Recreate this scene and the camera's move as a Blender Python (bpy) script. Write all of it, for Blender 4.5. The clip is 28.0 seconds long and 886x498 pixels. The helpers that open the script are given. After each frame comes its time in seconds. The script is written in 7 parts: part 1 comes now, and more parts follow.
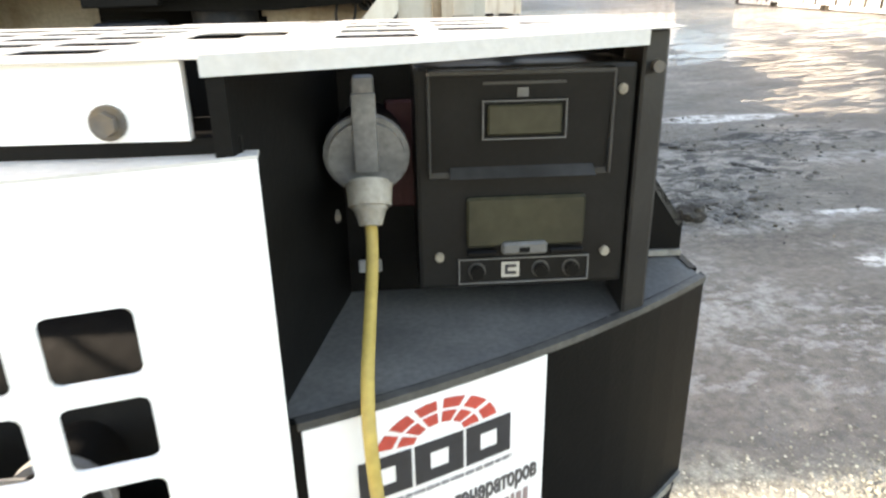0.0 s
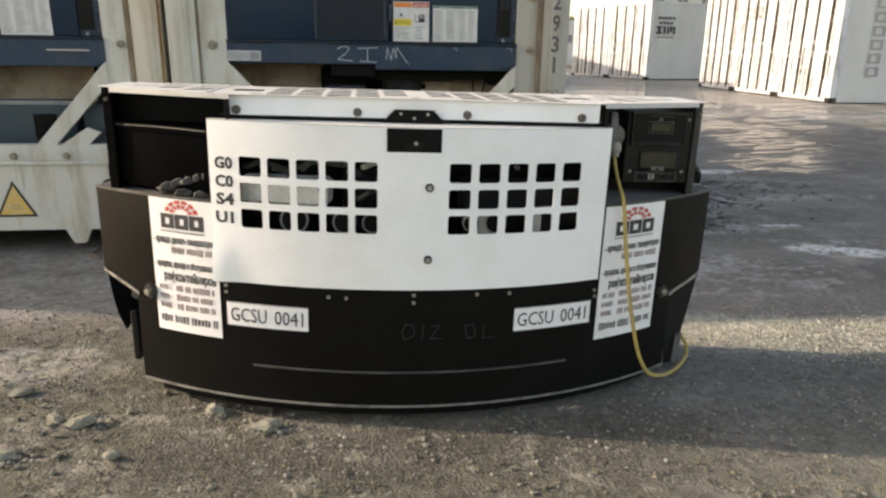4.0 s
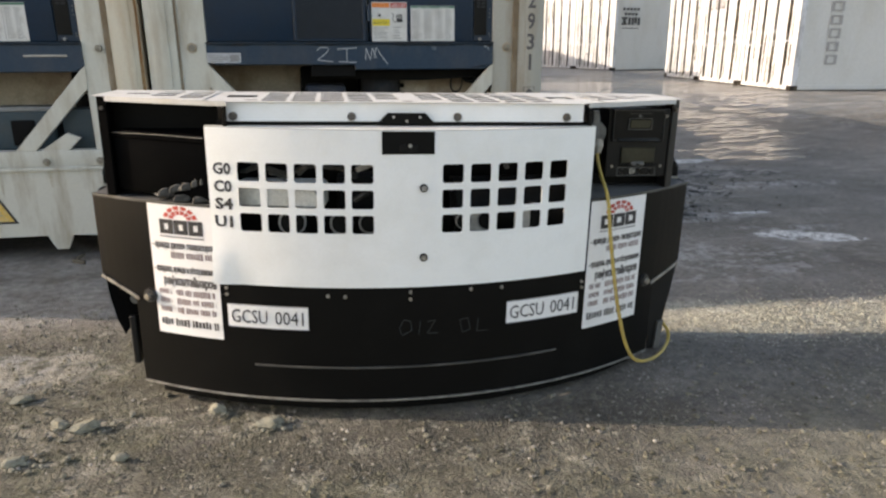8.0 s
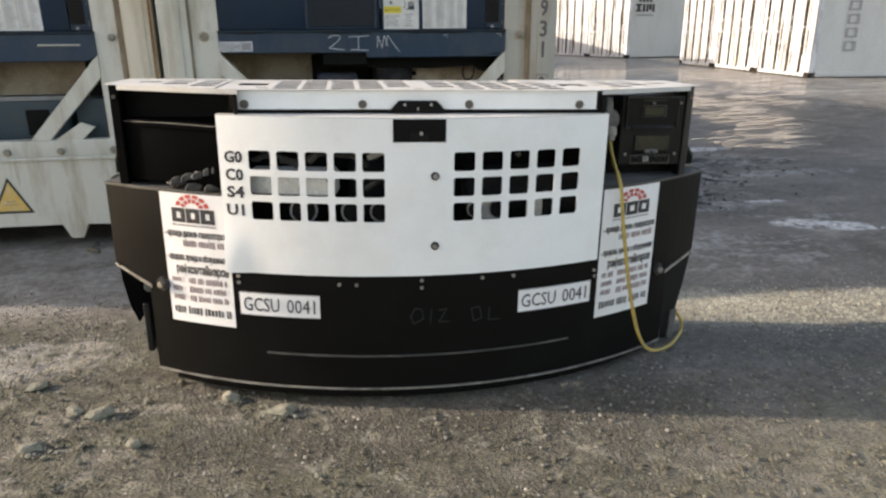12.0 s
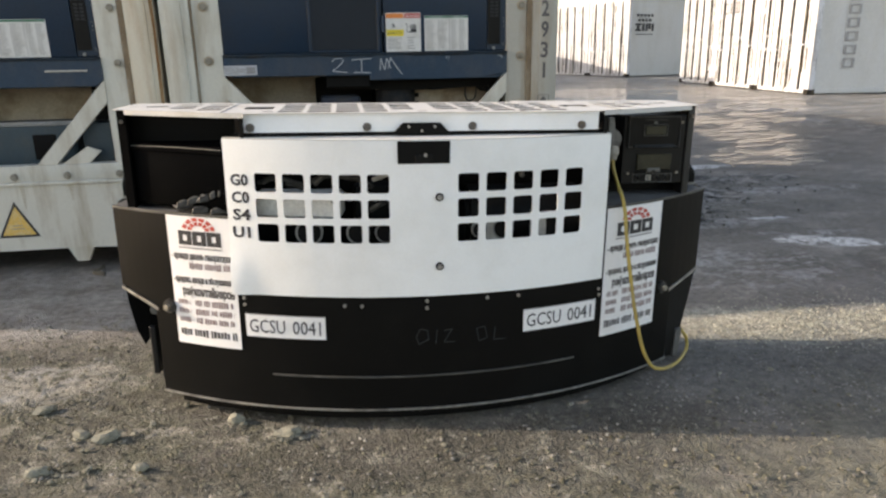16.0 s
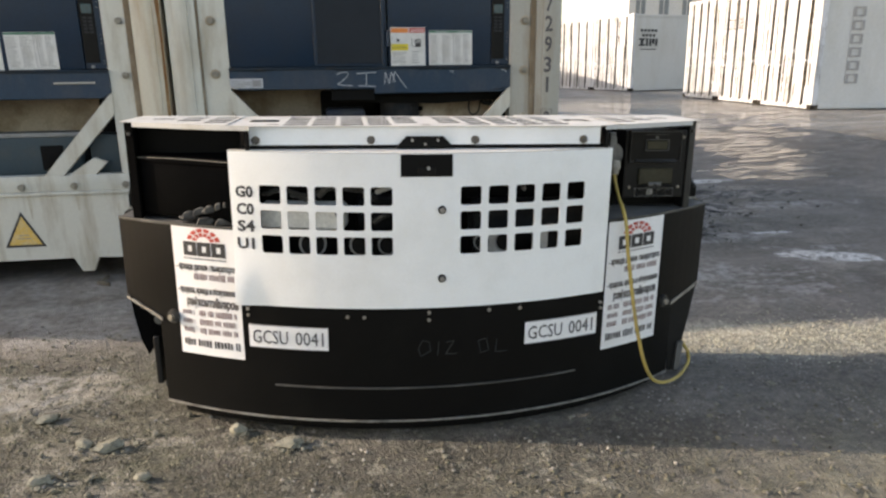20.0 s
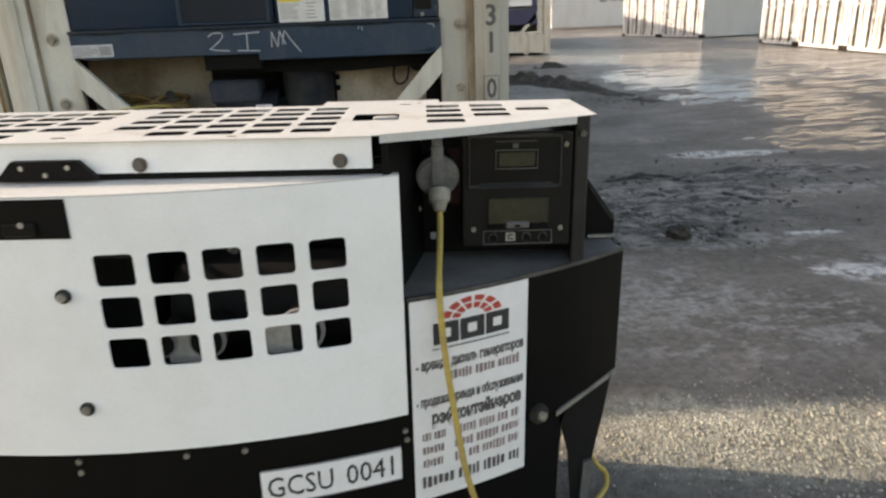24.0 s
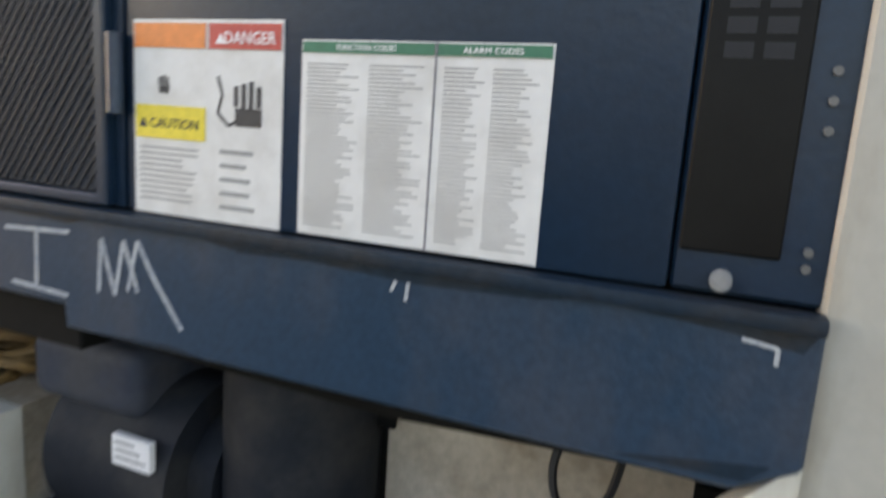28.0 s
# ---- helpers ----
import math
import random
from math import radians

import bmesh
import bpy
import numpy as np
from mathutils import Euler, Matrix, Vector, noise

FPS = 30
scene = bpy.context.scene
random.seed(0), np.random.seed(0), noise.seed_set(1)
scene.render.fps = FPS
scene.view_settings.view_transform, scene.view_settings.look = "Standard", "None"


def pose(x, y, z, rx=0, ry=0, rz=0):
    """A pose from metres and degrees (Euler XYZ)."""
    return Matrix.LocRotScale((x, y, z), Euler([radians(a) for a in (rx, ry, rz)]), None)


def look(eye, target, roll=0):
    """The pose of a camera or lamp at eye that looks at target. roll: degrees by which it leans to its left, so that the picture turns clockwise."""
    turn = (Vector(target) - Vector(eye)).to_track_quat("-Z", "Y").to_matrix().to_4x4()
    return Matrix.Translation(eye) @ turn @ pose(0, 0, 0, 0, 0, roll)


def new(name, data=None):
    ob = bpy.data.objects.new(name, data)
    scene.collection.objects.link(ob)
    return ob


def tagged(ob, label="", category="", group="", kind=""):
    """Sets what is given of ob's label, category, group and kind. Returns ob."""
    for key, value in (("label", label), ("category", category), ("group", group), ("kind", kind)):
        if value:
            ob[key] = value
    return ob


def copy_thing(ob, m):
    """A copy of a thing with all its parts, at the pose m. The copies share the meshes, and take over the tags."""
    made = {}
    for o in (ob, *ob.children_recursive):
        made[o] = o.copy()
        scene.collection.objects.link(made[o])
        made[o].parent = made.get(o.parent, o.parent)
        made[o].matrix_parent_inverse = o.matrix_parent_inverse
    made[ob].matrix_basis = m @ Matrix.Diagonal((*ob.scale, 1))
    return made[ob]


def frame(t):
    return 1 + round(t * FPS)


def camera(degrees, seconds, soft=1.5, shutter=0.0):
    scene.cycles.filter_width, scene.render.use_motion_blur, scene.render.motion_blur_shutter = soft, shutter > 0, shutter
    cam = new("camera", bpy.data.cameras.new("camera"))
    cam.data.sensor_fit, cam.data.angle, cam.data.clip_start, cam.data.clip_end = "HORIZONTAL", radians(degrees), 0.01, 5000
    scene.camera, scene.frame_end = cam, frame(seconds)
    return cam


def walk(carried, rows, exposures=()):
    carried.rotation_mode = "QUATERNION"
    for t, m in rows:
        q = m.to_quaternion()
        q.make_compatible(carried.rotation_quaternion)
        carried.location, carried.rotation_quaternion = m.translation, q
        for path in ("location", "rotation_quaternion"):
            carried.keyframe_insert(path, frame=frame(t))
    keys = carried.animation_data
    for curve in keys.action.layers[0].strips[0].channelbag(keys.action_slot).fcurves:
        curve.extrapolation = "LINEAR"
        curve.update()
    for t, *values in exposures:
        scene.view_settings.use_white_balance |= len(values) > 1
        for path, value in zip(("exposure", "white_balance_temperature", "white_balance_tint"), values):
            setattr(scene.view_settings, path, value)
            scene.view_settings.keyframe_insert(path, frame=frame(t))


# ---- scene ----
cam = camera(66.2, 28.0, soft=2.4, shutter=0.22)
PATH = [
    (0, (0.239, 0.253, 1.160), (0.398, 2.109, 0.432), -2.2),
    (0.5, (0.119, 0.007, 1.199), (0.389, 1.833, 0.431), -2.6),
    (1, (-0.111, -0.264, 1.225), (0.289, 1.492, 0.355), -1.7),
    (1.5, (-0.231, -0.558, 1.237), (0.099, 1.221, 0.384), -0.7),
    (2, (-0.373, -0.796, 1.261), (-0.092, 1.031, 0.497), 0.4),
    (2.5, (-0.588, -1.002, 1.268), (-0.317, 0.846, 0.555), -0.9),
    (3, (-0.658, -1.189, 1.269), (-0.425, 0.707, 0.678), -0.4),
    (3.5, (-0.709, -1.348, 1.268), (-0.472, 0.558, 0.712), 0.4),
    (5.5, (-0.858, -1.502, 1.312), (-0.508, 0.382, 0.742), 0.6),
    (6, (-0.859, -1.503, 1.313), (-0.523, 0.382, 0.735), 0.2),
    (6.5, (-0.856, -1.501, 1.312), (-0.498, 0.380, 0.736), 0.2),
    (7, (-0.854, -1.498, 1.310), (-0.485, 0.380, 0.730), 0.2),
    (7.5, (-0.854, -1.501, 1.311), (-0.491, 0.380, 0.738), -0.0),
    (8, (-0.853, -1.503, 1.311), (-0.504, 0.381, 0.737), -0.1),
    (8.5, (-0.852, -1.503, 1.310), (-0.505, 0.380, 0.733), -0.2),
    (9, (-0.851, -1.504, 1.310), (-0.511, 0.380, 0.730), -0.5),
    (9.5, (-0.850, -1.504, 1.309), (-0.494, 0.375, 0.723), -0.1),
    (10, (-0.849, -1.502, 1.307), (-0.493, 0.376, 0.720), -0.3),
    (10.5, (-0.848, -1.502, 1.306), (-0.504, 0.377, 0.712), -0.2),
    (11, (-0.848, -1.500, 1.305), (-0.532, 0.382, 0.704), 0.1),
    (11.5, (-0.848, -1.497, 1.306), (-0.529, 0.386, 0.711), -0.4),
    (12, (-0.848, -1.497, 1.306), (-0.537, 0.384, 0.702), -0.4),
    (12.5, (-0.848, -1.496, 1.307), (-0.534, 0.388, 0.712), -0.7),
    (14.5, (-0.852, -1.499, 1.310), (-0.529, 0.392, 0.744), -0.8),
    (15, (-0.853, -1.498, 1.311), (-0.517, 0.393, 0.754), -0.7),
    (15.5, (-0.854, -1.502, 1.312), (-0.534, 0.392, 0.753), -1.0),
    (16, (-0.856, -1.505, 1.313), (-0.550, 0.394, 0.763), -1.0),
    (16.5, (-0.858, -1.508, 1.315), (-0.568, 0.396, 0.775), -1.0),
    (17, (-0.860, -1.512, 1.316), (-0.569, 0.393, 0.782), -1.0),
    (17.5, (-0.858, -1.513, 1.317), (-0.564, 0.391, 0.779), -1.1),
    (18, (-0.857, -1.515, 1.317), (-0.584, 0.396, 0.794), -0.8),
    (18.5, (-0.857, -1.518, 1.317), (-0.580, 0.397, 0.811), -0.6),
    (19, (-0.856, -1.522, 1.318), (-0.570, 0.393, 0.816), -0.6),
    (19.5, (-0.856, -1.525, 1.318), (-0.568, 0.388, 0.810), -0.7),
    (20, (-0.855, -1.524, 1.317), (-0.557, 0.386, 0.803), -0.7),
    (20.5, (-0.853, -1.520, 1.315), (-0.539, 0.387, 0.798), -0.7),
    (22.5, (-0.554, -1.332, 1.313), (-0.283, 0.571, 0.759), -1.0),
    (23, (-0.341, -1.100, 1.283), (0.004, 0.768, 0.656), -1.0),
    (23.5, (-0.123, -0.797, 1.309), (0.246, 1.079, 0.720), -3.3),
    (24, (0.165, -0.509, 1.320), (0.241, 1.385, 0.681), -2.3),
    (24.3, (0.318, -0.294, 1.305), (0.320, 1.620, 0.722), -0.2),
    (24.8, (0.570, 0.094, 1.323), (0.388, 2.001, 0.747), -3.9),
    (25, (0.686, 0.233, 1.330), (0.415, 2.125, 0.741), -2.3),
    (25.5, (0.878, 0.657, 1.313), (0.562, 2.552, 0.735), 0.5),
    (26, (1.001, 1.127, 1.398), (0.353, 2.912, 0.768), 0.6),
    (26.5, (0.943, 1.469, 1.361), (-0.250, 2.964, 0.777), 3.5),
    (27, (0.738, 1.831, 1.397), (-0.454, 3.362, 0.911), 3.9),
    (27.5, (0.520, 2.203, 1.433), (-0.539, 3.838, 0.981), 6.8),
    (27.8, (0.340, 2.327, 1.417), (-0.563, 4.068, 1.025), 6.3),
    (28, (0.251, 2.449, 1.462), (-0.501, 4.273, 1.136), 4.3),
]
EXPO = [(0.0, 2.75, 8300, 15), (0.4, 2.15, 8500, 15), (1.0, 1.5, 8900, 15), (2.0, 1.47, 8700, 15), (3.0, 1.4, 8400, 15), (8.0, 1.33, 7700, 16), (20.5, 1.33, 7700, 16), (24.0, 1.4, 8300, 16), (24.5, 1.33, 8600, 17), (25.0, 1.56, 9000, 18), (25.5, 1.74, 9000, 18),
        (26.0, 1.9, 8900, 18), (26.5, 2.36, 8800, 15), (27.0, 2.38, 8600, 15), (28.0, 1.97, 7700, 19)]
walk(cam, [(t, look(eye, target, roll)) for t, eye, target, roll in PATH], EXPO)

# ---------------------------------------------------------------- light
SUN_EL, SUN_AZ = radians(22.5), radians(-77.0)   # azimuth from +Y towards +X
world = bpy.data.worlds.new("sky")
scene.world = world
world.use_nodes = True
wn, wl = world.node_tree.nodes, world.node_tree.links
sky = wn.new("ShaderNodeTexSky")
sky.sky_type, sky.sun_disc, sky.sun_elevation, sky.sun_rotation = "NISHITA", False, SUN_EL, SUN_AZ
sky.air_density, sky.dust_density, sky.ozone_density = 1.0, 1.3, 0.4
wn["Background"].inputs["Strength"].default_value = 0.15
wl.new(sky.outputs[0], wn["Background"].inputs["Color"])
sun_data = bpy.data.lights.new("sun", "SUN")
sun_data.energy, sun_data.angle, sun_data.color = 2.4, radians(0.6), (1.0, 0.955, 0.885)
sun_dir = Vector((math.sin(SUN_AZ) * math.cos(SUN_EL), math.cos(SUN_AZ) * math.cos(SUN_EL), math.sin(SUN_EL)))
sun = new("sun", sun_data)
sun.matrix_world = look(sun_dir * 40, (0, 0, 0))


# ---------------------------------------------------------------- materials
def material(name, base, rough=0.6, metal=0.0, second=None, scale=6.0, amount=0.5, fine=90.0, fine_amount=0.12,
             bump=0.15, bump_scale=None, spread=(0.45, 0.65), island=0.0, stretch=(1, 1, 1), rough_var=0.12, coat=0.0, spec=0.5):
    """Base colour with broad stains of a second colour, a fine grain, and a bump."""
    m = bpy.data.materials.new(name)
    m.use_nodes = True
    n, l = m.node_tree.nodes, m.node_tree.links
    p = n["Principled BSDF"]
    p.inputs["Metallic"].default_value = metal
    p.inputs["Coat Weight"].default_value = coat
    p.inputs["Specular IOR Level"].default_value = spec
    co = n.new("ShaderNodeTexCoord")
    mp = n.new("ShaderNodeMapping")
    mp.inputs["Scale"].default_value = stretch
    l.new(co.outputs["Object"], mp.inputs["Vector"])
    big = n.new("ShaderNodeTexNoise")
    big.inputs["Scale"].default_value, big.inputs["Detail"].default_value, big.inputs["Roughness"].default_value = scale, 6, 0.62
    l.new(mp.outputs[0], big.inputs["Vector"])
    ramp = n.new("ShaderNodeValToRGB")
    ramp.color_ramp.elements[0].position, ramp.color_ramp.elements[1].position = spread
    l.new(big.outputs["Fac"], ramp.inputs[0])
    amt = n.new("ShaderNodeMath")
    amt.operation = "MULTIPLY"
    amt.inputs[1].default_value = amount
    l.new(ramp.outputs[0], amt.inputs[0])
    mix = n.new("ShaderNodeMix")
    mix.data_type = "RGBA"
    mix.inputs[6].default_value = (*base, 1)
    mix.inputs[7].default_value = (*(second or [c * 0.6 for c in base]), 1)
    l.new(amt.outputs[0], mix.inputs[0])
    small = n.new("ShaderNodeTexNoise")
    small.inputs["Scale"].default_value, small.inputs["Detail"].default_value = fine, 4
    l.new(co.outputs["Object"], small.inputs["Vector"])
    grain = n.new("ShaderNodeMapRange")
    grain.inputs["From Min"].default_value, grain.inputs["From Max"].default_value = 0.3, 0.7
    grain.inputs["To Min"].default_value, grain.inputs["To Max"].default_value = 1 - fine_amount, 1 + fine_amount
    l.new(small.outputs["Fac"], grain.inputs["Value"])
    mul = n.new("ShaderNodeVectorMath")
    mul.operation = "SCALE"
    l.new(mix.outputs[2], mul.inputs[0])
    l.new(grain.outputs[0], mul.inputs["Scale"])
    colour = mul.outputs[0]
    if island:
        info = n.new("ShaderNodeObjectInfo") if island < 0 else n.new("ShaderNodeNewGeometry")
        rnd = n.new("ShaderNodeMapRange")
        rnd.inputs["To Min"].default_value, rnd.inputs["To Max"].default_value = 1 - abs(island), 1 + abs(island)
        l.new(info.outputs["Random" if island < 0 else "Random Per Island"], rnd.inputs["Value"])
        again = n.new("ShaderNodeVectorMath")
        again.operation = "SCALE"
        l.new(colour, again.inputs[0])
        l.new(rnd.outputs[0], again.inputs["Scale"])
        colour = again.outputs[0]
    l.new(colour, p.inputs["Base Color"])
    rr = n.new("ShaderNodeMapRange")
    rr.inputs["To Min"].default_value, rr.inputs["To Max"].default_value = max(0.02, rough - rough_var), min(1, rough + rough_var)
    l.new(big.outputs["Fac"], rr.inputs["Value"])
    l.new(rr.outputs[0], p.inputs["Roughness"])
    if bump:
        src = small
        if bump_scale:
            src = n.new("ShaderNodeTexNoise")
            src.inputs["Scale"].default_value, src.inputs["Detail"].default_value = bump_scale, 5
            l.new(co.outputs["Object"], src.inputs["Vector"])
        b = n.new("ShaderNodeBump")
        b.inputs["Strength"].default_value, b.inputs["Distance"].default_value = bump, 0.01
        l.new(src.outputs["Fac"], b.inputs["Height"])
        l.new(b.outputs[0], p.inputs["Normal"])
    return m


def streaked_paint(name, base, dirt, rust):
    """Old container paint: upright runs of dirt, blotches, and rust that breaks through."""
    m = material(name, base, 0.7, spec=0.3, second=dirt, scale=3.0, amount=0.7, spread=(0.47, 0.66), fine=24, fine_amount=0.06, bump=0.05, stretch=(2.2, 2.2, 0.5))
    n, l = m.node_tree.nodes, m.node_tree.links
    p = n["Principled BSDF"]
    colour = p.inputs["Base Color"].links[0].from_socket
    co = n.new("ShaderNodeTexCoord")
    for scale, stretch, lo, hi, amount, tone in ((5.0, (2.6, 2.6, 0.16), 0.52, 0.62, 0.8, dirt), (9.0, (1.6, 1.6, 0.10), 0.57, 0.64, 0.9, rust), (6.0, (1, 1, 0.8), 0.61, 0.68, 0.9, rust)):
        mp = n.new("ShaderNodeMapping")
        mp.inputs["Scale"].default_value, mp.inputs["Location"].default_value = stretch, (scale, 3.1 * lo, 0)
        l.new(co.outputs["Object"], mp.inputs["Vector"])
        t = n.new("ShaderNodeTexNoise")
        t.inputs["Scale"].default_value, t.inputs["Detail"].default_value, t.inputs["Roughness"].default_value = scale, 7, 0.66
        l.new(mp.outputs[0], t.inputs["Vector"])
        r = n.new("ShaderNodeMapRange")
        r.inputs["From Min"].default_value, r.inputs["From Max"].default_value, r.inputs["To Max"].default_value = lo, hi, amount
        l.new(t.outputs["Fac"], r.inputs["Value"])
        x = n.new("ShaderNodeMix")
        x.data_type = "RGBA"
        x.inputs[7].default_value = (*tone, 1)
        l.new(r.outputs[0], x.inputs[0])
        l.new(colour, x.inputs[6])
        colour = x.outputs[2]
    l.new(colour, p.inputs["Base Color"])
    return m


WHITE = material("white_powder_coat", (0.85, 0.85, 0.83), 0.42, second=(0.66, 0.65, 0.60), scale=3.0, amount=0.35, fine=160, fine_amount=0.02, bump=0.03)
TOPWHITE = material("dusty_white_paint", (0.53, 0.52, 0.49), 0.6, spec=0.3, second=(0.36, 0.32, 0.25), scale=7.0, amount=0.6, fine=120, fine_amount=0.06, bump=0.08, spread=(0.54, 0.70))
BLACK = material("black_satin_paint", (0.004, 0.004, 0.0038), 0.46, spec=0.12, second=(0.008, 0.0077, 0.007), scale=5.0, amount=0.45, fine=180, fine_amount=0.15, bump=0.05, spread=(0.5, 0.75))
TANKBLACK = material("smooth_black_tank", (0.004, 0.004, 0.004), 0.8, spec=0.0, second=(0.006, 0.006, 0.0058), scale=6, bump=0.0)
LEDGEGREY = material("dusty_dark_ledge", (0.11, 0.108, 0.102), 0.65, spec=0.3, second=(0.18, 0.175, 0.16), scale=6, amount=0.6, fine=140, fine_amount=0.15, bump=0.06)
BOXBLACK = material("dusty_black_box", (0.007, 0.007, 0.0068), 0.40, spec=0.22, second=(0.014, 0.014, 0.013), scale=9, amount=0.5, fine=150, fine_amount=0.12, bump=0.03)
# paler black; on the hood edges it paints the thin light along them
EDGEBLACK = material("paler_black_edge", (0.022, 0.022, 0.021), 0.5, second=(0.05, 0.05, 0.047), scale=20, amount=0.6, bump=0.03)
# lighter black; on right-hand parts it stands in for reflected light
SIDEBLACK = material("lightened_black_side", (0.010, 0.0098, 0.0095), 0.5, spec=0.30, second=(0.020, 0.0195, 0.018), scale=6, amount=0.5, fine=140, fine_amount=0.12, bump=0.04)
BLACKDUST = material("black_paint_dusty", (0.045, 0.044, 0.040), 0.6, second=(0.13, 0.125, 0.11), scale=7.0, amount=0.6, fine=120, fine_amount=0.2, bump=0.1)
PLASTIC = material("black_plastic", (0.004, 0.004, 0.004), 0.40, spec=0.16, second=(0.009, 0.009, 0.008), scale=8, fine=200, fine_amount=0.1, bump=0.03)
SMOKE = material("smoked_window", (0.031, 0.030, 0.021), 0.18, spec=0.35, second=(0.062, 0.060, 0.036), scale=4, amount=0.5, fine=60, bump=0.0)
RUBBER = material("black_rubber", (0.015, 0.015, 0.015), 0.7, fine=120, bump=0.1)
BOLTGREY = material("grey_dirty_bolt", (0.27, 0.245, 0.195), 0.6, spec=0.4, second=(0.12, 0.09, 0.06), scale=40, amount=0.7, bump=0.08)
BOLTDARK = material("grimy_bolt", (0.095, 0.088, 0.078), 0.6, spec=0.4, second=(0.17, 0.12, 0.07), scale=40, amount=0.7, bump=0.1)
STEEL = material("zinc_steel", (0.42, 0.41, 0.39), 0.45, metal=0.9, second=(0.25, 0.22, 0.18), scale=20, amount=0.6, bump=0.05)
BAREEDGE = material("scuffed_bare_edge", (0.32, 0.31, 0.28), 0.5, metal=0.5, second=(0.12, 0.11, 0.1), scale=14, amount=0.8, bump=0.1)
GREYPLASTIC = material("grey_plastic", (0.24, 0.24, 0.235), 0.5, second=(0.15, 0.15, 0.145), scale=12, bump=0.04)
LIDGREY = material("dulled_grey_lid", (0.15, 0.15, 0.148), 0.5, spec=0.4, second=(0.22, 0.22, 0.215), scale=30, amount=0.7, fine=120, fine_amount=0.15, bump=0.06)
PLUGWHITE = material("grubby_plug_plastic", (0.33, 0.31, 0.265), 0.55, second=(0.17, 0.15, 0.12), scale=35, amount=0.7, fine=120, fine_amount=0.12, bump=0.06)
TRIMGREY = material("thin_grey_print", (0.12, 0.12, 0.115), 0.5, bump=0)
LATCHGREY = material("dull_latch_plastic", (0.12, 0.12, 0.115), 0.45, second=(0.08, 0.08, 0.075), scale=15, bump=0.03)
PLATEGREY = material("dusty_grey_plate", (0.34, 0.335, 0.31), 0.6, second=(0.20, 0.19, 0.17), scale=16, amount=0.6, bump=0.04)
WIREGREY = material("dull_grey_connector", (0.04, 0.04, 0.038), 0.55, spec=0.2, second=(0.11, 0.108, 0.10), scale=30, amount=0.7, bump=0.06)
CANWHITE = material("milky_plastic", (0.72, 0.71, 0.66), 0.45, second=(0.55, 0.53, 0.47), scale=10, amount=0.5, bump=0.02)
OFFPLASTIC = material("dirty_white_plastic", (0.44, 0.42, 0.37), 0.5, second=(0.34, 0.31, 0.25), scale=18, bump=0.05)
YELLOW = material("yellow_rubber_cable", (0.42, 0.31, 0.085), 0.6, spec=0.3, second=(0.32, 0.24, 0.10), scale=9, amount=0.6, bump=0.05)
OLDCABLE = material("weathered_yellow_cable", (0.46, 0.37, 0.10), 0.6, second=(0.40, 0.33, 0.14), scale=9, amount=0.6, bump=0.05)
PAPER = material("white_sticker", (0.80, 0.79, 0.78), 0.4, second=(0.68, 0.66, 0.63), scale=5, amount=0.35, fine=50, fine_amount=0.02, bump=0.02)
LABELWHITE = material("weathered_label_paper", (0.66, 0.65, 0.62), 0.5, second=(0.52, 0.50, 0.46), scale=16, amount=0.6, fine=60, fine_amount=0.03, bump=0.02)
DULLPAPER = material("dulled_paper", (0.46, 0.47, 0.49), 0.5, second=(0.32, 0.33, 0.35), scale=14, amount=0.6, bump=0.02)
INK = material("dark_print", (0.03, 0.03, 0.033), 0.5, bump=0)
INKDARK = material("worn_dark_print", (0.075, 0.068, 0.068), 0.55, second=(0.14, 0.13, 0.125), scale=60, amount=0.6, bump=0)
INKRED = material("red_print", (0.50, 0.07, 0.05), 0.5, bump=0)
INKFAINT = material("fine_faint_print", (0.27, 0.27, 0.265), 0.5, bump=0)
INKGREY = material("grey_print", (0.22, 0.21, 0.22), 0.5, bump=0)
INKROW = material("greyed_red_print", (0.27, 0.20, 0.195), 0.5, bump=0)
INKMARK = material("weathered_grey_mark", (0.30, 0.29, 0.28), 0.6, second=(0.42, 0.41, 0.39), scale=14, amount=0.7, bump=0)
INKGREEN = material("green_print", (0.03, 0.16, 0.09), 0.5, bump=0)
INKORANGE = material("orange_print", (0.72, 0.22, 0.05), 0.5, bump=0)
LABELYELLOW = material("yellow_print", (0.74, 0.58, 0.05), 0.5, bump=0)
SIGNYELLOW = material("faded_yellow_decal", (0.66, 0.42, 0.10), 0.55, second=(0.60, 0.50, 0.30), scale=22, amount=0.7, bump=0.03)
CHALK = material("white_chalk", (0.40, 0.42, 0.43), 0.9, second=(0.16, 0.19, 0.24), scale=110, amount=0.7, bump=0.0)
FAINTCHALK = material("rubbed_chalk", (0.016, 0.016, 0.0155), 0.9, second=(0.007, 0.012, 0.012), scale=90, amount=0.8, bump=0.0)
CREAM = material("weathered_cream_paint", (0.58, 0.56, 0.485), 0.5, second=(0.33, 0.27, 0.185), scale=6.0, amount=0.65, fine=70, fine_amount=0.03, bump=0.025, stretch=(1.6, 1, 0.30), spread=(0.47, 0.68))
CREAMSIDE = material("side_wall_cream", (0.62, 0.57, 0.455), 0.5, second=(0.46, 0.38, 0.27), scale=2.2, amount=0.5, fine=60, fine_amount=0.05, bump=0.06, stretch=(1, 1, 0.3))
RUSTCREAM = material("rusty_cream_post", (0.42, 0.36, 0.27), 0.6, second=(0.26, 0.15, 0.07), scale=6, amount=0.6, fine=70, bump=0.15, stretch=(1, 1, 0.3))
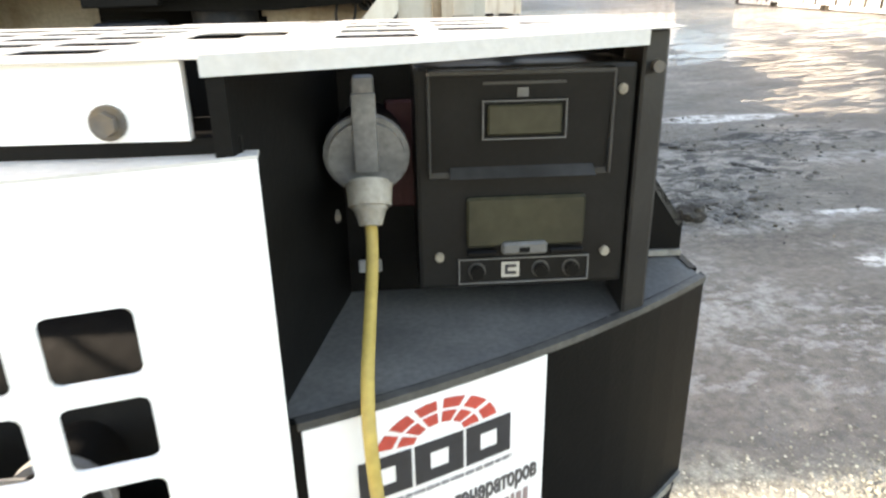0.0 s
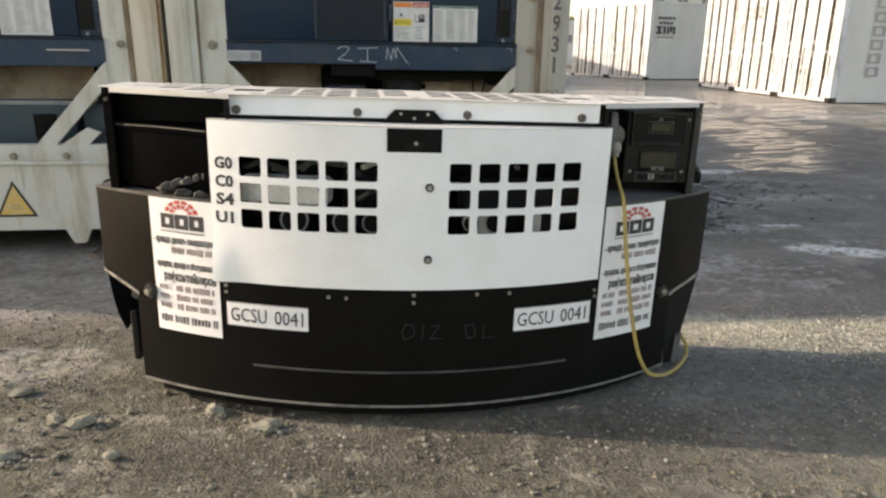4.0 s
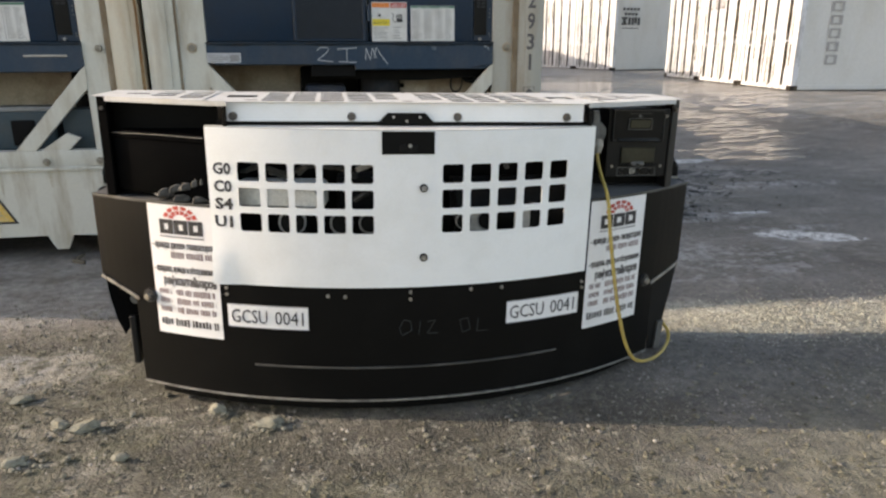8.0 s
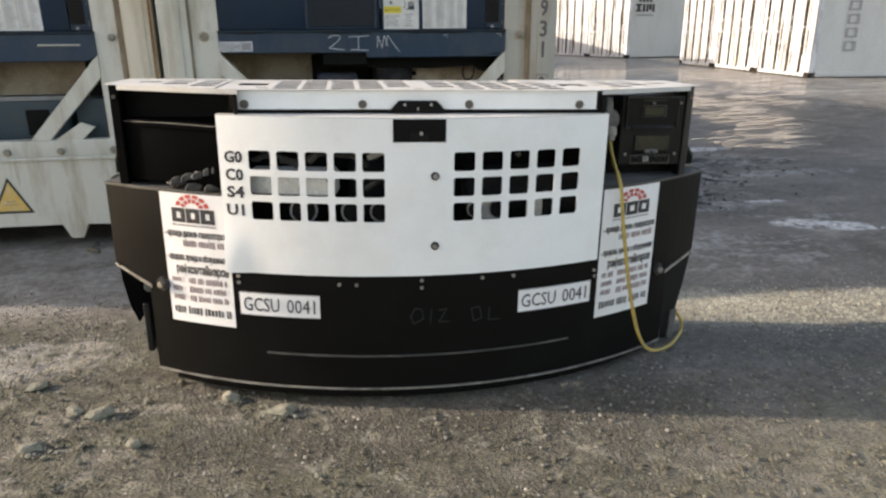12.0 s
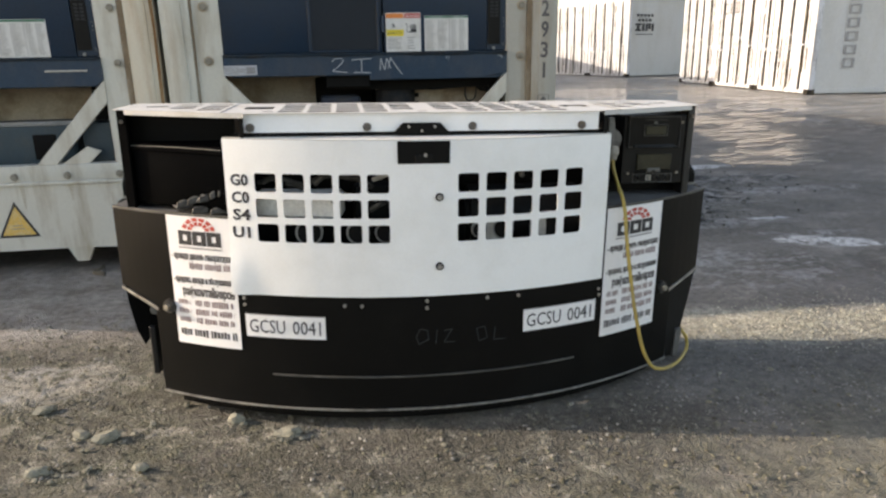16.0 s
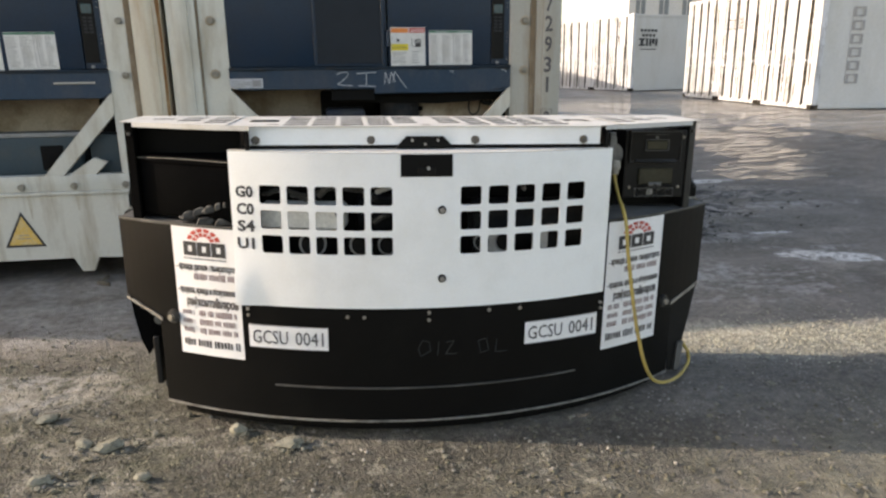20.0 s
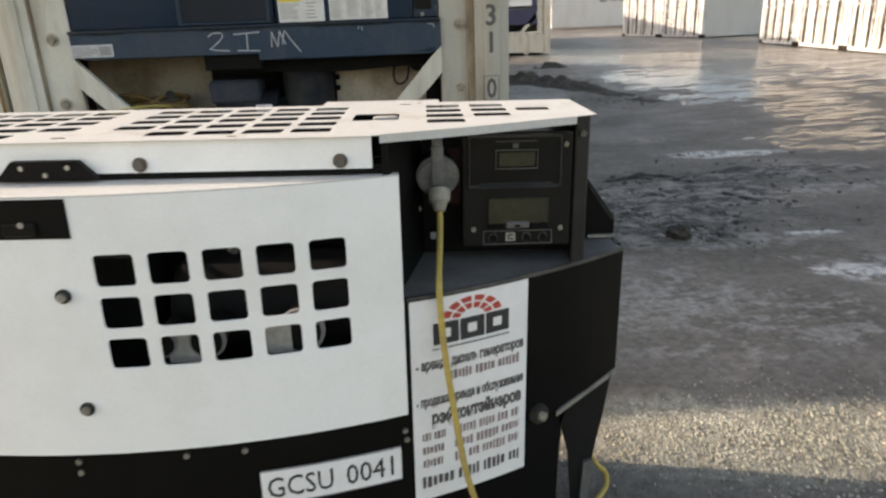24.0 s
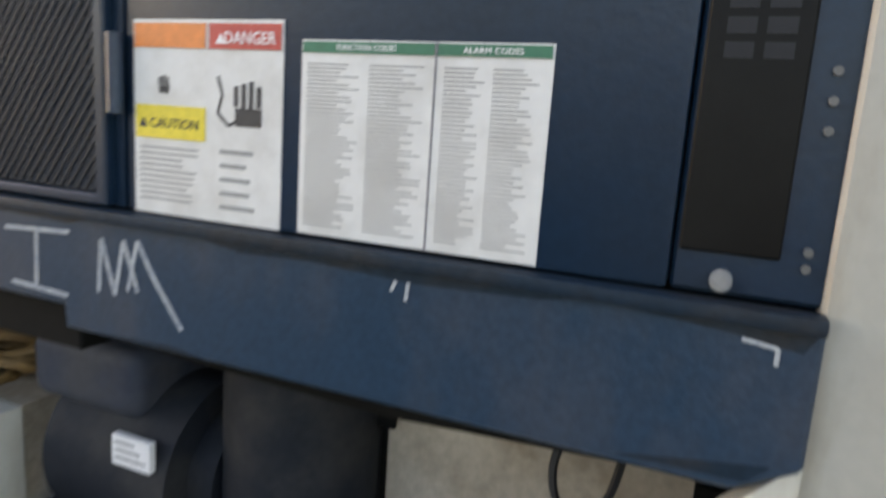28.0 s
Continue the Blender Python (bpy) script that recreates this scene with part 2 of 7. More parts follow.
RUSTPOST = material("yellowed_post_paint", (0.62, 0.57, 0.46), 0.55, second=(0.40, 0.25, 0.12), scale=5, amount=0.6, fine=70, fine_amount=0.04, bump=0.03, stretch=(1.6, 1, 0.22))
BLUE = material("dark_blue_paint", (0.0065, 0.0225, 0.0460), 0.33, spec=0.32, second=(0.011, 0.022, 0.037), scale=4.0, amount=0.6, fine=90, fine_amount=0.1, bump=0.06)
BLUEBAND = material("blue_paint_worn", (0.0165, 0.040, 0.070), 0.38, spec=0.30, second=(0.055, 0.060, 0.072), scale=6.0, amount=0.55, fine=110, fine_amount=0.12, bump=0.08, stretch=(1, 1, 0.5))
MESHWIRE = material("dusty_wire", (0.017, 0.023, 0.031), 0.5, spec=0.25, second=(0.025, 0.03, 0.036), scale=30, bump=0)
MESHDARK = material("dark_grille", (0.017, 0.024, 0.035), 0.55, spec=0.35, fine=260, fine_amount=0.5, bump=0.3)
KEYGREY = material("faded_key_print", (0.010, 0.011, 0.013), 0.7, bump=0)
GLASSDIM = material("dim_display_glass", (0.02, 0.06, 0.075), 0.2, bump=0)
RODDARK = material("grimy_lock_rod", (0.030, 0.026, 0.021), 0.85, spec=0.1, second=(0.15, 0.13, 0.10), scale=2.2, spread=(0.48, 0.60), amount=0.9, bump=0.05)
PURPLE = material("navy_purple_paint", (0.030, 0.028, 0.085), 0.4, second=(0.05, 0.05, 0.08), scale=3, bump=0.05)
ENGINE = material("oily_dark_engine", (0.006, 0.0065, 0.0065), 0.6, spec=0.15, second=(0.014, 0.0135, 0.012), scale=9, amount=0.6, fine=60, fine_amount=0.15, bump=0.06)
MOTOR = material("dark_blue_grey_motor", (0.0135, 0.0165, 0.022), 0.65, spec=0.2, second=(0.055, 0.052, 0.048), scale=5, amount=0.6, fine=60, fine_amount=0.12, bump=0.06)
TERMBLUE = material("dull_blue_box", (0.029, 0.038, 0.059), 0.6, spec=0.25, second=(0.065, 0.065, 0.068), scale=7, amount=0.6, fine=60, fine_amount=0.1, bump=0.04)
BEIGE = material("stained_beige_wall", (0.50, 0.43, 0.335), 0.6, second=(0.20, 0.125, 0.06), scale=4.5, amount=0.6, fine=60, bump=0.1)
# near-black whose darkness stands in for shade in holes, ducts and bays
SHADEBLACK = material("shade_black", (0.007, 0.007, 0.0066), 0.8, spec=0.12, bump=0.1)
FARWHITE = streaked_paint("streaked_white_paint", (0.66, 0.67, 0.68), (0.36, 0.35, 0.33), (0.105, 0.095, 0.08))
FARCREAM = streaked_paint("streaked_cream_paint", (0.60, 0.57, 0.48), (0.36, 0.30, 0.21), (0.16, 0.12, 0.07))
FARSIDE = material("pale_grey_side", (0.57, 0.565, 0.54), 0.55, second=(0.49, 0.47, 0.42), scale=1.6, amount=0.6, fine=20, fine_amount=0.04, bump=0.05, stretch=(1, 1, 0.3))
STREAK = material("dark_rust_streak", (0.050, 0.042, 0.031), 0.85, spec=0.1, second=(0.17, 0.14, 0.10), scale=5, amount=0.7, bump=0.05, stretch=(1, 1, 0.3))
WALLFAR = material("far_plaster", (0.62, 0.60, 0.56), 0.8, bump=0.0)
GLASSFAR = material("far_window_glass", (0.16, 0.18, 0.20), 0.15, bump=0.0)
ROOFFAR = material("far_roof", (0.22, 0.21, 0.2), 0.8, bump=0.0)
PALESTONE = material("pale_gravel", (0.36, 0.34, 0.26), 0.9, second=(0.52, 0.49, 0.40), scale=3, amount=0.7, fine=40, fine_amount=0.25, bump=0.3, island=0.35)
CRUMB = material("pale_crumbling_plaster", (0.205, 0.195, 0.152), 0.95, spec=0.2, second=(0.13, 0.12, 0.085), scale=25, amount=0.7, fine=120, fine_amount=0.2, bump=0.5, island=0.25)
SOIL = material("brown_soil_crumb", (0.105, 0.098, 0.068), 0.95, spec=0.2, second=(0.17, 0.162, 0.118), scale=8, amount=0.8, fine=80, fine_amount=0.25, bump=0.4, island=0.4)
STONE = material("grey_rubble", (0.16, 0.15, 0.13), 0.9, second=(0.34, 0.32, 0.28), scale=3, amount=0.7, fine=40, fine_amount=0.25, bump=0.4, island=0.35)
MUD = material("dark_wet_mud", (0.075, 0.069, 0.060), 0.75, second=(0.19, 0.175, 0.155), scale=9, amount=0.6, fine=40, fine_amount=0.3, bump=0.6, island=0.3)
# leaf green paled so that distance haze sits in the colour
LEAF = material("leaves_paled_for_haze", (0.12, 0.135, 0.085), 0.7, second=(0.17, 0.17, 0.12), scale=2, bump=0.0, island=0.3)
BARK = material("grey_bark", (0.12, 0.10, 0.08), 0.9, bump=0.2)


def ground_material():
    m = bpy.data.materials.new("worn_asphalt")
    m.use_nodes = True
    n, l = m.node_tree.nodes, m.node_tree.links
    p = n["Principled BSDF"]
    co = n.new("ShaderNodeTexCoord")

    def noise_tex(scale, detail=6, rough=0.6, stretch=None, seed=0.0):
        t = n.new("ShaderNodeTexNoise")
        t.inputs["Scale"].default_value, t.inputs["Detail"].default_value, t.inputs["Roughness"].default_value = scale, detail, rough
        mp = n.new("ShaderNodeMapping")
        mp.inputs["Location"].default_value = (seed, seed * 0.7, 0)
        mp.inputs["Scale"].default_value = stretch or (1, 1, 1)
        l.new(co.outputs["Object"], mp.inputs["Vector"])
        l.new(mp.outputs[0], t.inputs["Vector"])
        return t.outputs["Fac"]

    def ramp(src, a, b):
        r = n.new("ShaderNodeValToRGB")
        r.color_ramp.elements[0].position, r.color_ramp.elements[1].position = a, b
        l.new(src, r.inputs[0])
        return r.outputs[0]

    def mixed(fac, a, b):
        x = n.new("ShaderNodeMix")
        x.data_type = "RGBA"
        for sock, v in ((6, a), (7, b)):
            if isinstance(v, tuple):
                x.inputs[sock].default_value = (*v, 1)
            else:
                l.new(v, x.inputs[sock])
        l.new(fac, x.inputs[0])
        return x.outputs[2]

    def times(a, b):
        x = n.new("ShaderNodeMath")
        x.operation = "MULTIPLY"
        l.new(a, x.inputs[0])
        if isinstance(b, float):
            x.inputs[1].default_value = b
        else:
            l.new(b, x.inputs[1])
        return x.outputs[0]

    warp_src = n.new("ShaderNodeTexNoise")
    warp_src.inputs["Scale"].default_value, warp_src.inputs["Detail"].default_value, warp_src.inputs["Roughness"].default_value = 3.2, 8, 0.72
    l.new(co.outputs["Object"], warp_src.inputs["Vector"])

    def blobs(spots, a, b, warp=1.6):
        """Uneven patches: (x, y, rx, ry)."""
        total = None
        for x, y, rx, ry in spots:
            sub = n.new("ShaderNodeVectorMath")
            sub.operation = "SUBTRACT"
            sub.inputs[1].default_value = (x, y, 0)
            l.new(co.outputs["Object"], sub.inputs[0])
            sc = n.new("ShaderNodeVectorMath")
            sc.operation = "MULTIPLY"
            sc.inputs[1].default_value = (1 / rx, 1 / ry, 0)
            l.new(sub.outputs[0], sc.inputs[0])
            ln = n.new("ShaderNodeVectorMath")
            ln.operation = "LENGTH"
            l.new(sc.outputs[0], ln.inputs[0])
            ad = n.new("ShaderNodeMath")
            ad.operation = "MULTIPLY_ADD"
            ad.inputs[1].default_value, ad.inputs[2].default_value = warp * 2, -warp
            l.new(warp_src.outputs["Fac"], ad.inputs[0])
            ac = n.new("ShaderNodeMath")
            ac.operation = "ADD"
            l.new(ln.outputs["Value"], ac.inputs[0])
            l.new(ad.outputs[0], ac.inputs[1])
            mr = n.new("ShaderNodeMapRange")
            mr.inputs["From Min"].default_value, mr.inputs["From Max"].default_value = a, b
            mr.inputs["To Min"].default_value, mr.inputs["To Max"].default_value = 1, 0
            l.new(ac.outputs[0], mr.inputs["Value"])
            if total is None:
                total = mr.outputs[0]
            else:
                mx = n.new("ShaderNodeMath")
                mx.operation = "MAXIMUM"
                l.new(total, mx.inputs[0])
                l.new(mr.outputs[0], mx.inputs[1])
                total = mx.outputs[0]
        return total

    # damp asphalt, gritty brown soil before the generator, pale dust, mud, painted shading
    base = mixed(ramp(noise_tex(1.3, 8, 0.65, seed=3), 0.35, 0.7), (0.152, 0.134, 0.114), (0.240, 0.215, 0.187))
    base = mixed(times(ramp(noise_tex(0.7, 8, 0.68, seed=11), 0.46, 0.60), 0.6), base, (0.092, 0.079, 0.065))
    slab = blobs([(1.7, 10.9, 0.95, 2.7)], 0.92, 1.0, 0.12)
    base = mixed(slab, base, mixed(ramp(noise_tex(2.0, 6, 0.6, seed=33), 0.4, 0.65), (0.21, 0.21, 0.20), (0.28, 0.275, 0.26)))
    pale = times(ramp(noise_tex(1.9, 9, 0.72, (0.7, 1.2, 1), 21), 0.53, 0.66), 0.7)
    base = mixed(pale, base, (0.345, 0.315, 0.268))
    soil = blobs([(-1.4, -0.9, 2.6, 1.9), (1.6, -1.0, 2.2, 1.7), (-3.6, 0.2, 1.6, 1.5), (-2.3, 1.1, 1.2, 0.6)], 0.75, 1.25, 0.8)
    back_pale = times(blobs([(-3.1, 2.45, 1.3, 0.55), (-2.3, 2.15, 0.5, 0.25)], 0.75, 1.25, 0.7), ramp(noise_tex(4.0, 10, 0.74, seed=71), 0.36, 0.56))
    # damp ground, with the shade under the container beam painted into it
    damp_shade = blobs([(-0.25, 3.12, 1.6, 0.44), (0.3, 3.2, 0.6, 0.45), (0.1, 2.1, 0.7, 0.35)], 0.75, 1.15, 0.6)
    base = mixed(times(damp_shade, 0.75), base, (0.034, 0.032, 0.029))
    # darker ground along the container's right side
    edge_dark = blobs([(1.05, 3.75, 0.45, 0.8), (1.35, 5.2, 0.4, 1.4)], 0.7, 1.2, 0.6)
    base = mixed(times(edge_dark, 0.5), base, (0.045, 0.041, 0.036))
    smear_zone = blobs([(0.9, 2.55, 0.85, 0.62), (-0.95, 2.45, 0.95, 0.42), (1.6, 2.2, 0.8, 0.4)], 0.85, 1.15, 0.5)
    smear = times(ramp(noise_tex(4.6, 11, 0.72, (0.8, 1.2, 1), 91), 0.51, 0.545), smear_zone)
    base = mixed(times(smear, 0.85), base, (0.37, 0.355, 0.33))
    soil_col = mixed(ramp(noise_tex(5.0, 11, 0.78, seed=7), 0.42, 0.58), (0.060, 0.056, 0.038), (0.150, 0.140, 0.104))
    moss = times(ramp(noise_tex(2.3, 9, 0.72, seed=13), 0.46, 0.56), blobs([(-2.4, 0.9, 1.3, 1.1), (-1.6, -0.4, 1.6, 0.9), (0.6, -0.4, 1.6, 0.7)], 0.7, 1.2, 0.8))
    soil_col = mixed(times(moss, 0.65), soil_col, mixed(ramp(noise_tex(14, 8, 0.75, seed=14), 0.42, 0.6), (0.058, 0.060, 0.028), (0.130, 0.128, 0.075)))
    # soil at the right foreground lightened to paint the sun on it
    lit_soil = blobs([(1.7, -0.2, 1.5, 0.85)], 0.7, 1.2, 0.7)
    soil_col = mixed(times(lit_soil, 0.75), soil_col, mixed(ramp(noise_tex(6.5, 10, 0.76, seed=15), 0.42, 0.60), (0.140, 0.130, 0.090), (0.32, 0.30, 0.225)))
    base = mixed(soil, base, soil_col)
    # dark soil with the generator's contact shadow painted along its front
    soil_contact_shade = blobs([(-0.6, 0.52, 0.9, 0.16), (0.15, 0.62, 0.5, 0.12)], 0.7, 1.2, 0.5)
    base = mixed(times(soil_contact_shade, 0.55), base, (0.050, 0.046, 0.034))
    # pale crust on the soil; the last patch paints a sunlit band
    crust_lit = times(ramp(noise_tex(7.0, 11, 0.76, seed=16), 0.55, 0.60), blobs([(-2.2, 1.0, 1.2, 0.9), (-1.4, 0.2, 1.8, 0.9), (-2.4, 2.0, 0.8, 0.25)], 0.8, 1.2, 0.6))
    base = mixed(times(back_pale, 0.85), base, (0.40, 0.385, 0.36))
    base = mixed(times(crust_lit, 0.7), base, (0.33, 0.31, 0.25))
    yard = blobs([(9.5, 14.5, 7.0, 6.5), (14, 24, 9, 12)], 0.8, 1.1, 0.5)
    yard_col = mixed(ramp(noise_tex(1.8, 11, 0.76, (0.5, 1.9, 1), 52), 0.43, 0.56), (0.165, 0.145, 0.121), (0.47, 0.455, 0.43))
    base = mixed(times(yard, 0.9), base, yard_col)
    dust = blobs([(2.64, 2.81, 0.34, 0.15), (2.2, 2.95, 0.2, 0.06), (-2.15, 1.35, 0.40, 0.22), (-0.60, 2.70, 0.50, 0.10), (0.45, 2.74, 0.50, 0.11),
                  (1.25, 2.45, 0.65, 0.28), (1.45, 8.32, 0.7, 0.05), (1.0, 3.12, 0.20, 0.10), (1.5, 3.42, 0.34, 0.12), (1.95, 3.2, 0.3, 0.08), (1.9, 3.3, 0.8, 0.18), (3.4, 4.4, 0.9, 0.15)], 0.55, 1.15)
    broken = ramp(noise_tex(6.0, 11, 0.75, seed=64), 0.45, 0.53)
    base = mixed(times(times(dust, broken), 0.8), base, (0.42, 0.41, 0.385))
    # pale gravel strip, its colour raised further to paint the sun on it
    strip = blobs([(0.95, 1.42, 0.35, 0.20), (1.35, 1.32, 0.5, 0.22), (1.9, 1.26, 0.6, 0.22), (2.6, 1.2, 0.7, 0.25)], 0.75, 1.25, 0.5)
    base = mixed(times(strip, 0.62), base, mixed(ramp(noise_tex(16, 9, 0.75, seed=63), 0.42, 0.58), (0.34, 0.325, 0.25), (0.66, 0.63, 0.52)))
    plaster = blobs([(2.62, 2.62, 0.26, 0.10), (2.42, 2.74, 0.20, 0.07), (2.80, 2.52, 0.16, 0.05), (2.60, 3.35, 0.16, 0.05), (3.0, 5.80, 0.42, 0.16), (3.35, 5.78, 0.35, 0.12)], 0.8, 1.2, 1.0)
    base = mixed(times(times(plaster, ramp(noise_tex(8.0, 9, 0.7, seed=58), 0.45, 0.51)), 0.98), base, (0.80, 0.79, 0.76))
    rubble = blobs([(-2.12, 1.34, 0.34, 0.13), (-1.95, 1.45, 0.12, 0.06), (-1.68, 0.86, 0.26, 0.05), (-1.28, 0.86, 0.07, 0.04), (-1.12, 0.75, 0.22, 0.035), (-1.85, 0.64, 0.10, 0.03)], 0.75, 1.15, 0.8)
    crisp = ramp(noise_tex(9.0, 9, 0.7, seed=57), 0.44, 0.52)
    base = mixed(times(times(rubble, crisp), 0.85), base, (0.36, 0.335, 0.275))
    wetdark = blobs([(1.9, 4.3, 1.5, 1.6), (3.2, 5.2, 1.3, 0.9), (2.2, 6.6, 1.6, 0.7)], 0.75, 1.2, 0.9)
    wetdark = times(wetdark, ramp(noise_tex(1.6, 9, 0.7, (0.6, 1.5, 1), 29), 0.42, 0.58))
    base = mixed(times(wetdark, 0.3), base, (0.070, 0.060, 0.050))
    mud = blobs([(1.75, 4.05, 0.75, 0.95), (2.4, 4.4, 0.75, 0.6), (3.3, 5.0, 0.8, 0.3)], 0.6, 1.0, 1.2)
    clods = noise_tex(5.5, 10, 0.74, (0.6, 1.4, 1), 77)
    # dark and pale clods, with relief shading put into the colour
    mud_col = mixed(ramp(clods, 0.47, 0.53), (0.040, 0.036, 0.032), (0.34, 0.31, 0.28))
    base = mixed(times(mud, 0.92), base, mud_col)
    speck = n.new("ShaderNodeTexVoronoi")
    speck.inputs["Scale"].default_value = 85
    l.new(co.outputs["Object"], speck.inputs["Vector"])
    stones = ramp(speck.outputs["Color"], 0.58, 0.95)
    base = mixed(times(stones, 0.55), base, (0.24, 0.22, 0.17))
    clump = ramp(noise_tex(22, 5, 0.7, seed=5), 0.42, 0.62)
    base = mixed(times(clump, 0.45), base, (0.030, 0.028, 0.023))
    grit = noise_tex(240, 3, 0.7)
    base = mixed(times(ramp(grit, 0.45, 0.75), 0.35), base, (0.035, 0.033, 0.03))
    # standing water and wet film
    streak = ramp(noise_tex(3.4, 11, 0.76, (0.45, 2.0, 1), 40), 0.48, 0.53)
    region = blobs([(7.5, 10.5, 3.5, 3.5), (12, 18, 7, 8), (5.1, 7.2, 0.9, 0.8), (4.5, 5.75, 0.5, 0.2), (5.5, 17, 4, 5)], 0.6, 1.2, 0.9)
    flood = times(ramp(noise_tex(3.0, 11, 0.76, (0.5, 2.0, 1), 43), 0.49, 0.525), blobs([(4.6, 9.9, 1.6, 2.0), (5.6, 12.5, 1.5, 1.6), (4.45, 6.2, 0.9, 0.8), (5.1, 8.3, 1.0, 1.1)], 0.7, 1.1, 0.7))
    film = times(ramp(noise_tex(0.8, 7, 0.66, (0.7, 1.5, 1), 61), 0.42, 0.62), 0.42)
    dry = n.new("ShaderNodeMath")
    dry.operation = "SUBTRACT"
    dry.inputs[0].default_value = 1.0
    l.new(soil, dry.inputs[1])
    wet = n.new("ShaderNodeMath")
    wet.operation = "MAXIMUM"
    pools = n.new("ShaderNodeMath")
    pools.operation = "MAXIMUM"
    l.new(times(streak, region), pools.inputs[0])
    sheet = times(ramp(noise_tex(2.4, 11, 0.75, (0.5, 1.8, 1), 81), 0.42, 0.50), blobs([(4.5, 11.0, 1.3, 1.6), (4.7, 9.1, 0.6, 0.6), (6.2, 14.5, 2.6, 3.0)], 0.7, 1.15, 0.6))
    both = n.new("ShaderNodeMath")
    both.operation = "MAXIMUM"
    l.new(flood, both.inputs[0])
    l.new(sheet, both.inputs[1])
    l.new(both.outputs[0], pools.inputs[1])
    l.new(pools.outputs[0], wet.inputs[0])
    base = mixed(times(pools.outputs[0], 0.8), base, (0.055, 0.050, 0.045))
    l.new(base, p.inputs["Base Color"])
    l.new(times(film, dry.outputs[0]), wet.inputs[1])
    r = n.new("ShaderNodeMapRange")
    r.inputs["To Min"].default_value, r.inputs["To Max"].default_value = 0.85, 0.07
    l.new(wet.outputs[0], r.inputs["Value"])
    l.new(r.outputs[0], p.inputs["Roughness"])
    calm = n.new("ShaderNodeMapRange")
    calm.inputs["From Min"].default_value, calm.inputs["From Max"].default_value = 0.6, 1.0
    calm.inputs["To Min"].default_value, calm.inputs["To Max"].default_value = 0.6, 0.06
    l.new(wet.outputs[0], calm.inputs["Value"])
    h = n.new("ShaderNodeMath")
    h.operation = "ADD"
    l.new(times(speck.outputs["Distance"], 0.8), h.inputs[0])
    lumps = n.new("ShaderNodeMath")
    lumps.operation = "MULTIPLY_ADD"
    lumps.inputs[1].default_value = 0.6
    l.new(grit, lumps.inputs[0])
    rough_soil = n.new("ShaderNodeMath")
    rough_soil.operation = "ADD"
    l.new(times(times(clods, mud), 4.5), rough_soil.inputs[0])
    l.new(times(times(noise_tex(13, 7, 0.68, seed=17), soil), 3.2), rough_soil.inputs[1])
    l.new(rough_soil.outputs[0], lumps.inputs[2])
    l.new(lumps.outputs[0], h.inputs[1])
    b = n.new("ShaderNodeBump")
    b.inputs["Distance"].default_value = 0.022
    l.new(calm.outputs[0], b.inputs["Strength"])
    l.new(h.outputs[0], b.inputs["Height"])
    l.new(b.outputs[0], p.inputs["Normal"])
    return m


ASPHALT = ground_material()

# ---------------------------------------------------------------- mesh helpers
def mesh_of(name, bm, mat, smooth=False):
    bmesh.ops.recalc_face_normals(bm, faces=bm.faces[:])
    me = bpy.data.meshes.new(name)
    bm.to_mesh(me)
    bm.free()
    me.materials.append(mat)
    if smooth:
        me.shade_smooth()
        me.set_sharp_from_angle(angle=radians(38))
    return me


def part(name, bm, mat, parent, label="", smooth=False, at=None):
    ob = new(name, mesh_of(name, bm, mat, smooth))
    ob.parent = parent
    if at is not None:
        ob.matrix_basis = at
    if label:
        ob["label"] = label
    return ob


def thing(name, label, category, m=Matrix(), group="", kind=""):
    ob = new(name)
    ob.matrix_basis = m
    ob.empty_display_size = 0.1
    return tagged(ob, label, category, group, kind)


def box(lo, hi, bevel=0.0, segments=1, bm=None):
    out = bm or bmesh.new()
    lo, hi = Vector(lo), Vector(hi)
    b = bmesh.new()
    bmesh.ops.create_cube(b, size=1.0, matrix=Matrix.Translation((lo + hi) / 2) @ Matrix.Diagonal((*(hi - lo), 1)))
    if bevel:
        bmesh.ops.bevel(b, geom=b.edges[:], offset=bevel, segments=segments, affect="EDGES", profile=0.6)
    return merge(out, b)


def merge(bm, other, m=None):
    """Adds other's faces to bm."""
    if m is not None:
        bmesh.ops.transform(other, matrix=m, verts=other.verts[:])
    made = {v: bm.verts.new(v.co) for v in other.verts}
    for f in other.faces:
        bm.faces.new([made[v] for v in f.verts])
    other.free()
    return bm


def prism(points, axis, lo, hi, bevel=0.0):
    """Polygon points extruded along an axis from lo to hi. points: pairs in the two other axes, in order."""
    def place(p, d):
        q = list(p)
        q.insert(axis, d)
        return q
    bm = bmesh.new()
    a = [bm.verts.new(place(p, lo)) for p in points]
    b = [bm.verts.new(place(p, hi)) for p in points]
    bm.faces.new(a)
    bm.faces.new(b[::-1])
    for i in range(len(a)):
        j = (i + 1) % len(a)
        bm.faces.new((a[i], b[i], b[j], a[j]))
    if bevel:
        bmesh.ops.recalc_face_normals(bm, faces=bm.faces[:])
        bmesh.ops.bevel(bm, geom=bm.edges[:], offset=bevel, segments=1, affect="EDGES")
    return bm


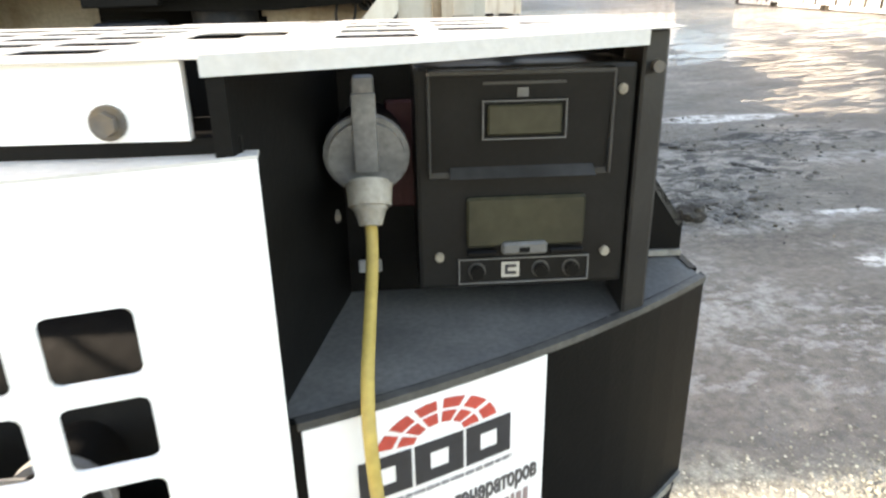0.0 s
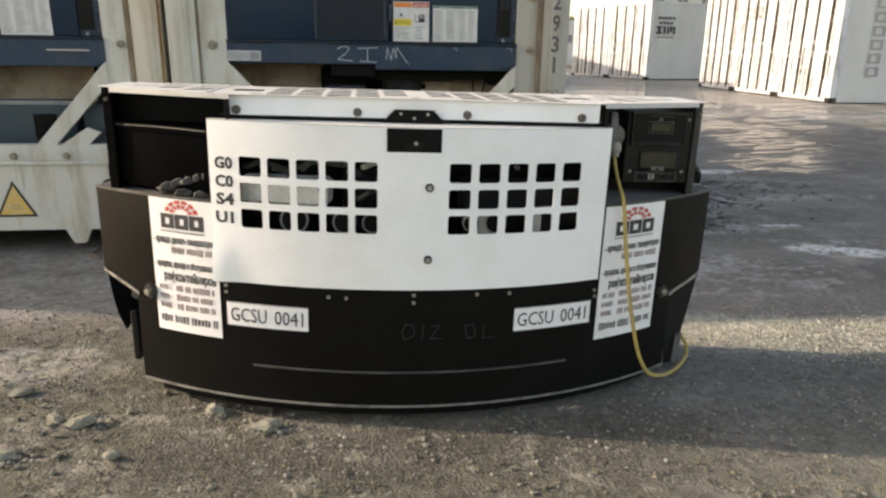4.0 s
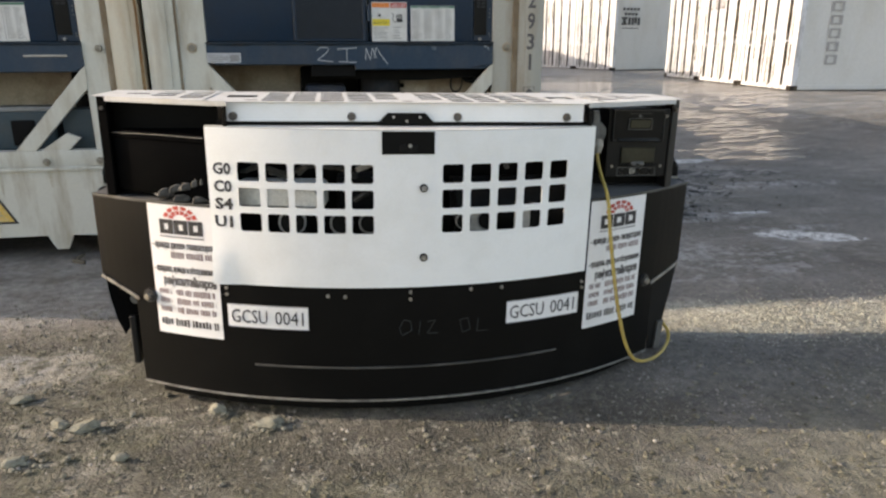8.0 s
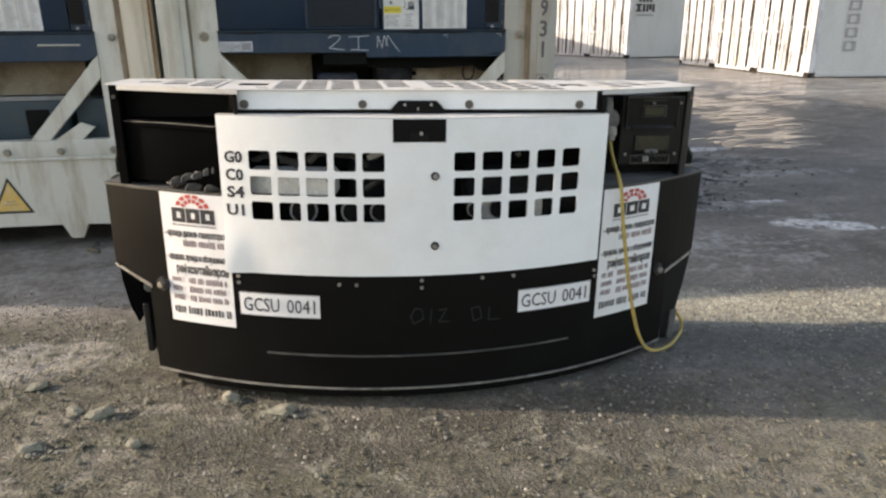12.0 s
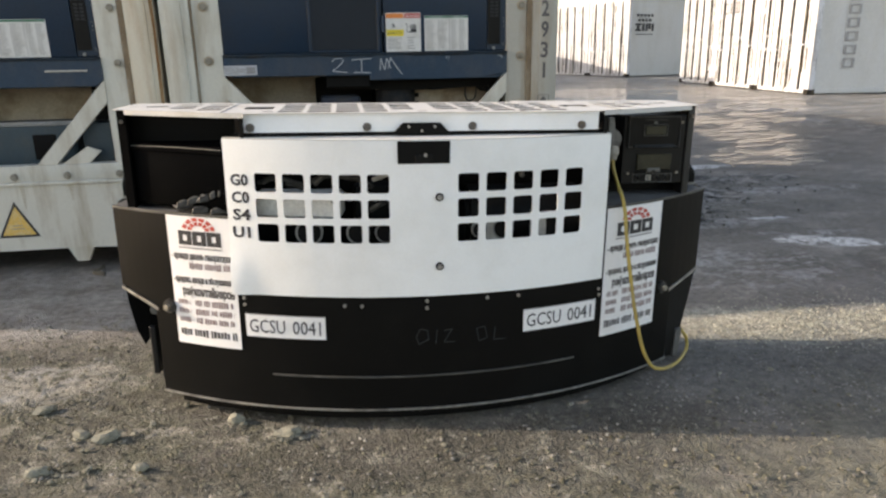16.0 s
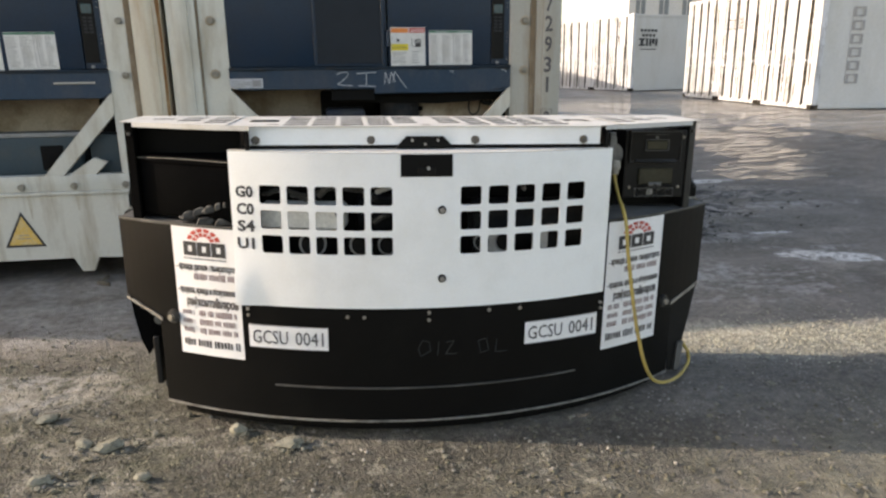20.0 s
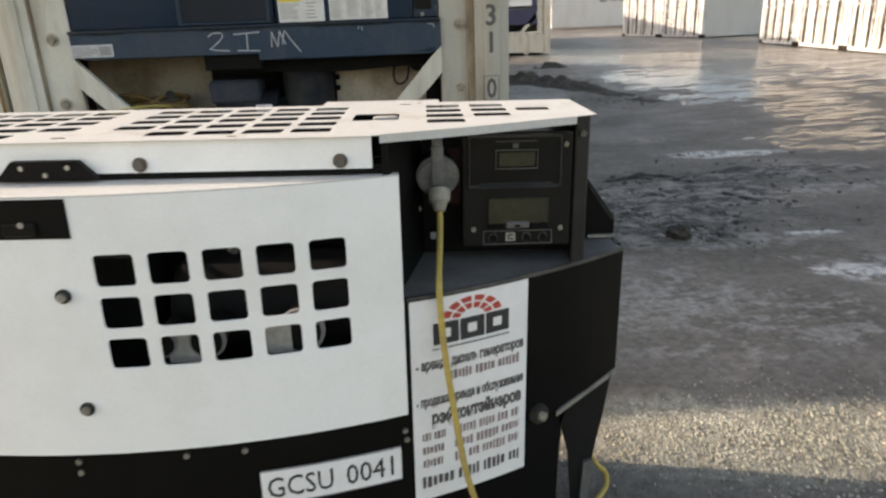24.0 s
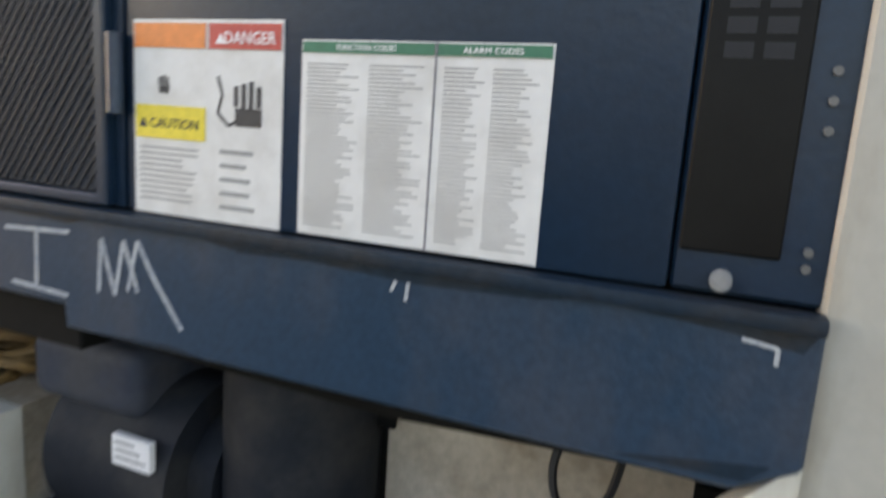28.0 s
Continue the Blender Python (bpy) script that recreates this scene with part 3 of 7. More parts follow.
def rod(a, b, r, n=12, r2=None, bevel=0.0, bm=None):
    a, b = Vector(a), Vector(b)
    t = bmesh.new()
    bmesh.ops.create_cone(t, cap_ends=True, segments=n, radius1=r, radius2=r if r2 is None else r2, depth=(b - a).length)
    if bevel:
        rim = [e for e in t.edges if abs(e.verts[0].co.z - e.verts[1].co.z) < 1e-6]
        bmesh.ops.bevel(t, geom=rim, offset=bevel, segments=2, affect="EDGES")
    m = Matrix.Translation((a + b) / 2) @ (b - a).to_track_quat("Z", "Y").to_matrix().to_4x4()
    return merge(bm or bmesh.new(), t, m)


def tube(points, r, n=10, smooth_steps=6):
    """A round cable through points (Catmull-Rom)."""
    P = [Vector(p) for p in points]
    Q = [P[0] * 2 - P[1]] + P + [P[-1] * 2 - P[-2]]
    line = []
    for i in range(1, len(Q) - 2):
        for k in range(smooth_steps):
            t = k / smooth_steps
            p0, p1, p2, p3 = Q[i - 1:i + 3]
            line.append(0.5 * (2 * p1 + (p2 - p0) * t + (2 * p0 - 5 * p1 + 4 * p2 - p3) * t * t + (3 * p1 - p0 - 3 * p2 + p3) * t ** 3))
    line.append(P[-1])
    bm = bmesh.new()
    rings, side = [], None
    for i, p in enumerate(line):
        d = (line[min(i + 1, len(line) - 1)] - line[max(i - 1, 0)]).normalized()
        side = (Vector((0.3, 0.2, 1)) if side is None else side)
        side = (side - d * side.dot(d)).normalized()
        up = d.cross(side)
        rings.append([bm.verts.new(p + r * (math.cos(2 * math.pi * k / n) * side + math.sin(2 * math.pi * k / n) * up)) for k in range(n)])
    for a, b in zip(rings, rings[1:]):
        for k in range(n):
            bm.faces.new((a[k], a[(k + 1) % n], b[(k + 1) % n], b[k]))
    bm.faces.new(rings[0])
    bm.faces.new(rings[-1][::-1])
    return bm


def remap(bm, f):
    for v in bm.verts:
        v.co = f(v.co)
    return bm


def perforated(xs, ys, holes, thickness, radius=0.006, inset=0.0):
    """A sheet in x and y, top at z = 0, with the cells named in holes cut out as rounded rectangles."""
    bm = bmesh.new()
    cache = {}

    def vert(x, y, z):
        key = (round(x, 5), round(y, 5), round(z, 5))
        if key not in cache:
            cache[key] = bm.verts.new((x, y, z))
        return cache[key]

    def ring(i, j, z):
        x0, x1, y0, y1 = xs[i] + inset, xs[i + 1] - inset, ys[j] + inset, ys[j + 1] - inset
        out = []
        for cx, cy, a0 in ((x0, y0, 180), (x1, y0, 270), (x1, y1, 0), (x0, y1, 90)):
            ox, oy = (cx + radius if cx == x0 else cx - radius), (cy + radius if cy == y0 else cy - radius)
            out.append([(ox + radius * math.cos(radians(a0 + k)), oy + radius * math.sin(radians(a0 + k)), z) for k in (0, 45, 90)])
        return out

    nx, ny = len(xs) - 1, len(ys) - 1
    for i in range(nx):
        for j in range(ny):
            corners = ((xs[i], ys[j]), (xs[i + 1], ys[j]), (xs[i + 1], ys[j + 1]), (xs[i], ys[j + 1]))
            for z in (0, -thickness):
                c = [vert(*p, z) for p in corners]
                if (i, j) not in holes:
                    bm.faces.new(c)
                    continue
                inner = [[vert(*p) for p in q] for q in ring(i, j, z)]
                for k in range(4):
                    bm.faces.new((c[k], inner[k][1], inner[k][0]))
                    bm.faces.new((c[k], inner[k][2], inner[k][1]))
                    nk = (k + 1) % 4
                    bm.faces.new((c[k], c[nk], inner[nk][0], inner[k][2]))
            if (i, j) in holes:
                top, low = sum(ring(i, j, 0), []), sum(ring(i, j, -thickness), [])
                for k in range(12):
                    nk = (k + 1) % 12
                    try:
                        bm.faces.new((vert(*top[k]), vert(*top[nk]), vert(*low[nk]), vert(*low[k])))
                    except ValueError:
                        pass
    for i in range(nx):
        for y in (ys[0], ys[-1]):
            bm.faces.new((vert(xs[i], y, 0), vert(xs[i + 1], y, 0), vert(xs[i + 1], y, -thickness), vert(xs[i], y, -thickness)))
    for j in range(ny):
        for x in (xs[0], xs[-1]):
            bm.faces.new((vert(x, ys[j], 0), vert(x, ys[j + 1], 0), vert(x, ys[j + 1], -thickness), vert(x, ys[j], -thickness)))
    return bm


def lettering(text, height, width=None, align="CENTER", depth=0.0006, bold=0.0):
    """Text as a bmesh in x and y, standing on y = 0, with its capitals of that height."""
    cu = bpy.data.curves.new("text", "FONT")
    cu.body, cu.align_x, cu.size, cu.resolution_u = text, align, height / 0.70, 2
    cu.extrude, cu.offset = depth, bold * height
    ob = bpy.data.objects.new("text", cu)
    scene.collection.objects.link(ob)
    dg = bpy.context.evaluated_depsgraph_get()
    dg.update()
    me = bpy.data.meshes.new_from_object(ob.evaluated_get(dg))
    bm = bmesh.new()
    bm.from_mesh(me)
    bpy.data.objects.remove(ob)
    bpy.data.curves.remove(cu)
    bpy.data.meshes.remove(me)
    if width and bm.verts:
        lo, hi = min(v.co.x for v in bm.verts), max(v.co.x for v in bm.verts)
        k = width / max(hi - lo, 1e-6)
        for v in bm.verts:
            v.co.x *= k
    return bm


def bars(rows, thickness=0.0006):
    """Print that cannot be read: flat bars (x0, x1, y, height)."""
    bm = bmesh.new()
    for x0, x1, y, h in rows:
        box((x0, y - h / 2, 0), (x1, y + h / 2, thickness), bm=bm)
    return bm


def dense_bars(x0, x1, y, h, rng):
    """A line of close print as narrow upright bars, a gap after every few."""
    out, x, left = [], x0, rng.randint(3, 7)
    while x < x1:
        w = rng.uniform(0.18, 0.34) * h
        out.append((x, min(x + w, x1), y + rng.uniform(-0.03, 0.03) * h, h * rng.uniform(0.7, 1.0)))
        left -= 1
        x += w + (0.13 if left else 0.42) * h
        left = left or rng.randint(3, 7)
    return out


def square_ring(x0, x1, y0, y1, w, wy=None):
    wy = wy or w
    xm, ym = (x0 + x1) / 2, (y0 + y1) / 2
    return bars([(x0, x1, y1 - wy / 2, wy), (x0, x1, y0 + wy / 2, wy), (x0, x0 + w, ym, y1 - y0 - 2 * wy), (x1 - w, x1, ym, y1 - y0 - 2 * wy)])


def stroke(points, w, depth=0.001):
    """A hand-drawn line in x and y, of width w."""
    bm = bmesh.new()
    for (x0, y0), (x1, y1) in zip(points, points[1:]):
        d = Vector((x1 - x0, y1 - y0, 0))
        s = Vector((-d.y, d.x, 0)).normalized() * w / 2
        a, b = Vector((x0, y0, 0)), Vector((x1, y1, 0))
        q = [a + s, a - s, b - s, b + s]
        lo = [bm.verts.new(v) for v in q]
        hi = [bm.verts.new(v + Vector((0, 0, depth))) for v in q]
        bm.faces.new(hi)
        bm.faces.new(lo[::-1])
        for k in range(4):
            bm.faces.new((lo[k], lo[(k + 1) % 4], hi[(k + 1) % 4], hi[k]))
    return bm


# ---------------------------------------------------------------- ground
def height(x, y):
    d = max(0.0, min(1.0, (math.hypot(x, y + 1.5) - 7.0) / 8.0))
    far = max(0.0, min(1.0, (math.hypot(x, y + 1.5) - 25.0) / 25.0))
    return 0.33 * d * d * (3 - 2 * d) + 0.15 * far


MUDS = [(1.75, 3.95, 0.55, 0.35), (1.5, 4.6, 0.4, 0.22), (2.4, 4.4, 0.6, 0.35), (1.6, 3.4, 0.35, 0.2), (3.3, 5.0, 0.8, 0.22)]


def make_ground():
    def axis(fine_lo, fine_hi, step, far):
        a = list(np.arange(fine_lo, fine_hi + 1e-6, step))
        out, s = [], step
        x = a[-1]
        while x < far:
            s *= 1.22
            x += s
            out.append(x)
        low, s, x = [], step, a[0]
        while x > -far:
            s *= 1.22
            x -= s
            low.append(x)
        return low[::-1] + a + out
    xs, ys = axis(-4.2, 5.0, 0.055, 2500), axis(-2.2, 5.6, 0.055, 2500)
    verts = []
    for y in ys:
        for x in xs:
            near = max(0.0, 1 - math.hypot(x, y - 3) / 30)
            z = height(x, y)
            z += near * (0.010 * noise.noise((x * 0.6, y * 0.6, 4)) + 0.006 * noise.noise((x * 2.1, y * 2.1, 1)) + 0.004 * noise.noise((x * 6, y * 6, 2)))
            lumps = sum(math.exp(-((x - mx) / rx) ** 2 - ((y - my) / ry) ** 2) for mx, my, rx, ry in MUDS)
            if lumps > 0.02:
                z += min(1.0, lumps) * (0.012 + 0.075 * max(0, noise.noise((x * 3.2, y * 5.5, 7))) + 0.032 * noise.noise((x * 9, y * 9, 3)))
            verts.append((x, y, z - 0.006))
    nx = len(xs)
    faces = [(j * nx + i, j * nx + i + 1, (j + 1) * nx + i + 1, (j + 1) * nx + i) for j in range(len(ys) - 1) for i in range(nx - 1)]
    me = bpy.data.meshes.new("ground")
    me.from_pydata(verts, [], faces)
    me.materials.append(ASPHALT)
    me.shade_smooth()
    return tagged(new("ground", me), "worn grey asphalt yard with gravel, dust and wet patches", "ground", kind="structure")


make_ground()

# ---------------------------------------------------------------- generator set on the ground
R = 1.952
GEN = Matrix.Translation((-0.540, 0.725, 0.0)) @ pose(0, 0, 0, 0, 1.1, -1.3)
gen = thing("generator_set", "black and white diesel generator set with curved front standing on asphalt", "generator", GEN)


def bend(co, extra=0.0):
    """s along the front, z up, d outwards (co.z is up, co.y is minus d) -> the curved front."""
    a, d = co.x / R, -co.y + extra
    return Vector(((R + d) * math.sin(a), R - (R + d) * math.cos(a), co.z))


def s_of(x):
    return R * math.asin(x / R)


def arc(x):
    return R - math.sqrt(R * R - x * x)


def curved_plate(x0, x1, z0, z1, d, thickness, step=0.04):
    """A plate on the curved front, from x0 to x1, its outer face d in front of the arc."""
    s0, s1 = s_of(x0), s_of(x1)
    n = max(2, int((s1 - s0) / step))
    bm = perforated([s0 + (s1 - s0) * k / n for k in range(n + 1)], [z0, z1], set(), thickness)
    return remap(bm, lambda c: bend(Vector((c.x, -(d + c.z), c.y))))


def on_front(bm, x, z, d, extra=0.0):
    """A drawing in x and y, laid on the curved front round (x, z)."""
    s = s_of(x)
    return remap(bm, lambda c: bend(Vector((s + c.x, -(d + c.z), z + c.y))))


def outline_box(points, z0, z1, bevel=0.0):
    return prism(points, 2, z0, z1, bevel)


def arc_points(x0, x1, d=0.0, n=14):
    pts = []
    for k in range(n + 1):
        a = (s_of(x0) + (s_of(x1) - s_of(x0)) * k / n) / R
        pts.append(((R + d) * math.sin(a), R - (R + d) * math.cos(a)))
    return pts


SK = 0.985          # half width of the front skirt
# lower body
part("front_skirt", curved_plate(-0.66, 0.64, 0.062, 0.52, 0.0, 0.012), BLACK, gen, "black painted curved steel skirt", True)
part("skirt_end", curved_plate(-SK - 0.03, -0.66, 0.062, 0.775, 0.0, 0.012), BLACK, gen, "", True)
part("skirt_end", curved_plate(0.64, SK + 0.05, 0.062, 0.775, 0.0, 0.012), BLACK, gen, "", True)
part("bottom_rim", curved_plate(-SK - 0.03, SK + 0.05, 0.059, 0.0655, 0.006, 0.028), BAREEDGE, gen, "scuffed bare metal edge", True)
part("lower_tray", outline_box(arc_points(-0.97, 0.98, -0.035) + [(0.94, 0.58), (-0.93, 0.58)], 0.010, 0.06), BLACK, gen)
part("raised_seam", curved_plate(-0.580, 0.55, 0.191, 0.197, 0.006, 0.01), BLACKDUST, gen, "", True)
part("ledge", outline_box(arc_points(0.63, 1.205, -0.004, 14) + [(1.205, 0.60), (0.63, 0.60)], 0.755, 0.773), LEDGEGREY, gen, "dusty black ledge", False)
part("ledge", outline_box(arc_points(-1.15, -0.65, -0.004, 14) + [(-0.65, 0.60), (-1.15, 0.60)], 0.755, 0.773), LEDGEGREY, gen, "dusty black ledge", False)
part("skirt_rim", curved_plate(0.66, 1.205, 0.768, 0.777, 0.004, 0.012), BLACKDUST, gen, "", True)
part("skirt_rim", curved_plate(-1.15, -0.68, 0.768, 0.777, 0.004, 0.012), BLACKDUST, gen, "", True)
part("rear_wall", box((-1.08, 0.585, 0.05), (1.08, 0.60, 1.1175)), BLACK, gen)
for sx in (-1, 1):
    # outer wing with a slanted lower edge
    W1 = 1.21 if sx > 0 else 1.155
    w0, w1 = (1.025 if sx > 0 else 1.005), W1
    za, zb = (0.420, 0.374) if sx > 0 else (0.459, 0.398)
    wing = prism([(w1, 0.775), (w1, za), (w0 + 0.01, zb), (w0 + 0.01, 0.775)], 1, 0.0, 0.012)
    bmesh.ops.subdivide_edges(wing, edges=[e for e in wing.edges if abs(e.verts[0].co.x - e.verts[1].co.x) > 0.05], cuts=3)
    remap(wing, lambda c: Vector((sx * c.x, arc(min(c.x, 1.21)) + c.y + 0.003, c.z)))
    part("wing_plate", wing, BLACK, gen, "", False)
    part("wing_rim", remap(prism([(w1, za + 0.008), (w1, za - 0.006), (w0, zb - 0.007), (w0, zb + 0.007)], 1, -0.006, 0.05), lambda c: Vector((sx * c.x, arc(min(c.x, 1.21)) + c.y, c.z))), BAREEDGE, gen, "scuffed bent lip")
    part("side_wall", prism([(0.45, za), (0.60, za - 0.05), (0.60, 0.775), (0.45, 0.775)], 0, sx * (W1 - 0.012), sx * W1), BLACK, gen)
    foot = prism([(0.42, 0.40), (0.60, 0.40), (0.56, 0.02), (0.48, 0.02)], 0, sx * 1.04, sx * 1.075)
    part("support_foot", foot, BLACKDUST, gen, "", False)
    edge = [(1.193, 0.421), (1.176, 0.291), (1.154, 0.158), (1.146, 0.02), (1.10, 0.01), (1.085, 0.174), (1.061, 0.268), (1.089, 0.37)] if sx > 0 else [(-1.139, 0.462), (-1.132, 0.378), (-1.116, 0.284), (-1.092, 0.219), (-1.013, 0.339), (-1.013, 0.41)]
    yg = 0.40 if sx > 0 else 0.36
    gus = part("foot_gusset", prism(edge, 1, yg, yg + 0.012), SIDEBLACK if sx > 0 else TANKBLACK, gen, "black plate below the bent lip")
    if sx > 0:
        # grey strip paints the highlight on the foot's light face
        part("gusset_lit_face", prism([(1.146, 0.02), (1.154, 0.158), (1.128, 0.150), (1.122, 0.02)], 1, yg - 0.014, yg - 0.001), LEDGEGREY, gus)
    else:
        part("foot_post", box((-1.069, 0.345, 0.10), (-1.044, 0.40, 0.30), 0.004), SIDEBLACK, gus)
        part("foot_roller", rod((-1.035, 0.335, 0.372), (-1.035, 0.358, 0.372), 0.020, 16, bevel=0.004), LEDGEGREY, gus, "", True)
    bx = 0.969 if sx > 0 else -0.949
    p = Vector((bx, arc(bx), 0.40 if sx > 0 else 0.42))
    nrm = Vector((bx / R, -math.sqrt(1 - (bx / R) ** 2), 0))
    ring_bm = rod(p, p + nrm * 0.018, 0.026, 18, bevel=0.003)
    stud = part("corner_bolt", ring_bm, EDGEBLACK, gen, "", True)
    part("bolt_head", rod(p + nrm * 0.018, p + nrm * 0.030, 0.012, 6), BOLTGREY, stud)

TOPZ = 1.125          # top of the housing


def rail_y(x):
    """The straight rail that carries the top cover."""
    return max(0.118 - 0.02 * x, arc(x) + 0.004)


# front white panel with two vent fields
left_cols = [(-0.597 + k * 0.0934, -0.597 + k * 0.0934 + 0.073) for k in range(5)]
right_cols = [(0.081 + k * 0.0981, 0.081 + k * 0.0981 + 0.073 - 0.0008 * k) for k in range(5)]
vent_rows = [(0.694, 0.758), (0.780, 0.845), (0.867, 0.931)]
slot = (-0.105, 0.072)
xs = [-0.697, -0.675, -0.655, -0.635, -0.615]
for a, b in left_cols:
    xs += [a, b]
xs += [-0.125, slot[0], -0.05, 0.0, slot[1] - 0.03, slot[1]]
for a, b in right_cols:
    xs += [a, b]
xs += [0.60, 0.635, 0.652]
xs = sorted(set(round(v, 4) for v in xs))
zs = [0.500, 0.53, 0.56, 0.60, 0.63, 0.66] + [v for r in vent_rows for v in r] + [0.970, 1.028, 1.043]
bm_holes = {(i, j) for i, a in enumerate(xs[:-1]) for j, z in enumerate(zs[:-1])
            if any(abs(a - c[0]) < 1e-3 for c in left_cols + right_cols) and any(abs(z - r[0]) < 1e-3 for r in vent_rows)}
panel = perforated([s_of(v) for v in xs], zs, bm_holes, 0.004, 0.008)


def flap(s, z):
    """The lower left corner of the panel stands off a little."""
    u, v = max(0.0, min(1.0, (-0.60 - s) / 0.11)), max(0.0, min(1.0, (0.70 - z) / 0.18))
    return 0.018 * u * u * (3 - 2 * u) * v * v * (3 - 2 * v)


remap(panel, lambda c: bend(Vector((c.x, -(0.006 + c.z + flap(c.x, c.y)), c.y))))
front_panel = part("front_panel", panel, WHITE, gen, "white painted panel with two fields of square vents", True)
part("panel_top_lip", outline_box(arc_points(-0.697, 0.652, 0.006, 24) + [(0.652, rail_y(0.652) + 0.012), (-0.697, rail_y(-0.697) + 0.012)], 1.043, 1.046), TOPWHITE, gen, "pale shelf behind the panel's bowed top edge", False)
part("handle_recess", on_front(box((-0.087, -0.037, 0), (0.087, 0.038, 0.003), 0.0), -0.035, 1.003, 0.006), BLACK, front_panel, "black latch recess")
part("latch", on_front(box((-0.03, -0.012, 0.003), (0.03, 0.012, 0.008), 0.002), -0.035, 0.985, 0.006), PLASTIC, front_panel)
part("latch_screw", on_front(rod((0, 0, 0.003), (0, 0, 0.009), 0.006, 10), -0.030, 0.995, 0.006), STEEL, front_panel)
for bx, bz in ((0.017, 0.8525), (0.018, 0.609)):
    b = part("panel_bolt", on_front(rod((0, 0, 0), (0, 0, 0.006), 0.014, 16), bx, bz, 0.006), RUBBER, front_panel)
    part("bolt_head", on_front(rod((0, 0, 0.006), (0, 0, 0.014), 0.009, 6), bx, bz, 0.006), STEEL, b)
# code letters in a column
for txt, z in (("G0", 0.889), ("C0", 0.829), ("S4", 0.769), ("U1", 0.707)):
    part("code_letters", on_front(lettering(txt, 0.037, 0.064, bold=0.045), -0.648, z, 0.0066), INK, front_panel, "black letters " + txt)

# interior seen through the vents, its shade put into near-black sheets
def behind(x, dy):
    return arc(abs(x)) + dy


part("bay_shade_sheet", remap(box((-0.66, 0, 0.50), (0.64, 0.006, 1.04)), lambda c: Vector((c.x, 0.33 + c.y, c.z))), SHADEBLACK, gen, "near-black sheet standing in for shade in the engine bay")
part("bay_floor", box((-0.60, 0.14, 0.520), (0.58, 0.58, 0.530)), SHADEBLACK, gen)
for x0, x1 in ((0.172, 0.250), (0.360, 0.418), (-0.262, -0.222), (-0.125, -0.10)):
    xm = (x0 + x1) / 2
    part("bracket_plate", box((x0, behind(xm, 0.040), 0.675), (x1, behind(xm, 0.044), 0.757)), PLATEGREY, gen, "pale bracket plate")
for x, r in ((0.166, 0.024), (0.252, 0.032), (0.438, 0.042), (-0.425, 0.040), (-0.258, 0.034), (-0.165, 0.03)):
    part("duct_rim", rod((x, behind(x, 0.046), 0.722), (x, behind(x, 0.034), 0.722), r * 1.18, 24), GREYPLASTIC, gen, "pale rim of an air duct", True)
    part("air_duct", rod((x, behind(x, 0.12), 0.722), (x, behind(x, 0.030), 0.722), r, 24), SHADEBLACK, gen, "", True)
part("fuel_canister", prism([(-0.615, arc(0.615) + 0.055), (-0.45, arc(0.45) + 0.055), (-0.315, arc(0.315) + 0.058), (-0.300, 0.20), (-0.60, 0.24)], 2, 0.762, 0.852, 0.012), CANWHITE, gen, "pale plastic canister", True)
part("canister_cap", rod((-0.335, 0.078, 0.83), (-0.335, 0.10, 0.83), 0.012, 12), GREYPLASTIC, gen)
part("engine_block", box((-0.27, 0.20, 0.52), (0.10, 0.32, 0.86), 0.03, 2), ENGINE, gen, "", True)
part("alternator", rod((0.14, 0.27, 0.72), (0.60, 0.27, 0.72), 0.12, 24, bevel=0.02), ENGINE, gen, "", True)
part("engine_bracket", prism([(-0.205, 0.90), (-0.15, 0.925), (-0.145, 0.905), (-0.20, 0.885)], 1, 0.12, 0.135), STEEL, gen)
part("copper_pipe", tube([(-0.60, 0.20, 0.88), (-0.52, 0.16, 0.90), (-0.44, 0.12, 0.885), (-0.36, 0.12, 0.91), (-0.26, 0.12, 0.90)], 0.008, 8), WIREGREY, gen, "", True)
for x, z, w, q in ((-0.55, 0.895, 0.030, 0.3), (-0.47, 0.875, 0.026, -0.4), (-0.375, 0.90, 0.024, 0.7), (-0.235, 0.89, 0.030, -0.6), (-0.185, 0.805, 0.026, 0.5)):
    part("hose_piece", tube([(x - w, behind(x, 0.085), z - w * q), (x, behind(x, 0.07), z + 0.008), (x + w, behind(x, 0.09), z + w * q)], 0.009, 8, 3), WIREGREY, gen, "", True)
part("fitting", rod((0.315, 0.07, 0.915), (0.325, 0.08, 0.905), 0.008, 8), LATCHGREY, gen)

# top rail above the panel
def on_rail(bm, x, z, d=0.0):
    """A drawing in x and y, put on the straight rail round (x, z)."""
    return remap(bm, lambda c: Vector((x + c.x, rail_y(x + c.x) - d - c.z, z + c.y)))


def rail_strip(x0, x1, z0, z1, y, depth):
    n = 12
    front = [(x0 + (x1 - x0) * k / n, rail_y(x0 + (x1 - x0) * k / n) + y) for k in range(n + 1)]
    return outline_box(front + [(x, yy + depth) for x, yy in front[::-1]], z0, z1)


part("rail", rail_strip(-0.625, 0.603, 1.060, TOPZ - 0.002, 0.0, 0.012), WHITE, gen, "white rail under the top cover")
part("rail_gap", rail_strip(-0.66, 0.64, 1.046, 1.060, 0.006, 0.03), BLACK, gen)
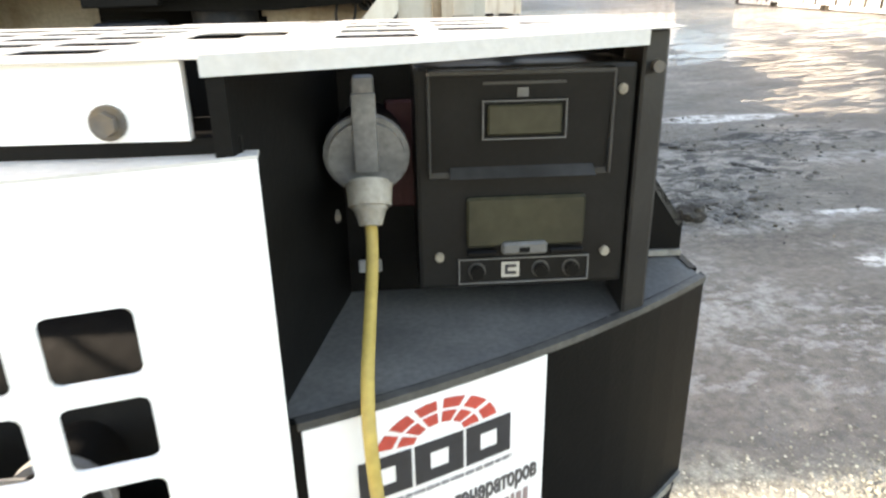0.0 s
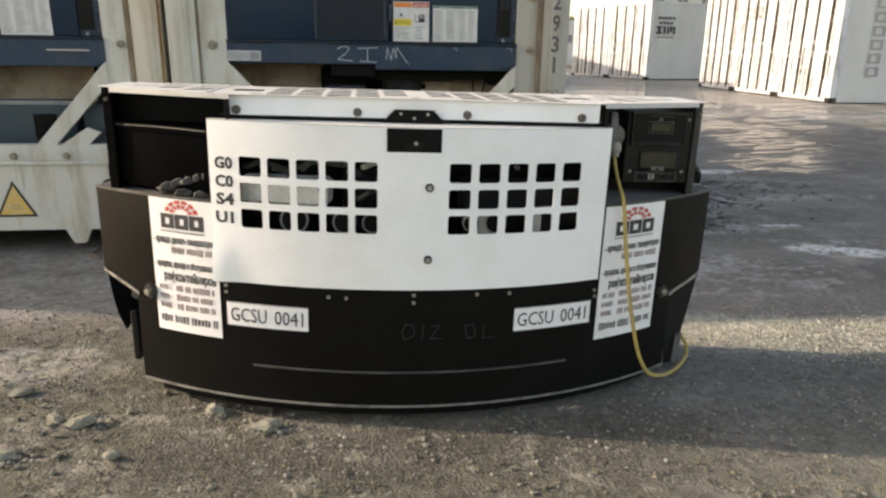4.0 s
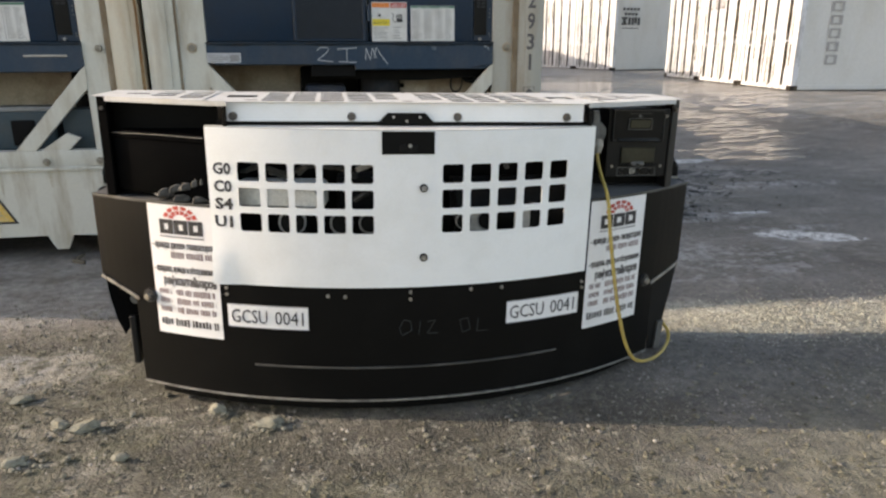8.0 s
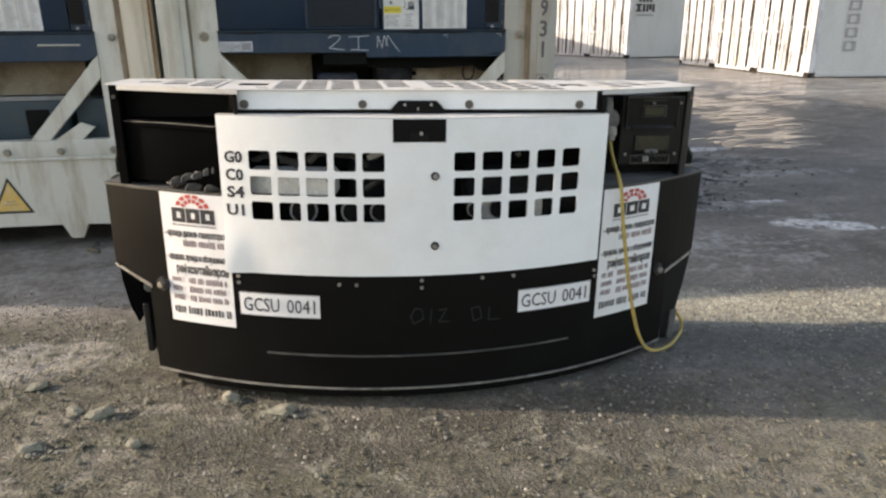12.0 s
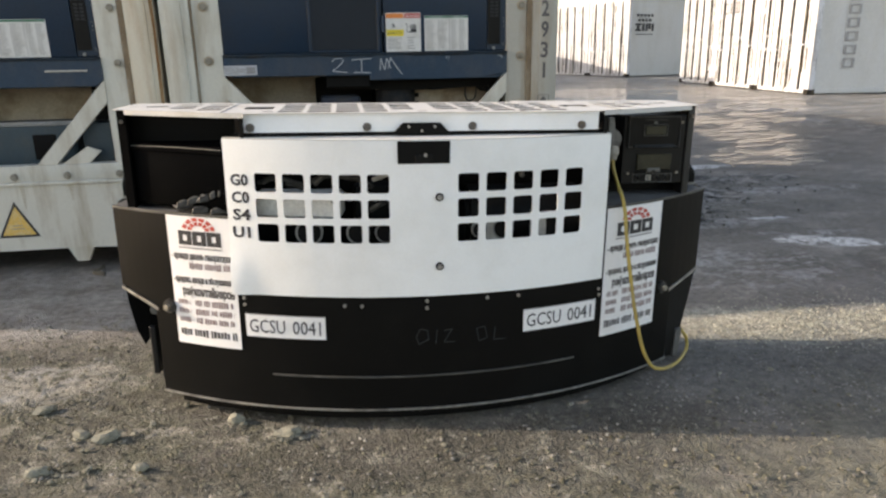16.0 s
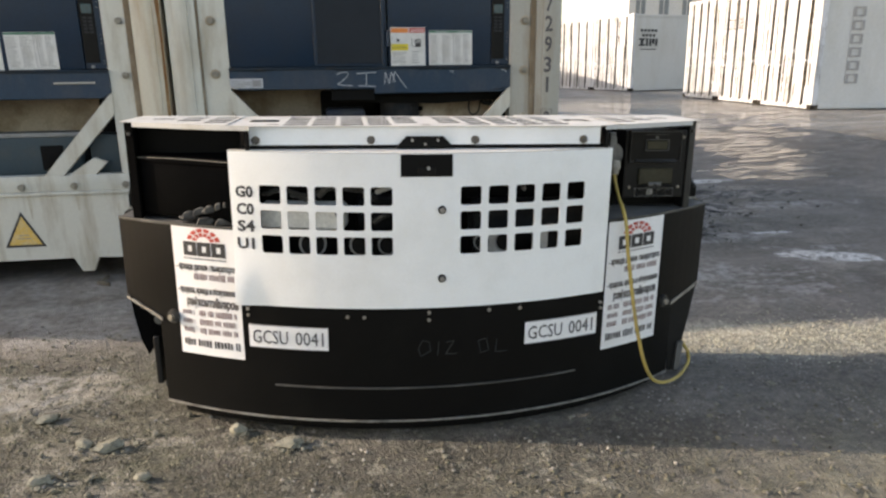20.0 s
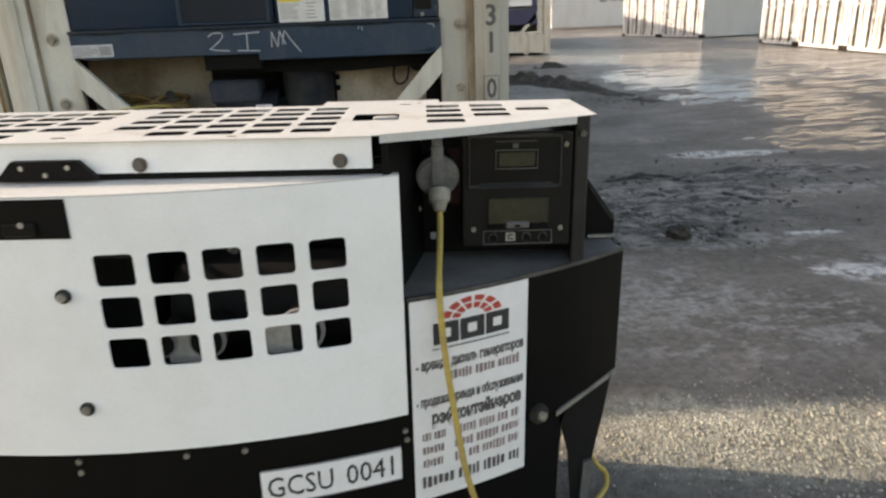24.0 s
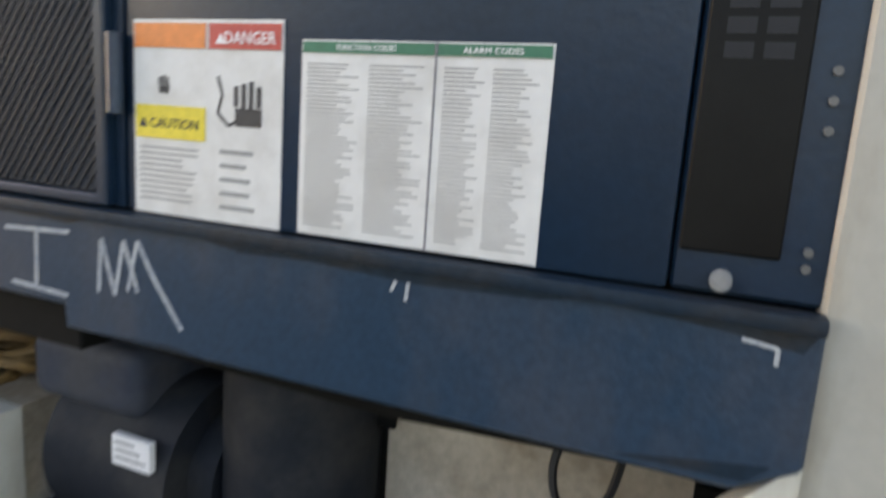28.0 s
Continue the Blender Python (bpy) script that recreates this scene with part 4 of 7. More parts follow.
for bx in (-0.604, -0.215, 0.149, 0.541):
    b = part("rail_bolt", on_rail(rod((0, 0, 0), (0, 0, 0.005), 0.0145, 16), bx, 1.0765), BOLTDARK, gen, "zinc bolt with washer")
    part("bolt_head", on_rail(rod((0, 0, 0.005), (0, 0, 0.014), 0.010, 6), bx, 1.0765), BOLTDARK, b)
catch = part("catch_plate", on_rail(prism([(-0.100, 0), (0.100, 0), (0.064, 0.037), (-0.064, 0.037)], 2, 0, 0.014), -0.029, 1.053, 0.004), BLACK, gen, "black trapezoid catch")
for dx, dz in ((-0.045, 0.024), (0.045, 0.024), (0.0, 0.010)):
    part("catch_screw", on_rail(rod((dx, dz, 0.014), (dx, dz, 0.018), 0.005, 8), -0.029, 1.053, 0.004), STEEL, catch)

# top cover: centre sheet and two corner sheets
c_cols = [0.040 + k * 0.0985 for k in range(5)]
cx = sorted(set([0.0, -0.54, 0.54] + [round(sg * (c + e), 4) for c in c_cols for e in (0, 0.082) for sg in (-1, 1)]))
c_rows = [0.165, 0.255, 0.345, 0.43, 0.515]
cy = sorted([0.045, 0.145] + [v for r in c_rows for v in (r, r + 0.054)] + [0.62])
ch = {(i, j) for i, a in enumerate(cx[:-1]) for j, b in enumerate(cy[:-1])
      if any(abs(abs(a if a >= 0 else cx[i + 1]) - c) < 1e-3 for c in c_cols) and any(abs(b - r) < 1e-3 for r in c_rows)
      and not (abs(a) < 0.13 and b < 0.2)}
centre = perforated(cx, cy, ch, 0.0013, 0.006)
ey = [0.045, 0.13, 0.315, 0.425, 0.62]
for ex in ([0.54, 0.545, 0.65, 0.70], [-0.70, -0.65, -0.545, -0.54]):
    merge(centre, perforated(ex, ey, {(1, 2)}, 0.0013, 0.012))
remap(centre, lambda c: Vector((c.x, (rail_y(c.x) - 0.010 if abs(c.x) < 0.612 else arc(c.x) - 0.005) if c.y < 0.05 else max(c.y, arc(c.x) + 0.03), TOPZ + c.z)))
part("top_cover", centre, TOPWHITE, gen, "dusty white cover with rows of slots", False)
for sx in (-1, 1):
    kx = [0.70, 0.705, 0.713, 0.797, 0.822, 0.906, 0.929, 1.011, 1.05, 1.095]
    ky = [0.0, 0.225, 0.238, 0.292, 0.325, 0.379, 0.412, 0.466, 0.496, 0.550, 0.62]
    want = {(0.713, y) for y in (0.238, 0.325, 0.412, 0.496)} | {(0.822, y) for y in (0.325, 0.412, 0.496)} | {(0.929, 0.412)}
    kh = {(i, j) for i, a in enumerate(kx[:-1]) for j, b in enumerate(ky[:-1]) if any(abs(a - w[0]) < 1e-3 and abs(b - w[1]) < 1e-3 for w in want)}
    corner = perforated(kx, ky, kh, 0.0013, 0.006)
    def shape(c):
        y = c.y if c.y > 0.001 else 0.0
        return Vector((sx * c.x, max(y, arc(c.x) - 0.005 - 0.02 * max(0, c.x - 0.95) / 0.145), TOPZ + 0.003 + c.z))
    remap(corner, shape)
    bmesh.ops.remove_doubles(corner, verts=corner.verts[:], dist=0.0004)
    part("corner_cover", corner, TOPWHITE, gen, "dusty white corner cover with slots", False)
    # front lip of the corner cover
    pts = [(sx * x, arc(x) - 0.006 - 0.02 * max(0, x - 0.95) / 0.145) for x in (0.62, 0.72, 0.82, 0.92, 0.98, 1.045)]
    lip = bmesh.new()
    rows = [[lip.verts.new((x, y + o, z)) for x, y in pts] for o, z in ((0, TOPZ + 0.003), (0, TOPZ - 0.014), (0.006, TOPZ - 0.014), (0.006, TOPZ - 0.006))]
    for a, b in zip(rows, rows[1:]):
        for k in range(len(pts) - 1):
            lip.faces.new((a[k], a[k + 1], b[k + 1], b[k]))
    part("cover_lip", lip, TOPWHITE, gen)
    # corner post and side wall of the upper housing
    post = prism([(sx * 1.050, 0.312), (sx * 1.086, 0.330), (sx * 1.098, 0.40), (sx * 1.056, 0.40)], 2, 0.773, TOPZ + 0.0015, 0.004)
    part("corner_post", post, SIDEBLACK if sx > 0 else TANKBLACK, gen)
    part("post_bolt", rod((sx * 1.068, 0.309, 1.085), (sx * 1.068, 0.322, 1.085), 0.007, 10), BOLTDARK, gen)
    part("upper_side", box((min(sx * 1.084, sx * 1.098), 0.40, 0.773), (max(sx * 1.084, sx * 1.098), 0.59, TOPZ - 0.003), 0.012, 3), SIDEBLACK if sx > 0 else TANKBLACK, gen)
    part("recess_back", box((min(sx * 0.64, sx * 1.09), 0.425, 0.773), (max(sx * 0.64, sx * 1.09), 0.44, TOPZ - 0.012)), BLACK, gen)
    part("recess_cheek", prism([(sx * 0.622, arc(0.62) + 0.0), (sx * 0.636, arc(0.63)), (sx * 0.70, 0.43), (sx * 0.685, 0.43)], 2, 0.773, TOPZ - 0.014), BLACK, gen)
part("rear_tab", box((0.435, 0.58, TOPZ - 0.012), (0.750, 0.745, TOPZ - 0.004)), TOPWHITE, gen, "white rear tab")
part("lifting_eye", box((0.585, 0.40, TOPZ - 0.050), (0.648, 0.43, TOPZ - 0.004), 0.010, 2), OFFPLASTIC, gen, "", True)
for x, y, w, d in ((0.66, 0.60, 0.030, 0.006), (0.70, 0.665, 0.022, 0.005), (0.715, 0.63, 0.012, 0.012), (0.70, 0.74, 0.03, 0.004), (-0.30, 0.14, 0.035, 0.006), (-0.02, 0.155, 0.03, 0.008), (0.33, 0.13, 0.02, 0.006), (-0.55, 0.19, 0.04, 0.008)):
    z = TOPZ - 0.004 if y > 0.6 and x > 0.5 else TOPZ
    part("paint_chip", prism([(x - w / 2, y), (x - w * 0.2, y - d / 2), (x + w / 2, y - d * 0.2), (x + w * 0.3, y + d / 2), (x - w * 0.3, y + d * 0.4)], 2, z + 0.0002, z + 0.0012), STREAK, gen)
# hook brackets on the flanks
for sx in (-1, 1):
    ox = 1.205 if sx > 0 else 1.15
    hook = part("hook_bracket", prism([(sx * 1.10, 0.955), (sx * 1.115, 0.955), (sx * ox, 0.83), (sx * ox, 0.776), (sx * 1.10, 0.776)], 1, 0.505, 0.52), BLACK, gen)
    part("hook_flange", prism([(sx * 1.115, 0.955), (sx * 1.108, 0.948), (sx * (ox - 0.007), 0.823), (sx * ox, 0.83)], 1, 0.505, 0.565), LEDGEGREY, hook)
    part("hook_lip", box((min(sx * (ox - 0.07), sx * ox), 0.498, 0.776), (max(sx * (ox - 0.07), sx * ox), 0.506, 0.785)), BAREEDGE, hook)
    part("hook_bracket", prism([(sx * 1.10, 0.90), (sx * (ox - 0.02), 0.80), (sx * (ox - 0.02), 0.776), (sx * 1.10, 0.776)], 1, 0.57, 0.585), BLACK, gen)

# control box with two windows, right recess
cbx = part("control_box", box((0.805, 0.352, 0.798), (1.072, 0.463, 1.070), 0.006, 2), BOXBLACK, gen, "black control box with two smoked windows")
part("window_hood", prism([(0.337, 1.066), (0.352, 1.066), (0.352, 0.940), (0.346, 0.945)], 0, 0.822, 1.040), BOXBLACK, cbx)
for lo, hi in (((0.822, 0.3355, 1.060), (1.040, 0.3385, 1.066)), ((0.822, 0.345, 0.942), (1.040, 0.349, 0.950)), ((0.820, 0.337, 0.945), (0.8235, 0.345, 1.064)), ((1.0385, 0.337, 0.945), (1.042, 0.345, 1.064))):
    part("hood_edge", box(lo, hi, 0.001), EDGEBLACK, cbx)
part("display_window", box((0.890, 0.332, 0.994), (0.978, 0.340, 1.028), 0.002), SMOKE, cbx, "smoked display window")
for lo, hi in (((0.884, 0.3325, 0.989), (0.984, 0.336, 0.9905)), ((0.884, 0.3325, 1.0315), (0.984, 0.336, 1.033)), ((0.884, 0.3325, 0.9905), (0.8855, 0.336, 1.0315)), ((0.9825, 0.3325, 0.9905), (0.984, 0.336, 1.0315))):
    part("window_trim", box(lo, hi), TRIMGREY, cbx)
part("printed_mark", box((0.925, 0.3365, 1.036), (0.938, 0.338, 1.046)), TRIMGREY, cbx)
part("printed_mark", box((0.885, 0.3365, 1.050), (0.982, 0.338, 1.053)), BLACKDUST, cbx)
part("hood_shelf", prism([(0.330, 0.945), (0.352, 0.960), (0.352, 0.940)], 0, 0.846, 1.022), EDGEBLACK, cbx)
part("gauge_window", box((0.866, 0.342, 0.855), (1.016, 0.3535, 0.918), 0.003), SMOKE, cbx, "smoked gauge window")
part("window_latch", box((0.910, 0.336, 0.846), (0.968, 0.346, 0.862), 0.003), LATCHGREY, cbx)
part("latch_slot", box((0.932, 0.3345, 0.850), (0.945, 0.337, 0.856)), SHADEBLACK, cbx)
for x0, x1 in ((0.866, 0.905), (0.972, 1.016)):
    part("latch_rail", box((x0, 0.340, 0.843), (x1, 0.346, 0.851), 0.002), PLASTIC, cbx)
strip_bm = bmesh.new()
for lo, hi in (((0.856, 0.349, 0.804), (1.026, 0.3515, 0.8058)), ((0.856, 0.349, 0.8362), (1.026, 0.3515, 0.838)), ((0.856, 0.349, 0.8058), (0.8578, 0.3515, 0.8362)), ((1.0242, 0.349, 0.8058), (1.026, 0.3515, 0.8362))):
    box(lo, hi, bm=strip_bm)
part("switch_frame", strip_bm, TRIMGREY, cbx, "white outlined switch strip")
part("switch_mark", box((0.912, 0.3495, 0.812), (0.935, 0.352, 0.832)), OFFPLASTIC, cbx)
for lo, hi in (((0.916, 0.3485, 0.816), (0.920, 0.350, 0.829)), ((0.920, 0.3485, 0.825), (0.931, 0.350, 0.829)), ((0.920, 0.3485, 0.816), (0.931, 0.350, 0.820))):
    part("mark_line", box(lo, hi), INK, cbx)
for x in (0.880, 0.963, 1.003):
    part("switch_knob", rod((x, 0.352, 0.821), (x, 0.343, 0.821), 0.0095, 14, bevel=0.002), PLASTIC, cbx, "", True)
    part("knob_ring", rod((x, 0.3515, 0.821), (x, 0.350, 0.821), 0.0115, 16), BLACKDUST, cbx)
for x, z in ((0.830, 1.040), (1.054, 1.040), (0.832, 0.842), (1.046, 0.842)):
    part("box_screw", rod((x, 0.353, z), (x, 0.346, z), 0.0062, 10, bevel=0.0015), BOLTGREY, cbx, "", True)

cbx.matrix_basis = Matrix.Translation((0.917, -0.033, 0.021)) @ Matrix.Diagonal((0.96, 1, 1, 1)) @ Matrix.Translation((-0.936, 0, 0))

# socket with a hinged lid, plug and yellow cable
sock = part("power_socket", rod((0.755, 0.47, 0.975), (0.755, 0.375, 0.965), 0.044, 24, bevel=0.004), PLASTIC, gen, "", True)
part("socket_lid", rod((0.755, 0.372, 0.975), (0.755, 0.352, 0.970), 0.050, 28, bevel=0.006), LIDGREY, sock, "round grey spring lid", True)
part("lid_hinge", box((0.741, 0.340, 0.955), (0.769, 0.356, 1.045), 0.004, 2), LIDGREY, sock, "", True)
part("hinge_cap", box((0.743, 0.344, 1.035), (0.767, 0.372, 1.062), 0.004, 2), LIDGREY, sock, "", True)
sock.matrix_basis = Matrix.Translation((-0.020, -0.034, 0.020))
part("cable_clip", box((0.715, 0.36, 0.828), (0.745, 0.366, 0.846), 0.002), GREYPLASTIC, gen)
part("red_backplate", box((0.757, 0.412, 0.90), (0.797, 0.424, 1.040), 0.003), material("dark_red_plate", (0.06, 0.008, 0.008), 0.6), gen)
for x, z in ((0.675, 0.99), (0.69, 0.90), (0.672, 0.865)):
    part("cheek_bolt", rod((x, 0.395 - (0.70 - x), z), (x - 0.012, 0.385 - (0.70 - x), z), 0.010, 10), STEEL, gen)
cable = tube([(0.737, 0.290, 0.935), (0.737, 0.262, 0.885), (0.733, 0.205, 0.838), (0.730, 0.145, 0.800), (0.731, 0.112, 0.750), (0.738, 0.098, 0.66), (0.752, 0.084, 0.55), (0.770, 0.070, 0.43), (0.790, 0.063, 0.334), (0.828, 0.072, 0.215),
              (0.876, 0.090, 0.135), (0.930, 0.118, 0.100), (1.010, 0.190, 0.070), (1.100, 0.290, 0.042), (1.170, 0.376, 0.032), (1.207, 0.420, 0.045), (1.202, 0.425, 0.088), (1.174, 0.410, 0.125), (1.13, 0.43, 0.19), (1.07, 0.46, 0.27)], 0.0072)
lead_set = thing("power_cable", "yellow power cable with dirty white plug hanging from the socket", "cable", GEN)
plug = part("plug", rod((0.757, 0.335, 0.932), (0.757, 0.320, 0.902), 0.027, 16, r2=0.024, bevel=0.004), PLUGWHITE, lead_set, "dirty white plug collar", True)
part("plug_collar", rod((0.757, 0.320, 0.904), (0.757, 0.312, 0.886), 0.019, 12, r2=0.013), PLUGWHITE, plug, "", True)
plug.matrix_basis = Matrix.Translation((-0.020, -0.036, 0.036))
part("cord", cable, YELLOW, lead_set, "yellow cable hanging in a loop", True)

# left recess: fuel tank and loose wires
tank = part("fuel_tank", prism([(-1.055, 0.34), (-0.70, 0.13), (-0.66, 0.15), (-0.66, 0.42), (-1.055, 0.42)], 2, 0.79, 1.005, 0.012), TANKBLACK, gen, "glossy black tank", True)
part("tank_lip", prism([(-1.06, 0.335), (-0.70, 0.122), (-0.695, 0.14), (-1.05, 0.352)], 2, 0.985, 1.010, 0.004), TANKBLACK, tank, "", True)
wr = random.Random(17)
for k in range(5):
    x0, x1 = wr.uniform(-0.95, -0.84), wr.uniform(-0.74, -0.67)
    zt = wr.uniform(0.795, 0.85)
    pts = []
    for q in range(6):
        x = x0 + (x1 - x0) * q / 5
        pts.append((x, arc(abs(x)) + 0.012 + wr.uniform(0, 0.035), 0.778 + (zt - 0.778) * min(1, q / 3) + wr.uniform(-0.004, 0.014)))
    part("loose_wire", tube(pts, wr.uniform(0.003, 0.006), 7, 4), RUBBER if k % 3 else BLACKDUST, gen, "", True)
for x, z, w, q in ((-0.865, 0.806, 0.024, 0.25), (-0.822, 0.822, 0.026, 0.3), (-0.778, 0.832, 0.028, 0.2), (-0.742, 0.848, 0.024, 0.35), (-0.712, 0.856, 0.022, 0.2), (-0.80, 0.790, 0.034, 0.05), (-0.73, 0.792, 0.036, 0.1)):
    y = arc(abs(x)) + 0.008
    piece = prism([(-w, -0.010), (w * 0.7, -0.013), (w, 0.008), (w * 0.2, 0.014), (-w * 0.7, 0.010)], 1, y, y + 0.028, 0.003)
    remap(piece, lambda v: Vector((x + v.x * math.cos(q) - v.z * math.sin(q), v.y, z + v.x * math.sin(q) + v.z * math.cos(q))))
    part("wire_connector", piece, WIREGREY, gen, "grey cable connector")
# thin paler tubes paint the highlight along the tank's seam
part("tank_seam_highlight", tube([(-1.052, 0.331, 1.0), (-0.88, 0.229, 1.004), (-0.705, 0.118, 1.004)], 0.0018, 6, 3), BLACKDUST, tank, "", True)
part("tank_seam_highlight", tube([(-1.052, 0.331, 1.0), (-1.056, 0.333, 0.985), (-1.057, 0.335, 0.965)], 0.0022, 6, 3), TRIMGREY, tank, "", True)

# small fixings under the panel
for x, z in ((-0.312, 0.468), (-0.253, 0.466), (-0.026, 0.481), (-0.026, 0.454), (0.192, 0.480), (0.309, 0.478), (-0.665, 0.482), (-0.665, 0.458), (0.645, 0.457), (0.648, 0.433)):
    part("skirt_rivet", on_front(rod((0, 0, 0), (0, 0, 0.005), 0.0065, 8), x, z, 0.0), STEEL, gen)
# rubbed chalk marks that cannot be read
marks = [[(-0.02, 0.0), (-0.03, 0.03), (-0.015, 0.06), (0.01, 0.055), (0.015, 0.02), (-0.02, 0.0)], [(0.04, 0.0), (0.045, 0.055)], [(0.07, 0.05), (0.10, 0.055), (0.085, 0.03), (0.07, 0.005), (0.11, 0.005)],
         [(0.20, 0.0), (0.19, 0.05), (0.22, 0.055), (0.23, 0.01), (0.20, 0.0)], [(0.26, 0.05), (0.255, 0.0), (0.30, 0.0)]]
for mk in marks:
    part("chalk_mark", on_front(stroke(mk, 0.004), -0.035, 0.315, 0.0005), FAINTCHALK, gen)


# stickers and number plates on the curved skirt
def plate(x0, x1, z0, z1, label):
    p = part("unit_code_plate", curved_plate(x0, x1, z0, z1, 0.002, 0.002, 0.03), PAPER, gen, label)
    w = (x1 - x0) * 0.93
    for txt, dx, ww in (("GCSU", -0.245, 0.505), ("0041", 0.305, 0.385)):
        part("plate_letters", on_front(lettering(txt, (z1 - z0) * 0.58, w * ww), (x0 + x1) / 2 + w * dx, z0 + (z1 - z0) * 0.21, 0.0030), INK, p, "black letters " + txt)
    for za, zb in ((z0, z0 + 0.0025), (z1 - 0.0025, z1)):
        part("plate_border", curved_plate(x0, x1, za, zb, 0.0026, 0.002, 0.03), INKGREY, p)


plate(-0.666, -0.383, 0.336, 0.424, "white unit code plate on the black skirt")
plate(0.333, 0.634, 0.3315, 0.4195, "white unit code plate on the black skirt")


def sticker(x0, x1, z0, z1):
    w, h = x1 - x0, z1 - z0
    xm = (x0 + x1) / 2
    W = s_of(x1) - s_of(x0)
    sheet = bmesh.new()
    n = 8
    merge(sheet, perforated([-W / 2 + W * k / n for k in range(n + 1)], [0, h], set(), 0.0015))
    for v in sheet.verts:
        v.co.z += 0.0015
    st = part("advert_sticker", on_front(sheet, xm, z0, 0.001), PAPER, gen, "white advert sticker with a red globe emblem and dark print")

    def put(name, bm, mat, label=""):
        o = part(name, on_front(bm, xm, z0, 0.003), mat, st, label)
        if name == "fine_print":
            o["kind"] = "stuff"
    rng = random.Random(5)
    # emblem: a dome of red rays over three heavy dark blocks
    cy0, rx, ry = h * 0.884, W * 0.255, 0.050
    for k in range(6):
        a0, a1 = radians(8 + k * 28), radians(8 + k * 28 + 21)
        for f0, f1 in ((0.42, 0.68), (0.76, 1.0)):
            put("emblem_ray", prism([(rx * f * math.cos(a), cy0 + ry * f * math.sin(a)) for f, a in ((f0, a0), (f1, a0), (f1, (a0 + a1) / 2), (f1, a1), (f0, a1))], 2, 0, 0.0006), INKRED, "red ray of the emblem")
    bw = W * 0.205
    for k in range(3):
        ox, y0 = -1.5 * bw - 0.004 + k * (bw + 0.004), cy0 - 0.052
        put("emblem_block", square_ring(ox, ox + bw, y0, y0 + 0.052, 0.019, 0.015), INK, "heavy dark block of the emblem")
    put("fine_print", bars(dense_bars(-W * 0.33, W * 0.33, cy0 - 0.062, 0.006, rng)), INKGREY)
    fy = lambda f: h * (1 - f)
    put("print_line", remap(lettering("- аренда дизель генераторов", 0.024, W * 0.93, bold=0.05), lambda c: c + Vector((0, fy(0.328), 0))), INKDARK, "dark printed line")
    put("fine_print", bars(dense_bars(-W * 0.19, W * 0.42, fy(0.378), 0.026, rng)), INKROW, "greyed red row of print")
    put("print_line", remap(lettering("- продажа, аренда и обслуживание", 0.023, W * 0.94, bold=0.05), lambda c: c + Vector((0, fy(0.508), 0))), INKDARK, "dark printed line")
    put("print_line", remap(lettering("рефконтейнеров", 0.031, W * 0.80, bold=0.07), lambda c: c + Vector((0.015, fy(0.607), 0))), INKDARK, "dark printed line")
    for f in (0.665, 0.735, 0.805):
        put("fine_print", bars(dense_bars(-W * 0.43, -W * 0.24, fy(f), 0.022, rng) + dense_bars(-W * 0.16, W * 0.43, fy(f), 0.025, rng)), INKROW, "greyed red row of print")
    put("fine_print", bars(dense_bars(-W * 0.44, W * 0.44, fy(0.905), 0.032, rng)), INKDARK, "bold dark row of print")


sticker(0.666, 0.938, 0.256, 0.766)
sticker(-0.933, -0.690, 0.280, 0.771)


# ---------------------------------------------------------------- refrigerated containers
CW, CL, CH = 2.53, 12.19, 2.90


RUSTRUN = material("rusty_grime_run", (0.46, 0.415, 0.325), 0.75, spec=0.2, second=(0.55, 0.52, 0.43), scale=30, amount=0.9, bump=0.05, stretch=(1, 1, 0.4))
# post paint darker than CREAM, with brown stains
DARKSTAINPOST = material("darker_stained_post_paint", (0.40, 0.38, 0.325), 0.55, second=(0.26, 0.195, 0.12), scale=5, amount=0.65, fine=70, fine_amount=0.04, bump=0.03, stretch=(1.4, 1, 0.28))
# rusty brown, darkened to paint the shadow line beside the post
BROWNSEAM = material("rusty_shadow_seam", (0.19, 0.14, 0.09), 0.7, spec=0.2, second=(0.33, 0.28, 0.205), scale=9, amount=0.8, fine=60, bump=0.08, stretch=(1, 1, 0.25))
RUSTEDGE = material("orange_brown_rust", (0.20, 0.10, 0.04), 0.8, spec=0.2, second=(0.34, 0.24, 0.13), scale=18, amount=0.8, fine=90, fine_amount=0.2, bump=0.1, stretch=(1, 1, 0.4))
GRIMYBLUE = material("grimy_blue_lip", (0.010, 0.022, 0.036), 0.5, spec=0.2, second=(0.030, 0.028, 0.026), scale=16, amount=0.8, fine=90, fine_amount=0.2, bump=0.08, stretch=(0.5, 1, 1))
OCHRE = material("dirty_ochre_cable", (0.235, 0.135, 0.045), 0.65, second=(0.14, 0.085, 0.04), scale=12, amount=0.6, bump=0.05)
BAYBLUE = material("dull_teal_housing", (0.020, 0.045, 0.060), 0.5, second=(0.05, 0.06, 0.06), scale=7, amount=0.6, bump=0.08)


